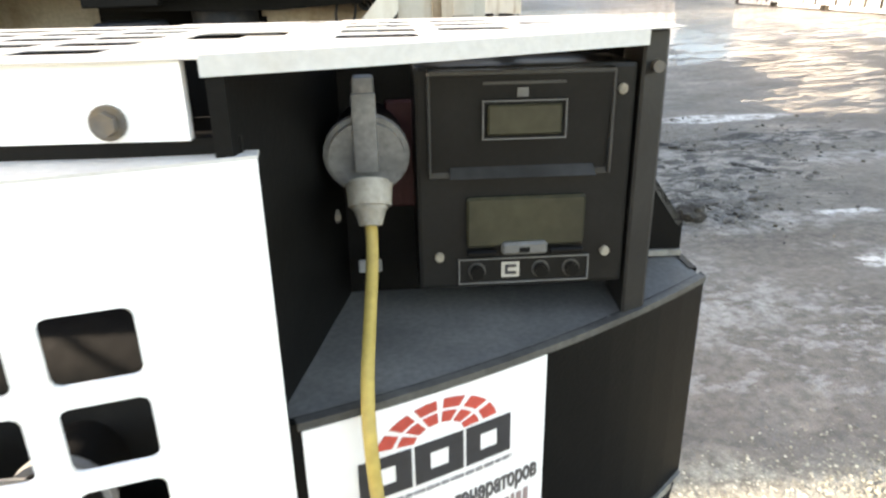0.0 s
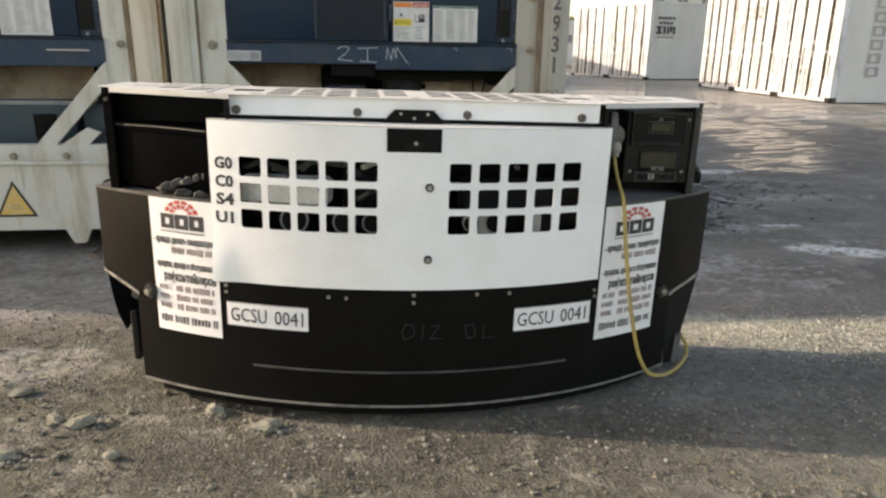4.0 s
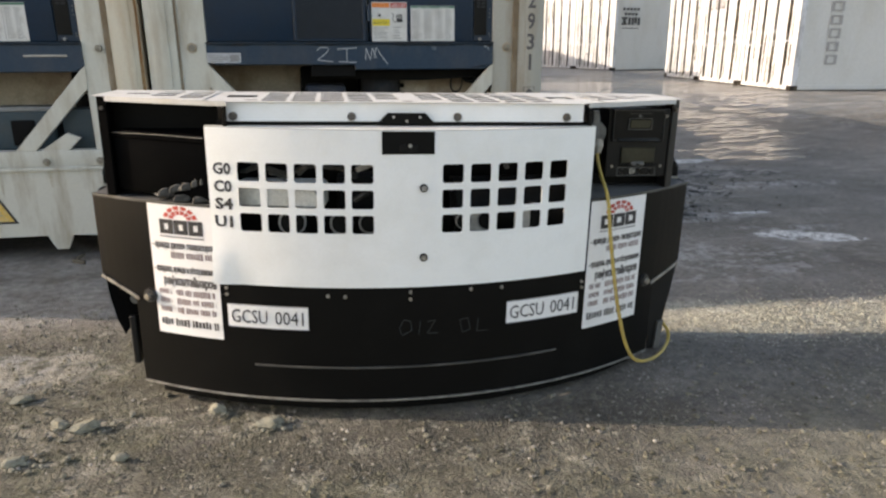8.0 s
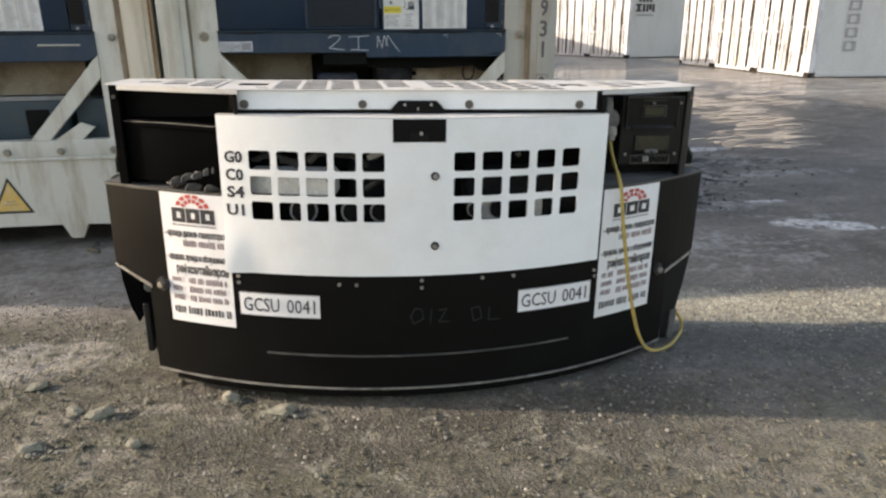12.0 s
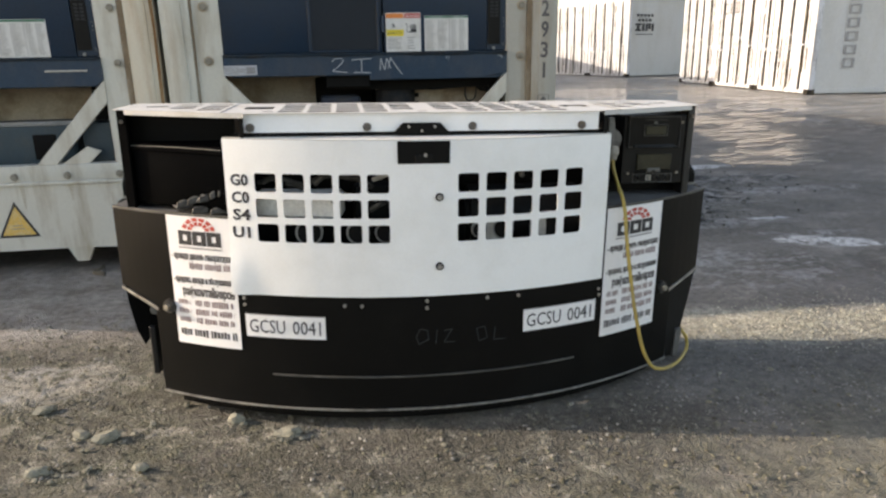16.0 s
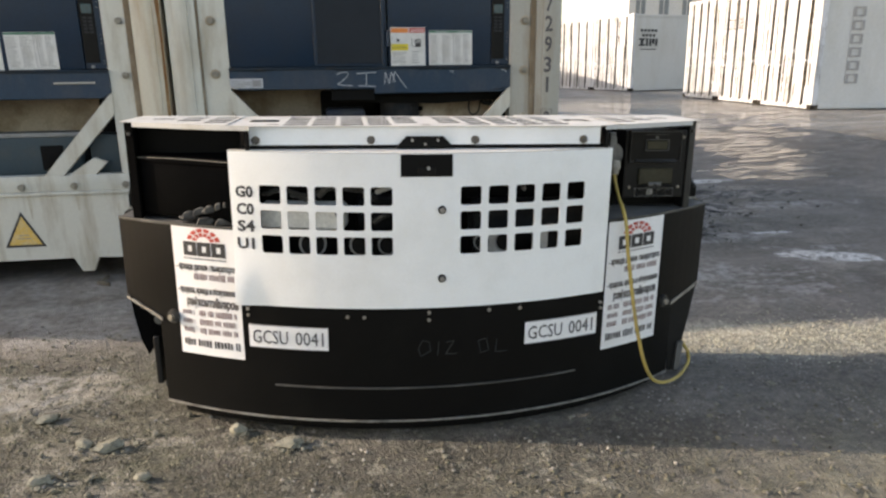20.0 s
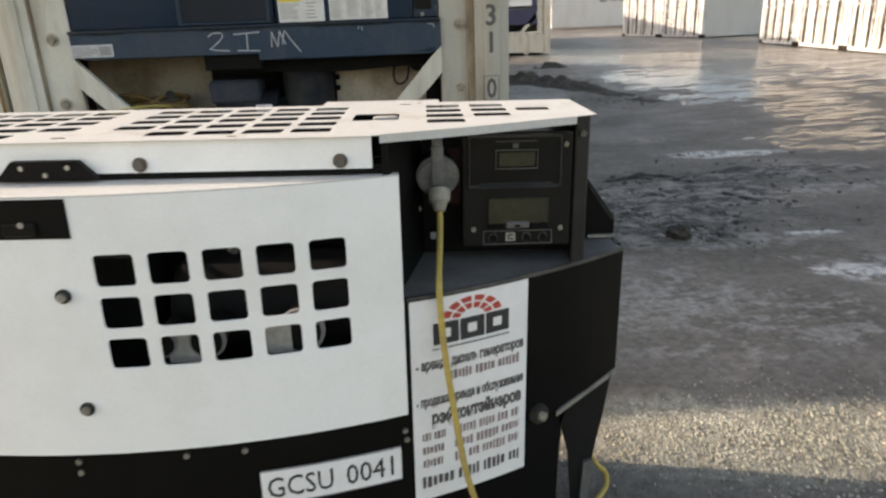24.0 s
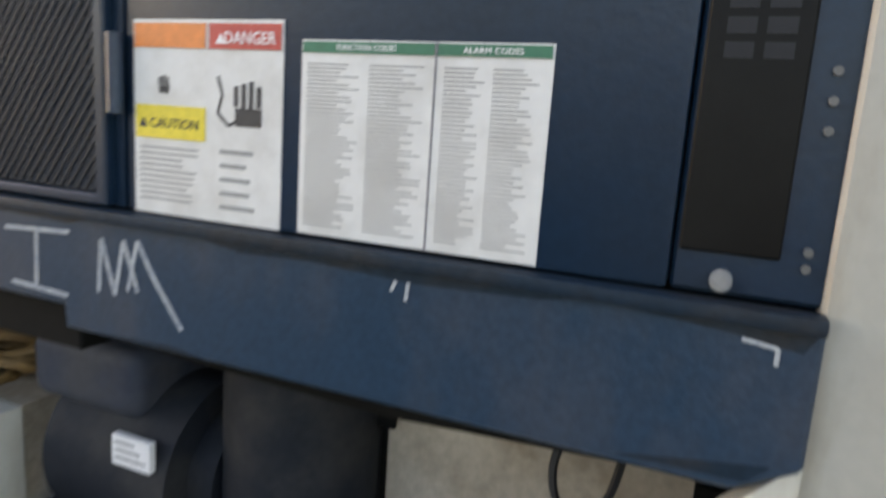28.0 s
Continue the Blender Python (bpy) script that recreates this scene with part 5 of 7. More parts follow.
def reefer(m, detailed, label, unit=BLUE, band=BLUEBAND, post=None):
    """Front at y = 0, left edge at x = 0, standing on z = 0."""
    c = thing("reefer_container", label, "shipping container", m, "reefer containers")
    W = CW
    # frame
    for x0, x1, sg in ((0.0, 0.175, 1), (W - 0.175, W, -1)):
        xa, xb = (x0, x1)
        p = part("corner_post", box((xa, 0.0, 0.11), (xb, 0.12, CH - 0.12), 0.008, 2), (post or CREAM) if sg < 0 else CREAM, c, "", True)
        part("post_rib", box((xa + 0.045, -0.012, 0.16), (xa + 0.13, 0.002, CH - 0.16), 0.006, 2), (post or CREAM) if sg < 0 else CREAM, p, "", True)
        cast = bmesh.new()
        box((xa - 0.003, -0.015, 0.0), (xb + 0.003, 0.16, 0.118), 0.008, 2, bm=cast)
        k = part("corner_casting", cast, CREAM, c, "", True)
        part("casting_hole", remap(rod((0, 0, 0), (0, 0, 0.004), 0.030, 16), lambda v: Vector(((xa + xb) / 2 + v.x * 0.8, -0.016 - v.z, 0.080 + v.y * 1.1))), SHADEBLACK, k)
        fx0, fx1 = (x1, x1 + 0.175) if sg > 0 else (x0 - 0.175, x0)
        part("flange", box((fx0, 0.02, 0.60), (fx1, 0.06, 2.55), 0.004), post if post is DARKSTAINPOST and sg < 0 else CREAM, c)
        part("flange_seam", box((x1 if sg > 0 else x0 - 0.036, 0.006, 0.60), (x1 + 0.014 if sg > 0 else x0, 0.022, 2.55), 0.003), BROWNSEAM, c, "rusty brown seam with its shadow line painted in")
        for z in (0.983, 1.298, 1.62, 1.95, 2.3):
            xx = fx0 + (0.101 if sg < 0 else 0.085)
            b = part("bolt", rod((xx, 0.02, z), (xx, -0.002, z), 0.021, 12, bevel=0.004), BOLTGREY, c, "", True)
            if detailed:
                part("washer", rod((xx, 0.021, z), (xx, 0.016, z), 0.032, 16), RUSTCREAM, b)
    # bottom beam with fork pockets and sill
    part("bottom_beam", prism([(0.172, 0.566), (W - 0.172, 0.566), (W - 0.172, 0.10), (W - 0.28, 0.125), (W - 0.58, 0.14), (0.58, 0.14), (0.28, 0.125), (0.172, 0.10)], 1, 0.004, 0.10), CREAM, c, "", False)
    part("beam_lip", box((0.17, -0.012, 0.562), (W - 0.17, 0.06, 0.583), 0.006, 2), CREAM, c, "", True)
    for x in (0.62, W - 0.72):
        part("gooseneck_tab", prism([(x, 0.142), (x + 0.16, 0.142), (x + 0.115, 0.045), (x + 0.045, 0.045)], 1, 0.01, 0.05), CREAM, c)
    part("sill", box((0.172, 0.012, 0.583), (W - 0.172, 0.10, 0.685), 0.008, 2), CREAM, c, "", True)
    for k in range(7):
        x = 0.3225 + k * 0.3125
        part("bolt", rod((x, 0.012, 0.617), (x, -0.010, 0.617), 0.022, 12, bevel=0.004), BOLTGREY, c, "", True)
    # braces
    for sg in (1, -1):
        def bx(x):
            return x if sg > 0 else W - x
        part("brace", prism([(bx(0.345), 1.200), (bx(0.345), 1.063), (bx(0.70), 0.685), (bx(0.815), 0.685)], 1, 0.012, 0.045), CREAM, c)
    # machinery bay
    part("bay_back", box((0.17, 0.55, 0.60), (W - 0.17, 0.57, 1.35)), BEIGE, c, "stained beige bay wall")
    part("bay_floor", box((0.17, 0.10, 0.60), (W - 0.17, 0.55, 0.650)), CREAM, c)
    part("bay_roof", box((0.35, 0.06, 1.32), (W - 0.35, 0.55, 1.335)), SHADEBLACK, c)
    # unit: lower band and upper doors
    bnd = prism([(0.345, 1.325), (W - 0.345, 1.325), (W - 0.345, 1.192), (W - 0.40, 1.160), (1.265, 1.160), (1.262, 1.192), (0.40, 1.195), (0.345, 1.225)], 1, 0.006, 0.05, 0.004)
    ub = part("lower_band", bnd, band, c, "worn blue steel band", False)
    part("band_step", box((0.98, 0.03, 1.118), (1.264, 0.12, 1.194), 0.004), SHADEBLACK, c)
    part("band_lip", box((0.345, -0.004, 1.318), (W - 0.345, 0.03, 1.334), 0.004, 2), GRIMYBLUE, c, "grimy bent lip", True)
    part("unit_door_left", box((0.35, 0.030, 1.336), (1.355, 0.06, 2.25), 0.005, 2), unit, c, "", True)
    part("unit_door_right", box((1.365, 0.026, 1.336), (2.049, 0.06, 2.25), 0.005, 2), unit, c, "", True)
    part("control_panel", box((2.051, 0.031, 1.336), (W - 0.345, 0.06, 2.25), 0.004), unit, c)
    part("header", box((0.17, 0.01, 2.25), (W - 0.17, 0.10, CH - 0.1), 0.006), CREAM, c)
    # box behind: sides, roof, floor; a step set in at the front
    for x0, x1 in ((0.0, 0.05), (W - 0.05, W)):
        part("side_wall", box((x0 + 0.006, 0.12, 0.16), (x1 - 0.006, CL, CH - 0.06)), CREAMSIDE, c)
        part("bottom_rail", box((x0, 0.12, 0.06), (x1, CL, 0.20), 0.006), CREAM, c)
        part("top_rail", box((x0, 0.12, CH - 0.10), (x1, CL, CH), 0.006), CREAM, c)
        part("corner_post", box((x0 - (0.1 if x0 > 1 else 0), CL - 0.12, 0.0), (x1 + (0.1 if x0 < 1 else 0), CL, CH), 0.006), CREAM, c)
    part("roof", box((0, 0.0, CH - 0.03), (W, CL, CH)), CREAMSIDE, c)
    part("floor_pan", box((0.03, 0.15, 0.13), (W - 0.03, CL, 0.17)), SHADEBLACK, c)
    part("rear_wall", box((0.05, CL - 0.05, 0.1), (W - 0.05, CL - 0.01, CH)), CREAMSIDE, c)
    return c


TILT = radians(0.9)
X0, Y0 = -1.842, 3.109
near = reefer(Matrix.Translation((X0, Y0, 0)) @ Matrix.Rotation(TILT, 4, "X"), True, "cream refrigerated container with dark blue cooling unit, rust stains and decals", post=DARKSTAINPOST)
second = reefer(Matrix.Translation((X0 - CW - 0.03, Y0, 0)) @ Matrix.Rotation(TILT, 4, "X"), False, "cream refrigerated container with blue cooling unit beside another", post=RUSTPOST)
copy_thing(second, Matrix.Translation((X0 - 2 * CW - 0.06, Y0, 0)) @ Matrix.Rotation(TILT, 4, "X"))

# far row of containers, door ends to the yard
def door_container(m, length, label, text=None, streaks=13, rng=None, white=None):
    """Door end at y = 0 facing -y, left edge x = 0."""
    rng = rng or random.Random(1)
    W, H = 2.44, 2.90
    paint = white or FARWHITE
    c = thing("shipping_container", label, "shipping container", m, "far containers")
    part("body", box((0.02, 0.06, 0.12), (W - 0.02, length, H - 0.02)), FARSIDE, c)
    for x in (0.0, W - 0.14):
        part("corner_post", box((x, 0.0, 0.0), (x + 0.14, 0.14, H), 0.01), paint, c)
        part("corner_post", box((x, length - 0.14, 0.0), (x + 0.14, length, H), 0.01), paint, c)
    for z in (0.02, H - 0.13):
        part("end_rail", box((0.14, 0.01, z), (W - 0.14, 0.12, z + 0.11), 0.01), paint, c)
    for x in (-0.004, W - 0.172):
        for z in (-0.004, H - 0.118):
            part("corner_casting", box((x, -0.012, z), (x + 0.176, 0.17, z + 0.122), 0.012), RODDARK if z < 0 else paint, c)
    for z in (0.02, H - 0.13):
        for x in (0.0, W - 0.06):
            part("side_rail", box((x, 0.14, z), (x + 0.06, length, z + 0.11), 0.01), FARSIDE, c)
    for k in range(2):
        x0 = 0.15 + k * 1.075
        d = part("door", box((x0, 0.03, 0.14), (x0 + 1.06, 0.07, H - 0.14), 0.006), paint, c)
        for bx in (0.25, 0.80):
            part("lock_rod", rod((x0 + bx, 0.0, 0.10), (x0 + bx, 0.0, H - 0.10), 0.023, 8), RODDARK, d)
            part("rod_handle", box((x0 + bx - 0.05, -0.03, 0.95 + 0.1 * (k % 2)), (x0 + bx + 0.10, -0.01, 0.98 + 0.1 * (k % 2))), paint, d)
        for z in (0.4, 1.0, 1.8, 2.5):
            part("hinge", box((x0 - 0.01 if k == 0 else x0 + 0.97, 0.0, z), (x0 + 0.09 if k == 0 else x0 + 1.07, 0.035, z + 0.12), 0.004), paint, d)
        for q in range(streaks):
            # ragged runs of rust: a chain of short uneven lengths
            x, z1 = x0 + rng.uniform(0.03, 1.0), rng.choice((2.70, 2.62, 2.2, 1.7, 1.2))
            run = bmesh.new()
            wd, z = rng.uniform(0.008, 0.032), z1
            low = max(0.16, z1 - rng.uniform(0.5, 2.4))
            while z > low:
                dz = rng.uniform(0.08, 0.30)
                xx = x + rng.uniform(-0.008, 0.008)
                ww = wd * rng.uniform(0.4, 1.2)
                box((xx - ww / 2, 0.0265, max(z - dz, 0.16)), (xx + ww / 2, 0.0305, z), bm=run)
                z -= dz * rng.uniform(1.0, 1.25)
            part("stain", run, STREAK, d)
        part("door_gasket", box((x0 - 0.006, 0.024, 0.15), (x0 + 0.012, 0.032, H - 0.15)), RODDARK, d)
        for z in (0.95, 1.25):
            part("rod_guide", box((x0 + 0.2, -0.012, z), (x0 + 0.3, 0.032, z + 0.06), 0.006), paint, d)
    return c


def side_marks(c, rows, mat, at):
    for r in rows:
        part("painted_mark", remap(bars([r], 0.004), lambda v: (at @ Vector((v.x, v.y, v.z, 1))).xyz), mat, c, "dark shape of a painted mark")


rng = random.Random(4)
row = Vector((10.4 - 9.5, 19.6 - 12.2, 0)).normalized()
yaw = math.atan2(row.y, row.x) - math.pi            # door ends face the yard
base_a = Vector((9.5, 12.2, 0))
for k in range(3):
    p = base_a + row * (2.49 * (k + 1))
    c = door_container(Matrix.Translation((p.x, p.y, 0.33)) @ Matrix.Rotation(yaw, 4, "Z"), 6.06 if k else 12.19, "white painted container with rusty streaked doors" if k else "long white container with streaked doors and a grey side mark", rng=rng)
    if k == 0:
        # vertical mark on the long side that faces the yard
        at = Matrix(((0, 0, 1, 2.441), (1, 0, 0, 0.0), (0, 1, 0, 0.0), (0, 0, 0, 1)))
        for i in range(6):
            z = 2.05 - i * 0.277
            part("painted_mark", remap(square_ring(0.69, 0.96, z - 0.10, z + 0.10, 0.06, 0.035), lambda v: (at @ Vector((v.x, v.y, v.z * 6, 1))).xyz), INKMARK, c, "grey outlined block of a painted mark")
    if k == 1:
        for i in range(3):
            part("door_mark", square_ring(0.33 + i * 0.33, 0.61 + i * 0.33, 0, 0.30, 0.075, 0.06), INKGREY, c, "grey block of a painted mark").matrix_basis = Matrix.Translation((0, 0.0285, 1.90)) @ Matrix.Rotation(math.pi / 2, 4, "X")
    up = door_container(Matrix.Translation((p.x, p.y, 0.33 + 2.945)) @ Matrix.Rotation(yaw, 4, "Z") @ Matrix.Translation((0, 0.22, 0)), 6.06 if k else 12.19, "cream container stacked on another, with rusty streaked doors", rng=rng, white=FARCREAM)
base_b = Vector((10.65, 24.2, 0))
rowb = Vector((-1.3, 4.4, 0)).normalized()
yawb = math.atan2(rowb.y, rowb.x) - math.pi
for k in range(2):
    p = base_b + rowb * (2.49 * (k + 1))
    c = door_container(Matrix.Translation((p.x, p.y, 0.36)) @ Matrix.Rotation(yawb, 4, "Z"), 12.19 if k == 0 else 6.06, "white painted container with rusty streaked doors" if k else "long white container with streaked doors and small dark side marks", rng=rng)
    if k == 0:
        at = Matrix(((0, 0, 1, 2.441), (1, 0, 0, 0.0), (0, 1, 0, 0.0), (0, 0, 0, 1)))
        side_marks(c, [(0.36 + 0.175 * i, 0.48 + 0.175 * i, 2.28, 0.10) for i in range(5)] + [(0.44 + 0.175 * i, 0.56 + 0.175 * i, 2.10, 0.10) for i in range(4)]
                   + [(0.30, 0.60, 1.95, 0.07), (0.38, 0.52, 1.845, 0.15), (0.30, 0.60, 1.735, 0.07), (0.65, 0.76, 1.84, 0.28), (0.82, 0.92, 1.84, 0.28), (0.95, 1.08, 1.88, 0.20), (1.12, 1.23, 1.84, 0.28), (0.36, 1.18, 1.58, 0.03)], INK, at)

# purple-fronted container behind, and one side-on farther away
back = reefer(Matrix.Translation((1.52, 18.6, 0.25)) @ pose(0, 0, 0, 0, 0, -3), False, "cream refrigerated container with navy cooling unit across the yard", unit=PURPLE, band=PURPLE)
part("unit_cover", box((0.36, 0.012, 0.86), (CW - 0.36, 0.035, 1.34), 0.006), PURPLE, back, "navy steel cover")
part("condenser_duct", box((0.7, 0.12, 0.62), (1.9, 0.5, 1.0), 0.02), SHADEBLACK, back)
for x0, x1, z0, z1 in ((1.42, 2.03, 1.26, 1.50), (1.40, 1.72, 1.56, 1.66), (0.95, 1.08, 0.93, 1.00)):
    part("label_plate", box((x0, 0.006, z0), (x1, 0.013, z1)), PAPER, back, "white label plate")
beside = copy_thing(back, Matrix.Translation((1.52 - 2.56, 18.6, 0.25)) @ pose(0, 0, 0, 0, 0, -3))
far = thing("shipping_container", "pale grey container seen side-on far away", "shipping container", Matrix.Translation((9.3, 44, 0.48)) @ pose(0, 0, 0, 0, 0, -4), "far containers")
part("body", box((0, 0, 0.1), (12.19, 2.44, 2.9), 0.02), FARSIDE, far)
for x in (0, 12.04):
    part("corner_post", box((x, -0.02, 0), (x + 0.15, 0.12, 2.92), 0.01), FARWHITE, far)
for i in range(7):
    part("painted_mark", remap(bars([(3.0 + i * 0.62, 3.42 + i * 0.62, 1.75, 0.50 - 0.12 * (i % 2))], 0.01), lambda v: Vector((v.x, -0.005 - v.z, v.y))), INKGREY, far, "grey shape of a painted mark")

# long building beyond the containers, a low shed and hazy trees
bld = thing("warehouse_building", "pale distant building with a row of tall windows", "building", Matrix.Translation((33, 76, 0.4)) @ pose(0, 0, 0, 0, 0, -6))
part("wall", box((0, 0, 0), (80, 12, 10.5)), WALLFAR, bld)
part("roof", prism([(-0.5, 10.5), (12.5, 10.5), (6, 12.2)], 0, -0.5, 80.5), ROOFFAR, bld)
for k in range(28):
    wdw = part("window", box((0.8 + k * 2.7, -0.06, 5.4), (1.9 + k * 2.7, 0.02, 8.2), 0.02), GLASSFAR, bld)
    part("window_frame", box((0.8 + k * 2.7 + 0.5, -0.10, 5.4), (0.8 + k * 2.7 + 0.58, -0.05, 8.2)), WALLFAR, wdw)
shed = thing("low_shed", "low distant shed with a grey roof", "building", Matrix.Translation((8, 84, 0.4)))
part("wall", box((0, 0, 0), (22, 8, 3.6)), WALLFAR, shed)
part("roof", prism([(-0.5, 3.6), (8.5, 3.6), (4, 5.2)], 0, -0.4, 22.4), ROOFFAR, shed)


def tree(m, h, seed):
    t = thing("tree", "bare-topped leafy tree hazy in the distance", "tree", m, "far trees")
    rt = random.Random(seed)
    tr = rod((0, 0, 0), (0.1, 0, h * 0.55), 0.22, 10, r2=0.10)
    for _ in range(7):
        a, z = rt.uniform(0, 6.28), rt.uniform(h * 0.3, h * 0.55)
        rod((0.05, 0, z), (1.6 * math.cos(a), 1.6 * math.sin(a), z + rt.uniform(0.8, 2.0)), 0.08, 6, r2=0.03, bm=tr)
    part("trunk", tr, BARK, t)
    vs, fs = [], []
    for _ in range(900):
        a, b2 = rt.uniform(0, 6.28), rt.gauss(0, 1)
        rr = abs(rt.gauss(0, 1.25))
        c = Vector((rr * math.cos(a), rr * math.sin(a), h * 0.70 + b2 * h * 0.14))
        q = Euler((rt.uniform(0, 6), rt.uniform(0, 6), 0)).to_matrix()
        sz = rt.uniform(0.14, 0.3)
        i0 = len(vs)
        vs += [tuple(c + q @ Vector(v) * sz) for v in ((-1, -0.6, 0), (1, -0.6, 0.1), (0.8, 0.7, 0), (-0.7, 0.6, 0.1))]
        fs.append((i0, i0 + 1, i0 + 2, i0 + 3))
    me = bpy.data.meshes.new("crown")
    me.from_pydata(vs, [], fs)
    me.materials.append(LEAF)
    o = new("crown", me)
    o.parent = t
    o["kind"] = "stuff"


for k, (x, y, h) in enumerate(((17, 66, 3.6), (21, 68, 4.2), (24.5, 66, 3.4), (28.5, 70, 4.6))):
    tree(Matrix.Translation((x, y, 0.4)), h, 60 + k)

# ---------------------------------------------------------------- decals and machinery of the near containers
def decal(name, parent, x0, x1, z0, z1, mat, y, label=""):
    return part(name, box((x0, y - 0.0015, z0), (x1, y, z1)), mat, parent, label)


def drawn(name, parent, bm, mat, x, z, y, label=""):
    """A drawing in x and y, put on a wall facing -y with its origin at (x, z)."""
    return part(name, remap(bm, lambda c: Vector((x + c.x, y - c.z, z + c.y))), mat, parent, label)


def warning_triangle(c, xa, z0, z1, y):
    h, w = z1 - z0, 0.246
    t = part("warning_triangle", prism([(xa - w / 2, z0), (xa + w / 2, z0), (xa, z1)], 1, y - 0.0015, y), INK, c, "yellow warning triangle with a dark border")
    k = 0.80
    zc = z0 + h / 3
    part("triangle_field", prism([(xa - w / 2 * k, zc - h / 3 * k), (xa + w / 2 * k, zc - h / 3 * k), (xa, zc + 2 * h / 3 * k)], 1, y - 0.003, y - 0.0014), SIGNYELLOW, t)
    part("faded_print", remap(bars([(-0.03, 0.03, 0.0, 0.008), (-0.04, 0.04, -0.02, 0.008)]), lambda v: Vector((xa + v.x, y - 0.0032 - v.z, zc + v.y))), RUSTCREAM, t)


def code_sheet(c, x0, x1, z0, z1, y, readable):
    sh = decal("code_sheet", c, x0, x1, z0, z1, LABELWHITE, y, "white code sheet with green heading")
    w, h = x1 - x0, z1 - z0
    rng = random.Random(9)
    xm = x0 + w * 0.57
    decal("heading", sh, x0 + 0.002, xm - 0.002, z1 - 0.014, z1 - 0.002, INKGREEN, y - 0.0017)
    decal("heading", sh, xm + 0.002, x1 - 0.002, z1 - 0.014, z1 - 0.002, INKGREEN, y - 0.0017)
    if readable:
        drawn("heading_letters", sh, lettering("FUNCTION CODES", 0.006, w * 0.25), PAPER, (x0 + xm) / 2, z1 - 0.011, y - 0.0034, "white letters FUNCTION CODES")
        drawn("heading_letters", sh, lettering("ALARM CODES", 0.006, w * 0.22), PAPER, (x1 + xm) / 2, z1 - 0.011, y - 0.0034, "white letters ALARM CODES")
    for a, b in ((x0 + 0.008, x0 + w * 0.27), (x0 + w * 0.30, xm - 0.010), (xm + 0.010, x0 + w * 0.76), (x0 + w * 0.79, x1 - 0.012)):
        rows, z = [], z1 - 0.026
        while z > z0 + 0.01:
            e = rng.uniform(0.55, 1.0)
            rows.append((a, a + (b - a) * e, z, 0.0015))
            z -= 0.0044
        part("print_block", remap(bars(rows, 0.0004), lambda v: Vector((v.x, y - 0.0017 - v.z, v.y))), INKFAINT, sh, "", False)["kind"] = "stuff"
    part("column_rule", box((xm - 0.0012, y - 0.0022, z0), (xm + 0.0012, y - 0.0015, z1)), INKGREY, sh)


def danger_label(c, x0, x1, z0, z1, y, readable):
    d = decal("danger_label", c, x0, x1, z0, z1, LABELWHITE, y, "white label with orange, red and yellow fields")
    w, h = x1 - x0, z1 - z0
    xm = x0 + w * 0.52
    decal("orange_field", d, x0 + 0.003, xm - 0.003, z1 - h * 0.14, z1 - h * 0.02, INKORANGE, y - 0.0017)
    decal("red_field", d, xm + 0.003, x1 - 0.003, z1 - h * 0.14, z1 - h * 0.02, INKRED, y - 0.0017)
    decal("yellow_field", d, x0 + 0.004, xm - 0.003, z1 - h * 0.60, z1 - h * 0.43, LABELYELLOW, y - 0.0017)
    rng = random.Random(2)
    rows = [(x0 + 0.01, x0 + 0.01 + w * 0.42 * rng.uniform(0.7, 1), z1 - h * f, 0.0026) for f in (0.65, 0.68, 0.71, 0.74, 0.77, 0.80, 0.83, 0.86, 0.89, 0.92)]
    rows += [(xm + 0.02, xm + 0.02 + w * 0.26 * rng.uniform(0.6, 1), z1 - h * f, 0.0052) for f in (0.64, 0.71, 0.78, 0.85, 0.92)]
    part("print_block", remap(bars(rows, 0.0004), lambda v: Vector((v.x, y - 0.0017 - v.z, v.y))), INKFAINT, d)["kind"] = "stuff"
    if readable:
        drawn("red_letters", d, lettering("DANGER", 0.014, w * 0.32), PAPER, (xm + x1) / 2 + 0.008, z1 - h * 0.115, y - 0.0034, "white letters DANGER")
        drawn("yellow_letters", d, lettering("CAUTION", 0.012, w * 0.34), INK, (x0 + xm) / 2 + 0.008, z1 - h * 0.545, y - 0.0034, "black letters CAUTION")
    for tx, tz, tone in ((xm + w * 0.06, z1 - h * 0.115, PAPER), (x0 + w * 0.045, z1 - h * 0.545, INK)):
        part("warning_mark", prism([(tx, tz), (tx + 0.014, tz), (tx + 0.007, tz + 0.012)], 1, y - 0.0036, y - 0.0016), tone, d)
    # pictograms as plain dark shapes
    for px, pz, s in ((x0 + w * 0.22, z1 - h * 0.33, 0.010), (xm + w * 0.27, z1 - h * 0.42, 0.024)):
        rowsb = [(px - s * 0.8, px + s * 0.8, pz - s * 0.45, s * 0.9)] + [(px - s * 0.9 + q * s * 0.46, px - s * 0.62 + q * s * 0.46, pz + s * 0.55, s * (1.0 + 0.25 * (q % 3))) for q in range(4)]
        if s > 0.02:
            part("pictogram", remap(stroke([(px - s * 1.9, pz + s * 1.5), (px - s * 1.6, pz + s * 0.6), (px - s * 1.9, pz - s * 0.3), (px - s * 1.2, pz - s * 0.9), (px - s * 0.6, pz - s * 0.6)], 0.004, 0.0004), lambda v: Vector((v.x, y - 0.0018 - v.z, v.y))), INK, d)
        part("pictogram", remap(bars(rowsb, 0.0004), lambda v: Vector((v.x, y - 0.0018 - v.z, v.y))), INK, d)


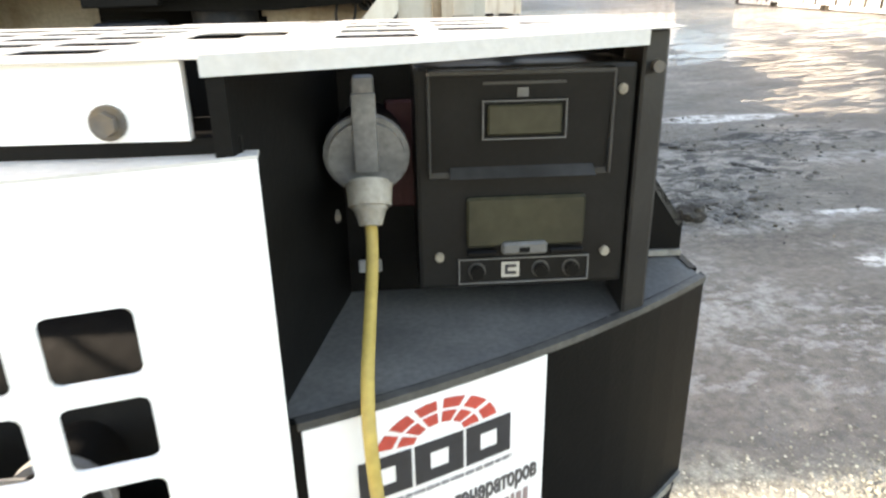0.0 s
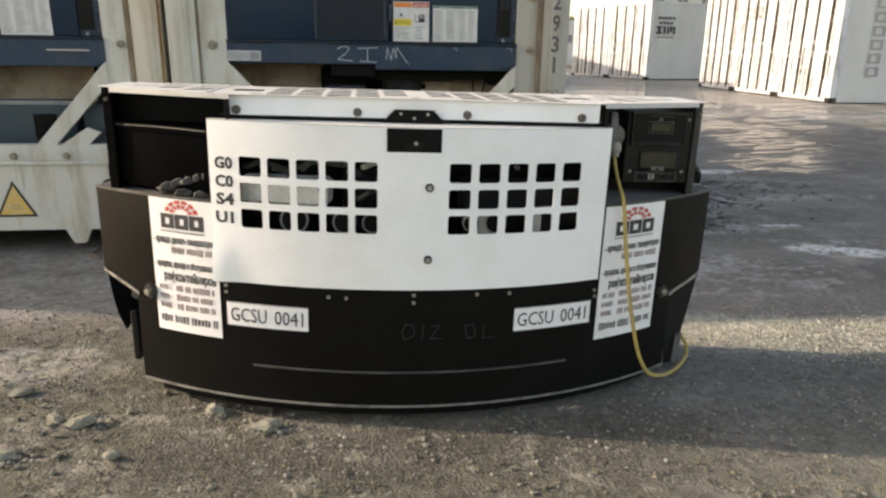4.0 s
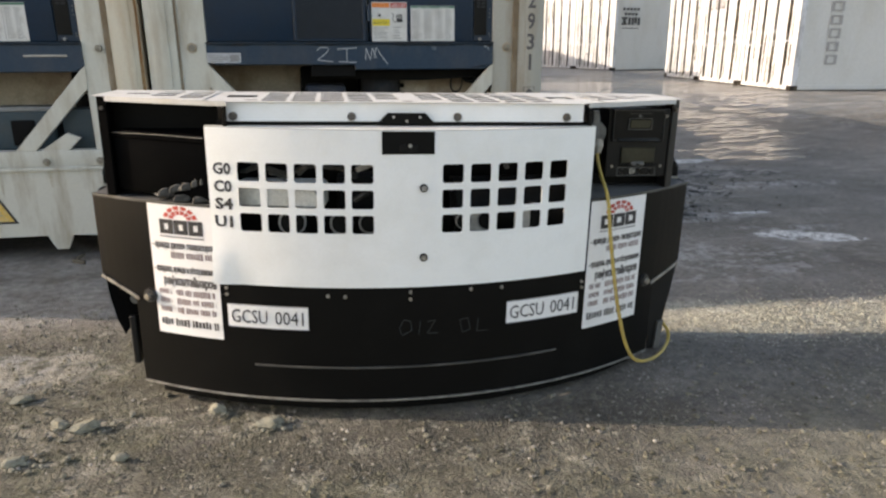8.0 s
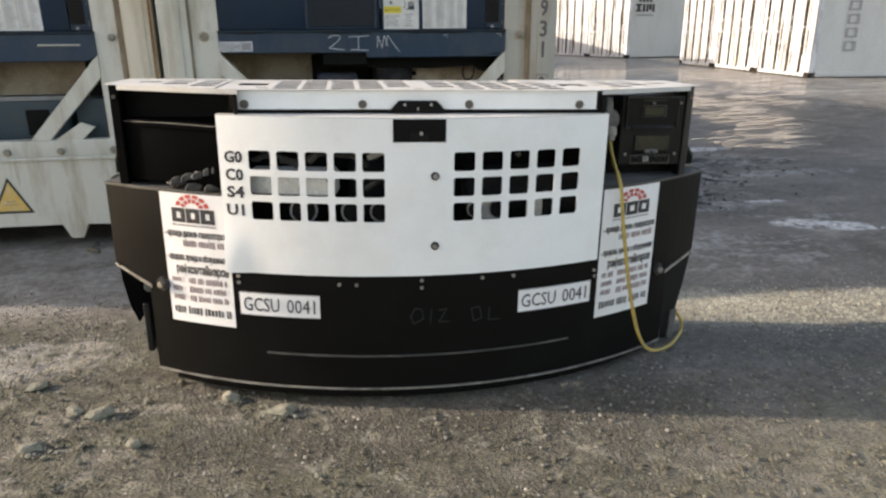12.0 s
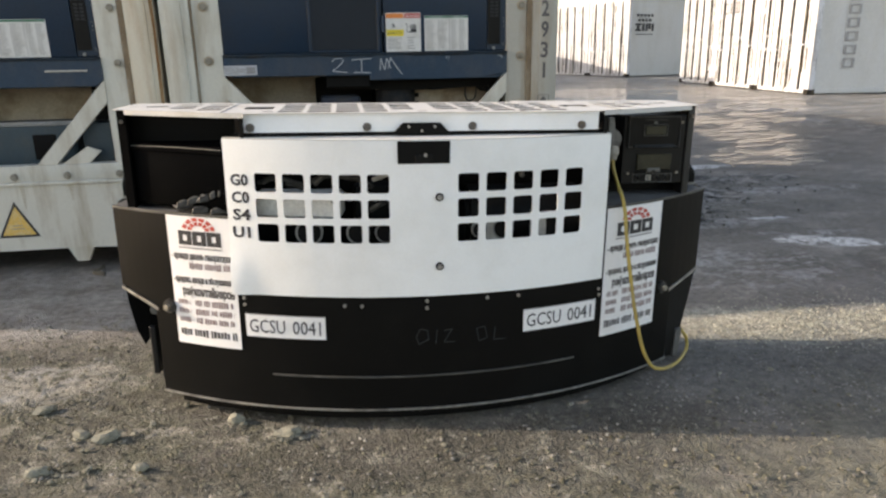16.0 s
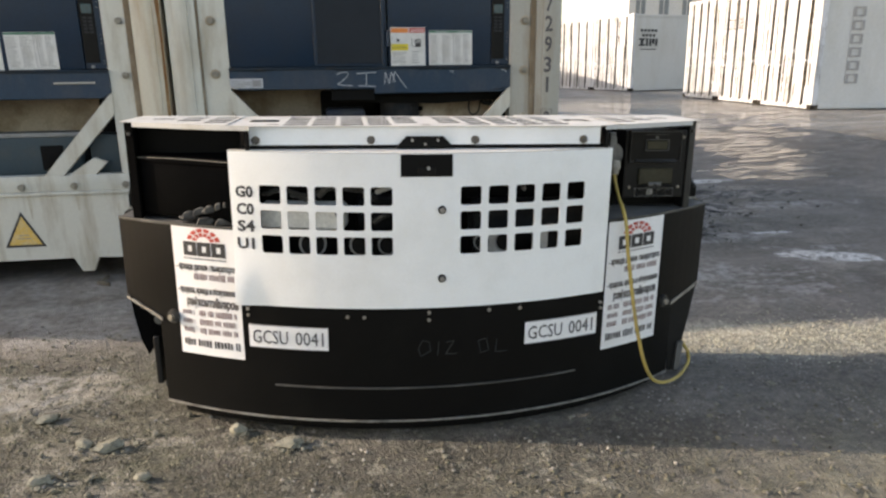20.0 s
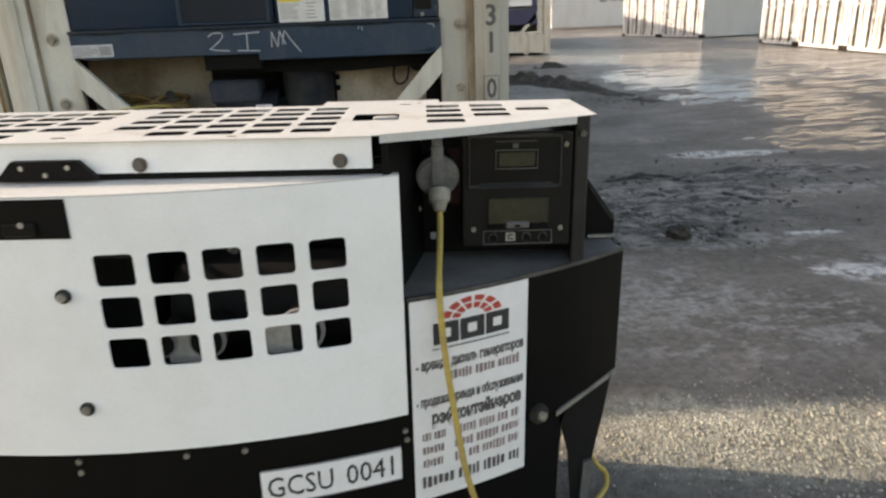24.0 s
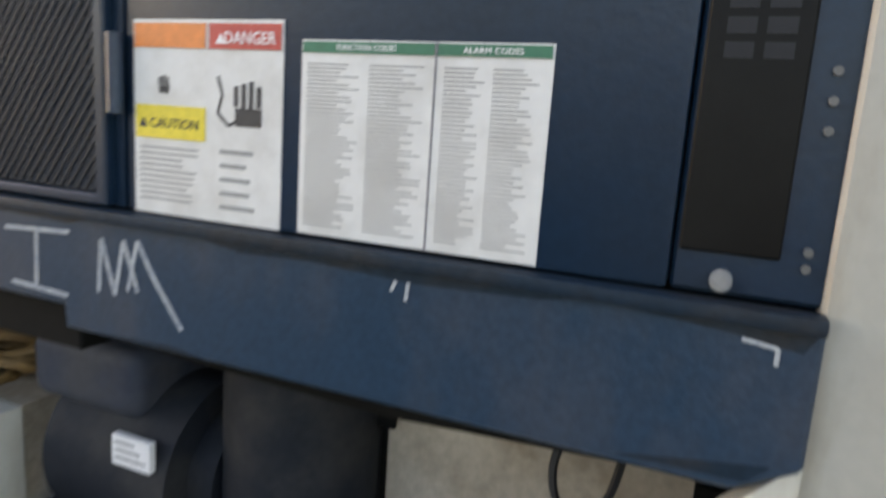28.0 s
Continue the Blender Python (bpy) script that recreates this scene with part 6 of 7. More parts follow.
def unit_front(c, off, full):
    danger_label(c, 1.380 + off, 1.608 + off, 1.337, 1.578, 0.0255, full)
    code_sheet(c, 1.633 + off, 1.922 + off, 1.339, 1.557, 0.0255, full)
    weave = bmesh.new()
    for k in range(-34, 40):
        for sg in (1, -1):
            xa, xb = 0.905, 1.32
            za = 1.355 + k * 0.020
            ends = []
            for x in (xa, xb):
                ends.append((x, za + (x - xa) * 1.25 if sg > 0 else za + (xb - x) * 1.25))
            (ax, az), (bx, bz) = ends
            lo, hi = 1.355, 2.09
            t0 = max(0.0, min(1.0, (lo - az) / (bz - az))), max(0.0, min(1.0, (hi - az) / (bz - az)))
            u0, u1 = min(t0), max(t0)
            if u1 - u0 < 0.03:
                continue
            pa, pb = (ax + (bx - ax) * u0, az + (bz - az) * u0), (ax + (bx - ax) * u1, az + (bz - az) * u1)
            dx, dz = pb[0] - pa[0], pb[1] - pa[1]
            ln = math.hypot(dx, dz)
            ox, oz = -dz / ln * 0.0016, dx / ln * 0.0016
            merge(weave, prism([(pa[0] + ox, pa[1] + oz), (pa[0] - ox, pa[1] - oz), (pb[0] - ox, pb[1] - oz), (pb[0] + ox, pb[1] + oz)], 1, 0.0205 if sg > 0 else 0.0225, 0.0222 if sg > 0 else 0.0242))
    g = part("grille", box((0.90, 0.024, 1.352), (1.325, 0.031, 2.1), 0.003), MESHDARK, c, "dark wire mesh")
    part("wire_weave", weave, MESHWIRE, g, "dark wire weave")["kind"] = "stuff"
    for x in (0.895, 1.33):
        part("grille_frame", box((x - 0.010, 0.012, 1.345), (x + 0.010, 0.030, 2.1), 0.003), BLUE, g)
    part("grille_frame", box((0.89, 0.012, 1.338), (1.34, 0.030, 1.352), 0.003), BLUE, g)
    part("door_hinge", rod((1.36, 0.012, 1.46), (1.36, 0.012, 1.56), 0.010, 10), BLUEBAND, c)
    part("control_inset", box((2.056, 0.026, 1.375), (2.142, 0.0315, 2.2), 0.002), PLASTIC, c, "dark control strip")
    for r in range(5):
        for q in range(2):
            part("key_mark", box((2.072 + q * 0.032, 0.0252, 1.548 + r * 0.021), (2.096 + q * 0.032, 0.0262, 1.562 + r * 0.021)), KEYGREY, c)
    part("display", box((2.070, 0.0245, 1.665), (2.130, 0.0262, 1.72), 0.001), GLASSDIM, c, "dim teal display")
    for z in (1.37, 1.385, 1.49, 1.515, 1.54, 1.70, 1.73):
        part("panel_screw", rod((2.163, 0.032, z), (2.163, 0.026, z), 0.0042, 8), LATCHGREY, c)
    part("panel_lock", rod((2.096, 0.032, 1.351), (2.096, 0.016, 1.351), 0.010, 16, bevel=0.003), GREYPLASTIC, c, "", True)
    rp = decal("rating_plate", c, 0.3475, 0.550, 1.207, 1.268, DULLPAPER, 0.005, "dull white rating plate")
    for r in range(4):
        decal("plate_bar", rp, 0.357, 0.44 + 0.03 * (r % 3), 1.216 + r * 0.012, 1.2205 + r * 0.012, INKFAINT, 0.0034)
    decal("plate_field", rp, 0.485, 0.540, 1.216, 1.258, INKFAINT, 0.0034)


unit_front(near, 0.0, True)
unit_front(second, -0.02, False)
part("post_rust", prism([(CW - 0.030, 2.6), (CW - 0.001, 2.6), (CW - 0.001, 0.55), (CW - 0.012, 0.70), (CW - 0.022, 1.1), (CW - 0.016, 1.5), (CW - 0.034, 1.9)], 1, -0.0015, 0.001), RUSTEDGE, second, "orange-brown rust along the post edge")
part("door_bar", rod((1.86, 0.004, 1.255), (2.10, 0.004, 1.255), 0.006, 8), OFFPLASTIC, second)
caution = decal("caution_decal", near, 0.826, 1.141, 0.204, 0.503, SIGNYELLOW, 0.003, "faded yellow height decal")
for txt, z, h, w in (("CAUTION", 0.412, 0.078, 0.28), ("9'-6\"", 0.312, 0.075, 0.185), ("HIGH", 0.216, 0.072, 0.17)):
    drawn("decal_letters", caution, lettering(txt, h, w), INK, 0.9835, z, 0.0008, "dark letters " + txt)
for pts in ([(0.36, 1.318), (0.62, 1.318), (0.60, 1.311), (0.50, 1.308), (0.44, 1.312)], [(0.95, 1.318), (1.31, 1.318), (1.28, 1.309), (1.16, 1.312), (1.05, 1.306)], [(1.50, 1.318), (1.98, 1.318), (1.93, 1.310), (1.80, 1.305), (1.66, 1.311), (1.57, 1.307)],
            [(2.00, 1.318), (2.18, 1.318), (2.17, 1.300), (2.11, 1.309)], [(2.02, 1.170), (2.14, 1.172), (2.16, 1.192), (2.08, 1.180)], [(1.30, 1.162), (1.52, 1.162), (1.46, 1.170), (1.37, 1.166)]):
    part("band_grime", prism(pts, 1, 0.0050, 0.0062), GRIMYBLUE, near, "dark grime on blue paint")
warning_triangle(near, 1.474, 0.229, 0.462, 0.003)
warning_triangle(second, 1.54, 0.229, 0.462, 0.003)
decal("caution_decal", second, 0.95, 1.12, 0.25, 0.45, SIGNYELLOW, 0.003, "small yellow decal")
for ch, z in (("7", 1.680), ("2", 1.550), ("9", 1.418), ("3", 1.287), ("1", 1.155), ("0", 0.927)):
    drawn("painted_digit", near, lettering(ch, 0.098, 0.052 if ch != "1" else 0.018, bold=0.03), INKDARK, 2.438, z, -0.0125, "grey painted digit " + ch)
box_bm = bmesh.new()
for lo, hi in (((2.397, -0.0140, 0.914), (2.477, -0.0125, 0.917)), ((2.397, -0.0140, 1.036), (2.477, -0.0125, 1.039)), ((2.397, -0.0140, 0.917), (2.400, -0.0125, 1.036)), ((2.474, -0.0140, 0.917), (2.477, -0.0125, 1.036))):
    box(lo, hi, bm=box_bm)
part("digit_frame", box_bm, INKDARK, near)
# chalk strokes on the band
for pts in ([(1.022, 1.283), (1.045, 1.299), (1.085, 1.300), (1.098, 1.288), (1.078, 1.262), (1.024, 1.222), (1.06, 1.218), (1.122, 1.212)], [(1.150, 1.290), (1.278, 1.297)], [(1.214, 1.293), (1.211, 1.212)], [(1.160, 1.212), (1.272, 1.207)],
            [(1.332, 1.222), (1.338, 1.296), (1.362, 1.222)], [(1.362, 1.222), (1.378, 1.298), (1.402, 1.232)], [(1.385, 1.232), (1.402, 1.300), (1.430, 1.255), (1.476, 1.194)]):
    drawn("chalk_stroke", near, stroke(pts, 0.006), CHALK, 0.0, 0.0, 0.0055)
for pts in ([(0, 0.0), (0.03, -0.004), (0.03, -0.02)], [(-0.33, 0.0), (-0.332, -0.02)], [(-0.345, 0.0), (-0.35, -0.012)]):
    drawn("scratch", near, stroke(pts, 0.004), CHALK, 2.12, 1.305, 0.0055)

# machinery bay
def motor(c):
    part("motor_base", prism([(0.90, 0.14), (1.14, 0.13), (1.30, 0.09), (1.62, 0.16), (1.62, 0.46), (0.90, 0.46)], 2, 0.651, 0.672, 0.004), MOTOR, c, "dark pointed base plate")
    m = part("compressor", rod((0.945, 0.32, 0.820), (1.345, 0.32, 0.820), 0.165, 36, bevel=0.055), MOTOR, c, "smooth dark blue-grey compressor motor", True)
    part("terminal_box", box((0.935, 0.185, 0.925), (1.205, 0.38, 1.055), 0.035, 4), TERMBLUE, m, "dull blue terminal box", True)
    part("motor_label", box((1.183, 0.150, 0.868), (1.268, 0.162, 0.922)), PAPER, m, "white motor label")
    for r in range(3):
        part("label_bar", box((1.190, 0.1492, 0.879 + r * 0.014), (1.258 - 0.012 * r, 0.1502, 0.884 + r * 0.014)), INKFAINT, m)
    part("motor_foot", prism([(0.97, 0.672), (1.18, 0.672), (1.14, 0.76), (1.02, 0.76)], 1, 0.19, 0.21), MOTOR, m)
    part("cylinder_body", rod((1.455, 0.32, 0.66), (1.455, 0.32, 1.14), 0.138, 32, bevel=0.05), MOTOR, c, "smooth dark compressor body", True)
    part("joint_sleeve", rod((1.30, 0.31, 0.86), (1.40, 0.31, 0.90), 0.07, 20, bevel=0.01), MOTOR, c, "", True)


motor(near)
# near-black blocks added to paint the shade deep in the bay
part("rear_bay_shade", box((1.28, 0.44, 0.655), (1.60, 0.53, 1.165), 0.02, 2), SHADEBLACK, near, "near-black block standing in for shade behind the compressor", True)
part("rear_bay_shade", box((0.90, 0.40, 0.90), (1.30, 0.52, 1.165), 0.02, 2), SHADEBLACK, near, "", True)
# the neighbour's bay holds a teal housing instead, and near-black blocks added as shade
part("valve_housing", box((1.98, 0.10, 0.652), (2.22, 0.26, 0.93), 0.012, 2), BAYBLUE, second, "dull teal valve housing", True)
part("blower_housing", box((0.60, 0.16, 0.655), (1.92, 0.46, 0.93), 0.03, 3), BAYBLUE, second, "long dull blue blower housing", True)
# pale grey bar that paints the lit band along the housing's top
part("housing_lit_band", box((0.62, 0.150, 0.915), (1.93, 0.17, 0.945), 0.008, 2), GREYPLASTIC, second, "", True)
part("housing_cover", box((1.66, 0.148, 0.70), (1.80, 0.165, 0.86), 0.01, 2), SHADEBLACK, second, "", True)
part("brace_plate", prism([(1.86, 0.685), (2.02, 0.685), (2.10, 0.76), (2.02, 0.79)], 1, 0.02, 0.05), CREAM, second)
part("bay_shade_block", box((2.02, 0.28, 0.655), (2.19, 0.50, 1.16)), SHADEBLACK, second)
part("upper_bay_shade", box((0.40, 0.16, 1.06), (1.30, 0.50, 1.166), 0.01), SHADEBLACK, second)
# near-black piece added as the shade under the band
part("upper_bay_shade", prism([(0.98, 1.166), (2.18, 1.166), (2.18, 1.105), (1.70, 1.08), (1.02, 1.10)], 1, 0.14, 0.50), SHADEBLACK, near)
for x in (1.70, 1.85, 2.0):
    part("panel_screw", rod((x, 0.362, 1.085), (x, 0.352, 1.085), 0.008, 8), BOLTDARK, near)
# grime and rust that has run down from bolts, lips and seams
gr = random.Random(23)


def grime(c, x, z, w, h, y):
    pts = [(x - w / 2, z), (x + w / 2, z)]
    pts += [(x + w * gr.uniform(0.2, 0.4), z - h * 0.45), (x + w * gr.uniform(0.0, 0.2), z - h), (x - w * gr.uniform(0.05, 0.2), z - h * gr.uniform(0.7, 0.95)), (x - w * gr.uniform(0.25, 0.45), z - h * 0.4)]
    part("rust_run", prism(pts, 1, y - 0.0012, y), RUSTRUN, c)


for c in (near, second):
    for k in range(7):
        grime(c, 0.3225 + k * 0.3125, 0.602, 0.030, gr.uniform(0.015, 0.03), 0.0115)
        grime(c, 0.34 + k * 0.31 + gr.uniform(-0.06, 0.06), 0.562, gr.uniform(0.012, 0.04), gr.uniform(0.04, 0.20), 0.0036)
    for k in range(5):
        grime(c, gr.uniform(0.25, 2.3), gr.uniform(0.30, 0.50), gr.uniform(0.006, 0.014), gr.uniform(0.06, 0.16), 0.0036)
tray = part("cable_tray", box((0.300, 0.0085, 0.686), (0.892, 0.20, 0.886), 0.008, 2), CREAM, near, "white steel cable box", True)
for x, z in ((0.45, 0.84), (0.45, 0.80), (0.45, 0.77), (0.66, 0.845), (0.70, 0.84), (0.70, 0.80)):
    part("tray_hole", rod((x, 0.0095, z), (x, 0.0070, z), 0.008, 8), SHADEBLACK, tray)
part("tray_pin", rod((0.20, 0.02, 0.735), (0.31, 0.02, 0.735), 0.014, 10), MOTOR, near)
coil = thing("cable_coil", "tangled coil of dirty ochre cable lying in the machinery bay", "cable", near.matrix_basis.copy())
for k in range(7):
    rng2 = random.Random(30 + k)
    pts = []
    for q in range(13):
        a = 2 * math.pi * q / 12
        pts.append((0.575 + 0.02 * (k % 3) + (0.16 + rng2.uniform(-0.05, 0.03)) * math.cos(a), 0.32 + (0.10 + rng2.uniform(-0.03, 0.02)) * math.sin(a), 0.890 + k * 0.008 + (0.018 + 0.006 * k) * math.sin(a + k * 1.7) + rng2.uniform(-0.008, 0.008)))
    part("loop", tube(pts, 0.0105, 8, 3), OCHRE, coil, "", True)
part("coil_shelf", box((0.36, 0.21, 0.60), (0.86, 0.50, 0.872)), BEIGE, near)
part("coil_knob", rod((0.705, 0.27, 0.985), (0.72, 0.21, 0.99), 0.022, 14, bevel=0.005), RUBBER, coil, "black cable end", True)
part("bay_panel", box((1.60, 0.36, 0.655), (2.16, 0.40, 1.10), 0.008, 2), BEIGE, near, "stained beige panel", True)
part("panel_slot", box((1.47, 0.37, 0.70), (1.598, 0.39, 1.06), 0.006), SHADEBLACK, near)
for z in (0.96, 1.02):
    part("panel_clip", box((1.585, 0.335, z), (1.625, 0.347, z + 0.03), 0.003), SHADEBLACK, near)
part("panel_hole", rod((2.03, 0.362, 0.86), (2.03, 0.356, 0.86), 0.013, 12), RUSTCREAM, near)
pump = part("drain_valve", rod((2.03, 0.16, 0.80), (2.03, 0.16, 0.92), 0.038, 16, bevel=0.008), RUBBER, near, "black valve", True)
part("valve_stem", rod((2.03, 0.16, 0.655), (2.03, 0.16, 0.80), 0.014, 10), RUBBER, pump)
part("valve_foot", rod((2.03, 0.15, 0.652), (2.03, 0.15, 0.672), 0.030, 14), STEEL, pump)
part("valve_tag", box((2.005, 0.115, 0.865), (2.05, 0.122, 0.885)), OFFPLASTIC, pump)
# thin near-black box that paints shade at the bay's right end
part("bay_shade_block", box((2.10, 0.12, 0.655), (2.18, 0.14, 1.10)), SHADEBLACK, near)
part("hanging_wire", tube([(1.95, 0.2, 1.13), (1.93, 0.18, 1.05), (1.95, 0.17, 1.0), (2.0, 0.18, 1.02), (2.02, 0.2, 1.12)], 0.006, 6), RUBBER, near, "", True)
for k in range(4):
    x = 2.02 + 0.03 * k
    part("hanging_wire", tube([(x, 0.24, 1.15), (x + 0.02, 0.22, 1.08), (x + 0.08, 0.24, 1.06), (x + 0.13, 0.28, 1.02)], 0.012, 6), RUBBER, near, "", True)

# yellow cable from the bay over the sill to the ground
lead = thing("extension_cable", "thin yellow cable hanging from the container down to the asphalt", "cable", Matrix())
part("cord", tube([(-1.13, 3.36, 0.925), (-1.20, 3.22, 0.945), (-1.29, 3.10, 0.945), (-1.375, 3.083, 0.90), (-1.425, 3.078, 0.82), (-1.437, 3.078, 0.75), (-1.41, 3.076, 0.67), (-1.385, 3.074, 0.59), (-1.337, 3.084, 0.465), (-1.287, 3.086, 0.302),
                   (-1.24, 3.085, 0.137), (-1.21, 3.06, 0.035), (-1.12, 2.99, 0.010), (-1.02, 2.90, 0.010), (-0.86, 2.76, 0.010), (-0.76, 2.67, 0.010), (-0.64, 2.60, 0.010), (-0.42, 2.50, 0.010), (-0.30, 2.35, 0.010), (-0.28, 2.05, 0.010), (-0.35, 1.65, 0.010), (-0.36, 1.37, 0.010)], 0.0085), OLDCABLE, lead, "", True)

# ---------------------------------------------------------------- litter on the ground
def scatter(name, label, count, area, size, mat, seed, flat=0.6, cluster=None):
    rng3 = random.Random(seed)
    verts, faces = [], []
    ico = bmesh.new()
    bmesh.ops.create_icosphere(ico, subdivisions=1, radius=1.0)
    iv, jf = [v.co.copy() for v in ico.verts], [[v.index for v in f.verts] for f in ico.faces]
    ico.free()
    for _ in range(count):
        if cluster:
            cx0, cy0, sd = rng3.choice(cluster)
            x, y = rng3.gauss(cx0, sd), rng3.gauss(cy0, sd * 0.7)
        else:
            x, y = rng3.uniform(area[0], area[1]), rng3.uniform(area[2], area[3])
        s = size[0] + (size[1] - size[0]) * rng3.random() ** 3
        turn = Euler((rng3.uniform(0, 6), rng3.uniform(0, 6), rng3.uniform(0, 6))).to_matrix()
        jig = [rng3.uniform(0.7, 1.25) for _ in iv]
        b0 = len(verts)
        z = height(x, y) + s * flat * 0.25
        for v, j in zip(iv, jig):
            w = turn @ (v * s * j)
            verts.append((x + w.x, y + w.y, z + w.z * flat))
        faces += [[b0 + i for i in f] for f in jf]
    me = bpy.data.meshes.new(name)
    me.from_pydata(verts, [], faces)
    me.materials.append(mat)
    return tagged(new(name, me), label, "gravel", kind="stuff")


scatter("gravel", "loose grit and small stones on asphalt", 6500, (-3.4, 2.6, -0.9, 2.0), (0.002, 0.009), STONE, 1)
scatter("pale_gravel", "pale loose gravel lying in a strip on asphalt", 9000, None, (0.0018, 0.0065), PALESTONE, 6, 0.6, [(0.95, 1.42, 0.16), (1.3, 1.34, 0.20), (1.7, 1.28, 0.24), (2.3, 1.22, 0.28), (3.0, 1.16, 0.32)])
scatter("soil_crumbs", "brown crumbs of trodden soil and grit", 5200, None, (0.0025, 0.010), SOIL, 8, 0.5, [(-2.3, 0.8, 0.5), (-1.7, 0.5, 0.4), (-1.2, 0.2, 0.5), (-0.5, 0.1, 0.5), (0.3, 0.2, 0.45), (1.2, 0.1, 0.5), (-2.4, 1.6, 0.4), (2.0, 0.0, 0.5)])
scatter("dark_grit", "dark grit on shaded asphalt", 4200, (0.2, 2.8, 0.45, 1.15), (0.0018, 0.007), STONE, 9)
scatter("pebbles", "pale stones lying on asphalt", 150, (-2.9, 1.8, -0.3, 1.3), (0.006, 0.016), CRUMB, 2)
scatter("plaster_crumbs", "broken pale crumbs of plaster on trodden soil", 420, None, (0.003, 0.013), CRUMB, 14, 0.5, [(-2.15, 1.32, 0.15), (-1.98, 1.18, 0.10), (-1.75, 0.86, 0.06), (-1.07, 0.75, 0.05), (-1.27, 0.87, 0.03), (-1.87, 0.65, 0.06), (-2.3, 1.95, 0.18)])
for x, y, w, d, h, turn, label in ((-1.722, 0.838, 0.050, 0.026, 0.022, 10, "flat pale stone on trodden soil"), (-1.815, 0.872, 0.034, 0.022, 0.018, -20, "small pale stone on trodden soil"), (-1.881, 0.653, 0.040, 0.026, 0.018, 25, "pale stone on trodden soil"),
                                   (-1.269, 0.873, 0.036, 0.024, 0.024, -15, "pale lump of plaster beside the generator"), (-1.073, 0.746, 0.052, 0.030, 0.020, 5, "flat pale lump of plaster beside the generator"), (-2.02, 1.10, 0.045, 0.024, 0.016, 30, "flat pale stone on trodden soil"), (-1.55, 0.62, 0.030, 0.020, 0.014, 0, "small pale stone on trodden soil")):
    pb = bmesh.new()
    bmesh.ops.create_icosphere(pb, subdivisions=2, radius=1.0)
    remap(pb, lambda v: Vector((v.x * w, v.y * d, v.z * h)) * (1 + 0.45 * noise.noise(v * 1.7 + Vector((x * 9, y * 9, 0)))))
    stone = thing("stone", label, "stone", Matrix.Translation((x, y, h * 0.35)) @ pose(0, 0, 0, 0, 0, turn), "pale stones")
    part("lump", pb, CRUMB, stone, "", False)
scatter("mud_crumbs", "dark crumbs of mud and rubble on wet asphalt", 1900, None, (0.004, 0.022), MUD, 3, 0.6, [(1.75, 3.95, 0.35), (2.3, 4.4, 0.40), (1.5, 4.6, 0.25), (1.7, 3.5, 0.3), (2.2, 3.9, 0.4), (3.2, 5.0, 0.5), (2.0, 11.3, 0.3), (2.7, 10.6, 0.35), (3.4, 9.0, 0.4)])
def heap(points, width, top, seed, label, mat=None):
    """A low uneven bank of dirt along a line of points (x, y, height factor)."""
    bm = bmesh.new()
    nu, nv = 110, 14
    grid = []
    for i in range(nu + 1):
        u = i / nu * (len(points) - 1)
        k = min(int(u), len(points) - 2)
        f = u - k
        a, b = points[k], points[k + 1]
        c = [a[q] + (b[q] - a[q]) * f for q in range(3)]
        d = Vector((b[0] - a[0], b[1] - a[1])).normalized()
        line = []
        for j in range(nv + 1):
            v = j / nv * 2 - 1
            w = width * (0.7 + 0.6 * noise.noise((c[0] * 2, c[1] * 2, seed))) * (0.5 + 0.5 * c[2])
            x, y = c[0] - d.y * v * w, c[1] + d.x * v * w
            env = max(0.0, 1 - v * v) * min(1.0, 12 * min(i / nu, 1 - i / nu) + 0.02)
            h = top * c[2] * env * (0.55 + 0.7 * noise.noise((x * 3.0, y * 3.0, seed)) + 0.5 * noise.noise((x * 8, y * 8, seed + 3)))
            line.append(bm.verts.new((x, y, height(x, y) - 0.012 + max(0.0, h))))
        grid.append(line)
    for i in range(nu):
        for j in range(nv):
            bm.faces.new((grid[i][j], grid[i + 1][j], grid[i + 1][j + 1], grid[i][j + 1]))
    h = thing("dirt_bank", label, "dirt")
    part("bank", bm, mat or DIRT, h, "", True)


DIRT = material("dark_damp_dirt", (0.050, 0.045, 0.037), 0.85, spec=0.2, second=(0.105, 0.095, 0.078), scale=7, amount=0.7, fine=45, fine_amount=0.35, bump=0.8)
heap([(1.7, 12.0, 0.6), (2.1, 11.3, 1.0), (2.6, 10.75, 0.8), (3.1, 9.7, 0.30), (3.45, 8.9, 0.14), (3.6, 8.6, 0.04)], 0.50, 0.20, 5, "low bank of dark damp dirt on wet asphalt")
heap([(2.75, 13.4, 0.7), (3.0, 13.6, 1.0), (3.3, 13.3, 0.5)], 0.22, 0.22, 9, "small heap of dark dirt near a container")
WETMUD = material("dark_wet_ridge", (0.028, 0.025, 0.021), 0.7, spec=0.3, second=(0.075, 0.067, 0.057), scale=14, amount=0.7, fine=60, fine_amount=0.35, bump=0.7)
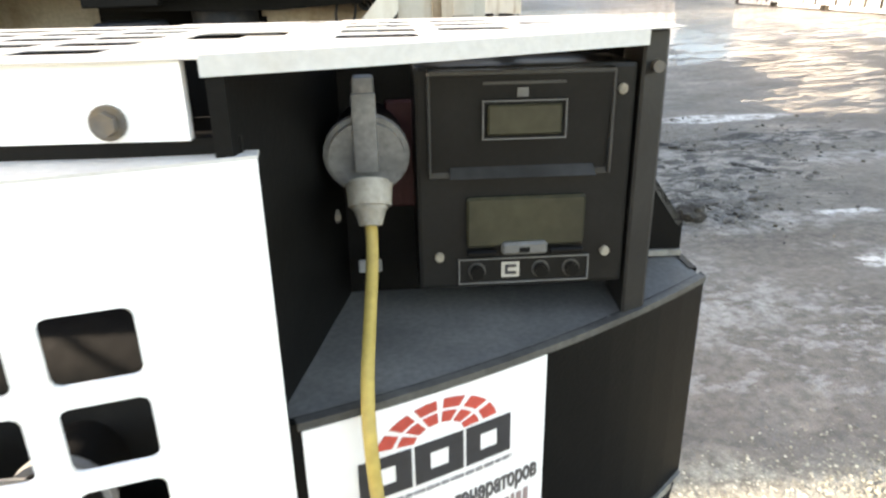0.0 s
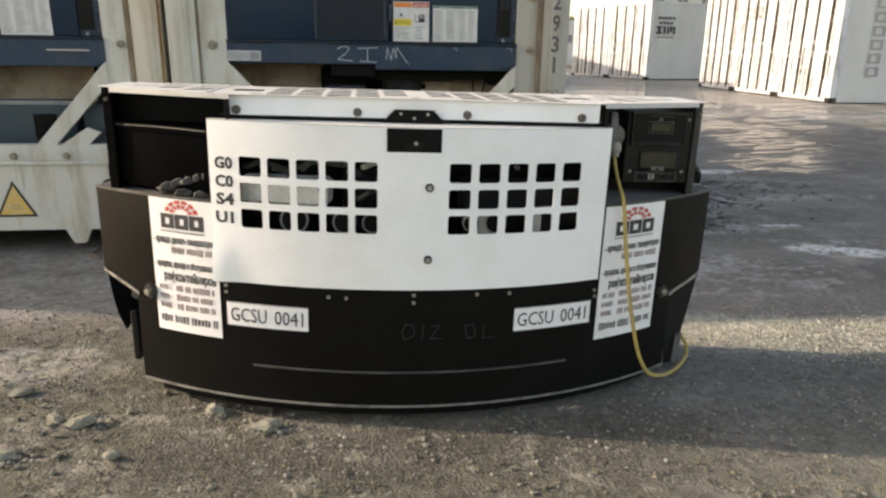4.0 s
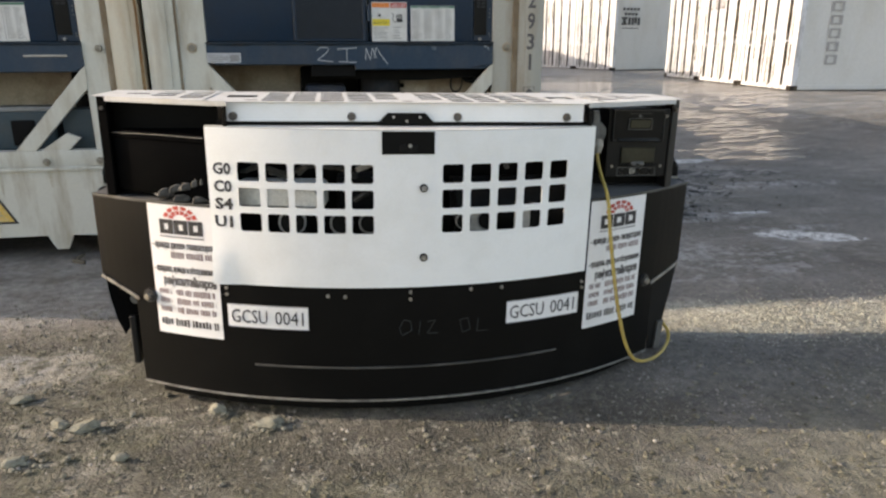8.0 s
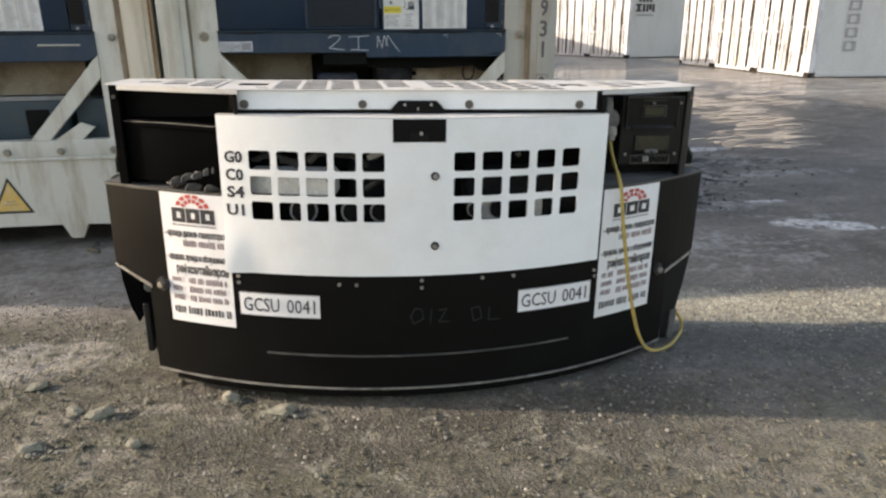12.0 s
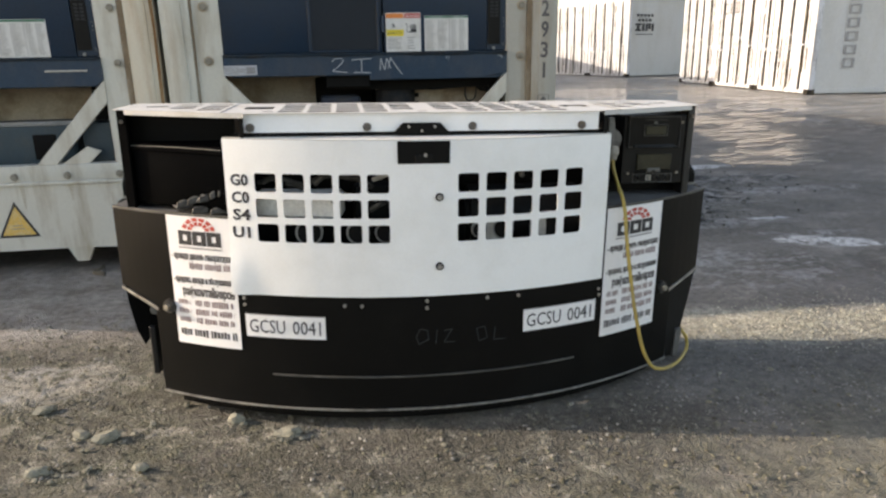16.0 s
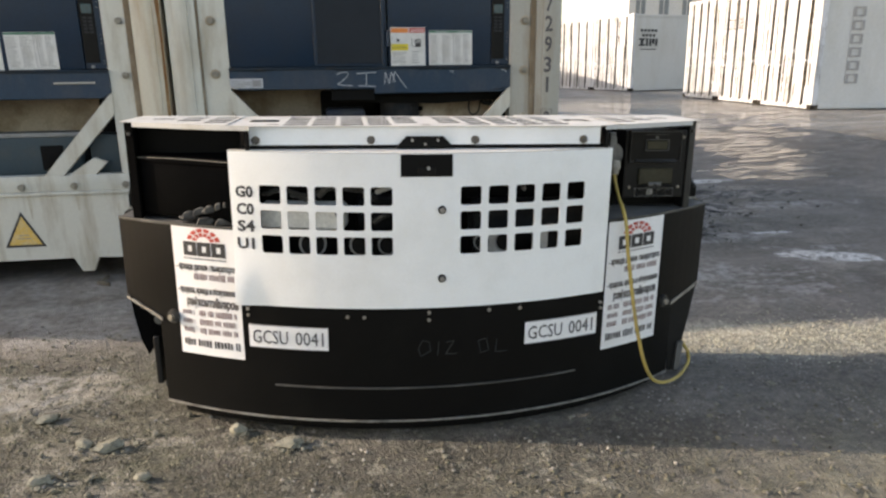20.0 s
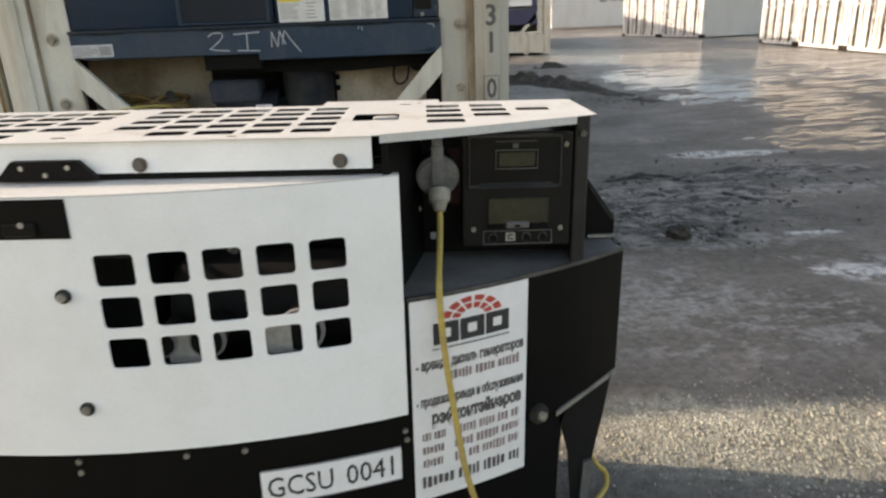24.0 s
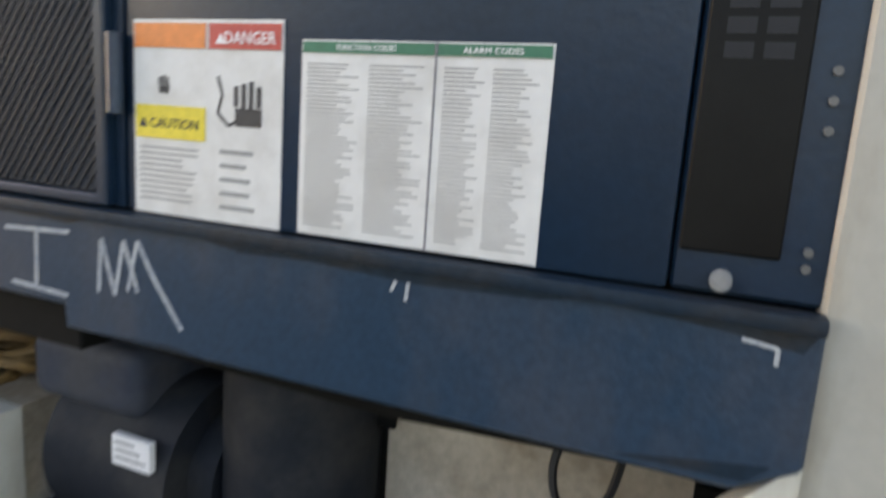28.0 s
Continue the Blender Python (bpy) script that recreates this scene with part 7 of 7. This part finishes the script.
for k, (pts, w, top) in enumerate((([(1.28, 4.52, 0.5), (1.40, 4.57, 1.0), (1.56, 4.63, 0.4)], 0.075, 0.075), ([(1.72, 4.92, 0.5), (1.95, 5.02, 1.0), (2.20, 5.03, 0.8), (2.54, 4.92, 0.4)], 0.085, 0.060), ([(1.19, 3.38, 0.5), (1.33, 3.44, 1.0), (1.47, 3.47, 0.5)], 0.038, 0.040),
                                   ([(1.31, 3.25, 0.5), (1.44, 3.23, 1.0), (1.60, 3.27, 0.5)], 0.034, 0.036), ([(2.22, 4.20, 0.5), (2.42, 4.33, 1.0), (2.64, 4.13, 0.5)], 0.07, 0.055), ([(1.76, 4.00, 0.5), (1.86, 4.04, 1.0), (1.98, 4.02, 0.5)], 0.05, 0.05),
                                   ([(1.93, 3.74, 0.5), (2.02, 3.78, 1.0), (2.14, 3.79, 0.5)], 0.045, 0.045), ([(1.52, 3.95, 0.5), (1.62, 3.90, 1.0), (1.70, 3.93, 0.5)], 0.04, 0.04))):
    heap(pts, w, top, 31 + k, "low ragged ridge of dark mud on wet asphalt", WETMUD)
scatter("clods", "dark flat clods of mud on asphalt", 190, None, (0.010, 0.055), MUD, 12, 0.40, [(1.85, 3.55, 0.16), (1.5, 4.55, 0.22), (2.1, 4.9, 0.3), (1.85, 4.0, 0.3), (2.4, 4.3, 0.3), (1.6, 3.5, 0.2)])
lump = bmesh.new()
bmesh.ops.create_icosphere(lump, subdivisions=3, radius=1.0)
remap(lump, lambda v: Vector((v.x * 0.078, v.y * 0.055, v.z * 0.058)) * (1 + 0.55 * noise.noise(v * 1.6) + 0.30 * noise.noise(v * 4.1)))
clod = thing("mud_clod", "dark clod of mud lying on wet asphalt", "rubble", Matrix.Translation((1.77, 3.36, 0.035)))
part("clod", lump, WETMUD, clod, "", True)
wire = thing("stray_wire", "thin dark wire lying on grey ground beside a container", "wire")
part("strand", tube([(-3.34, 2.72, 0.008), (-3.28, 2.82, 0.010), (-3.23, 2.92, 0.008), (-3.22, 3.02, 0.009), (-3.26, 3.11, 0.008)], 0.006, 6, 5), RUBBER, wire, "", True)
strap = thing("bent_strap", "bent dark metal strap lying on grey ground", "scrap")
part("long_leg", prism([(-2.41, 2.935), (-2.395, 2.930), (-2.375, 3.085), (-2.39, 3.09)], 2, 0.002, 0.022, 0.002), RODDARK, strap)
part("short_leg", prism([(-2.41, 2.935), (-2.32, 2.880), (-2.312, 2.892), (-2.395, 2.945)], 2, 0.002, 0.026, 0.002), RODDARK, strap)
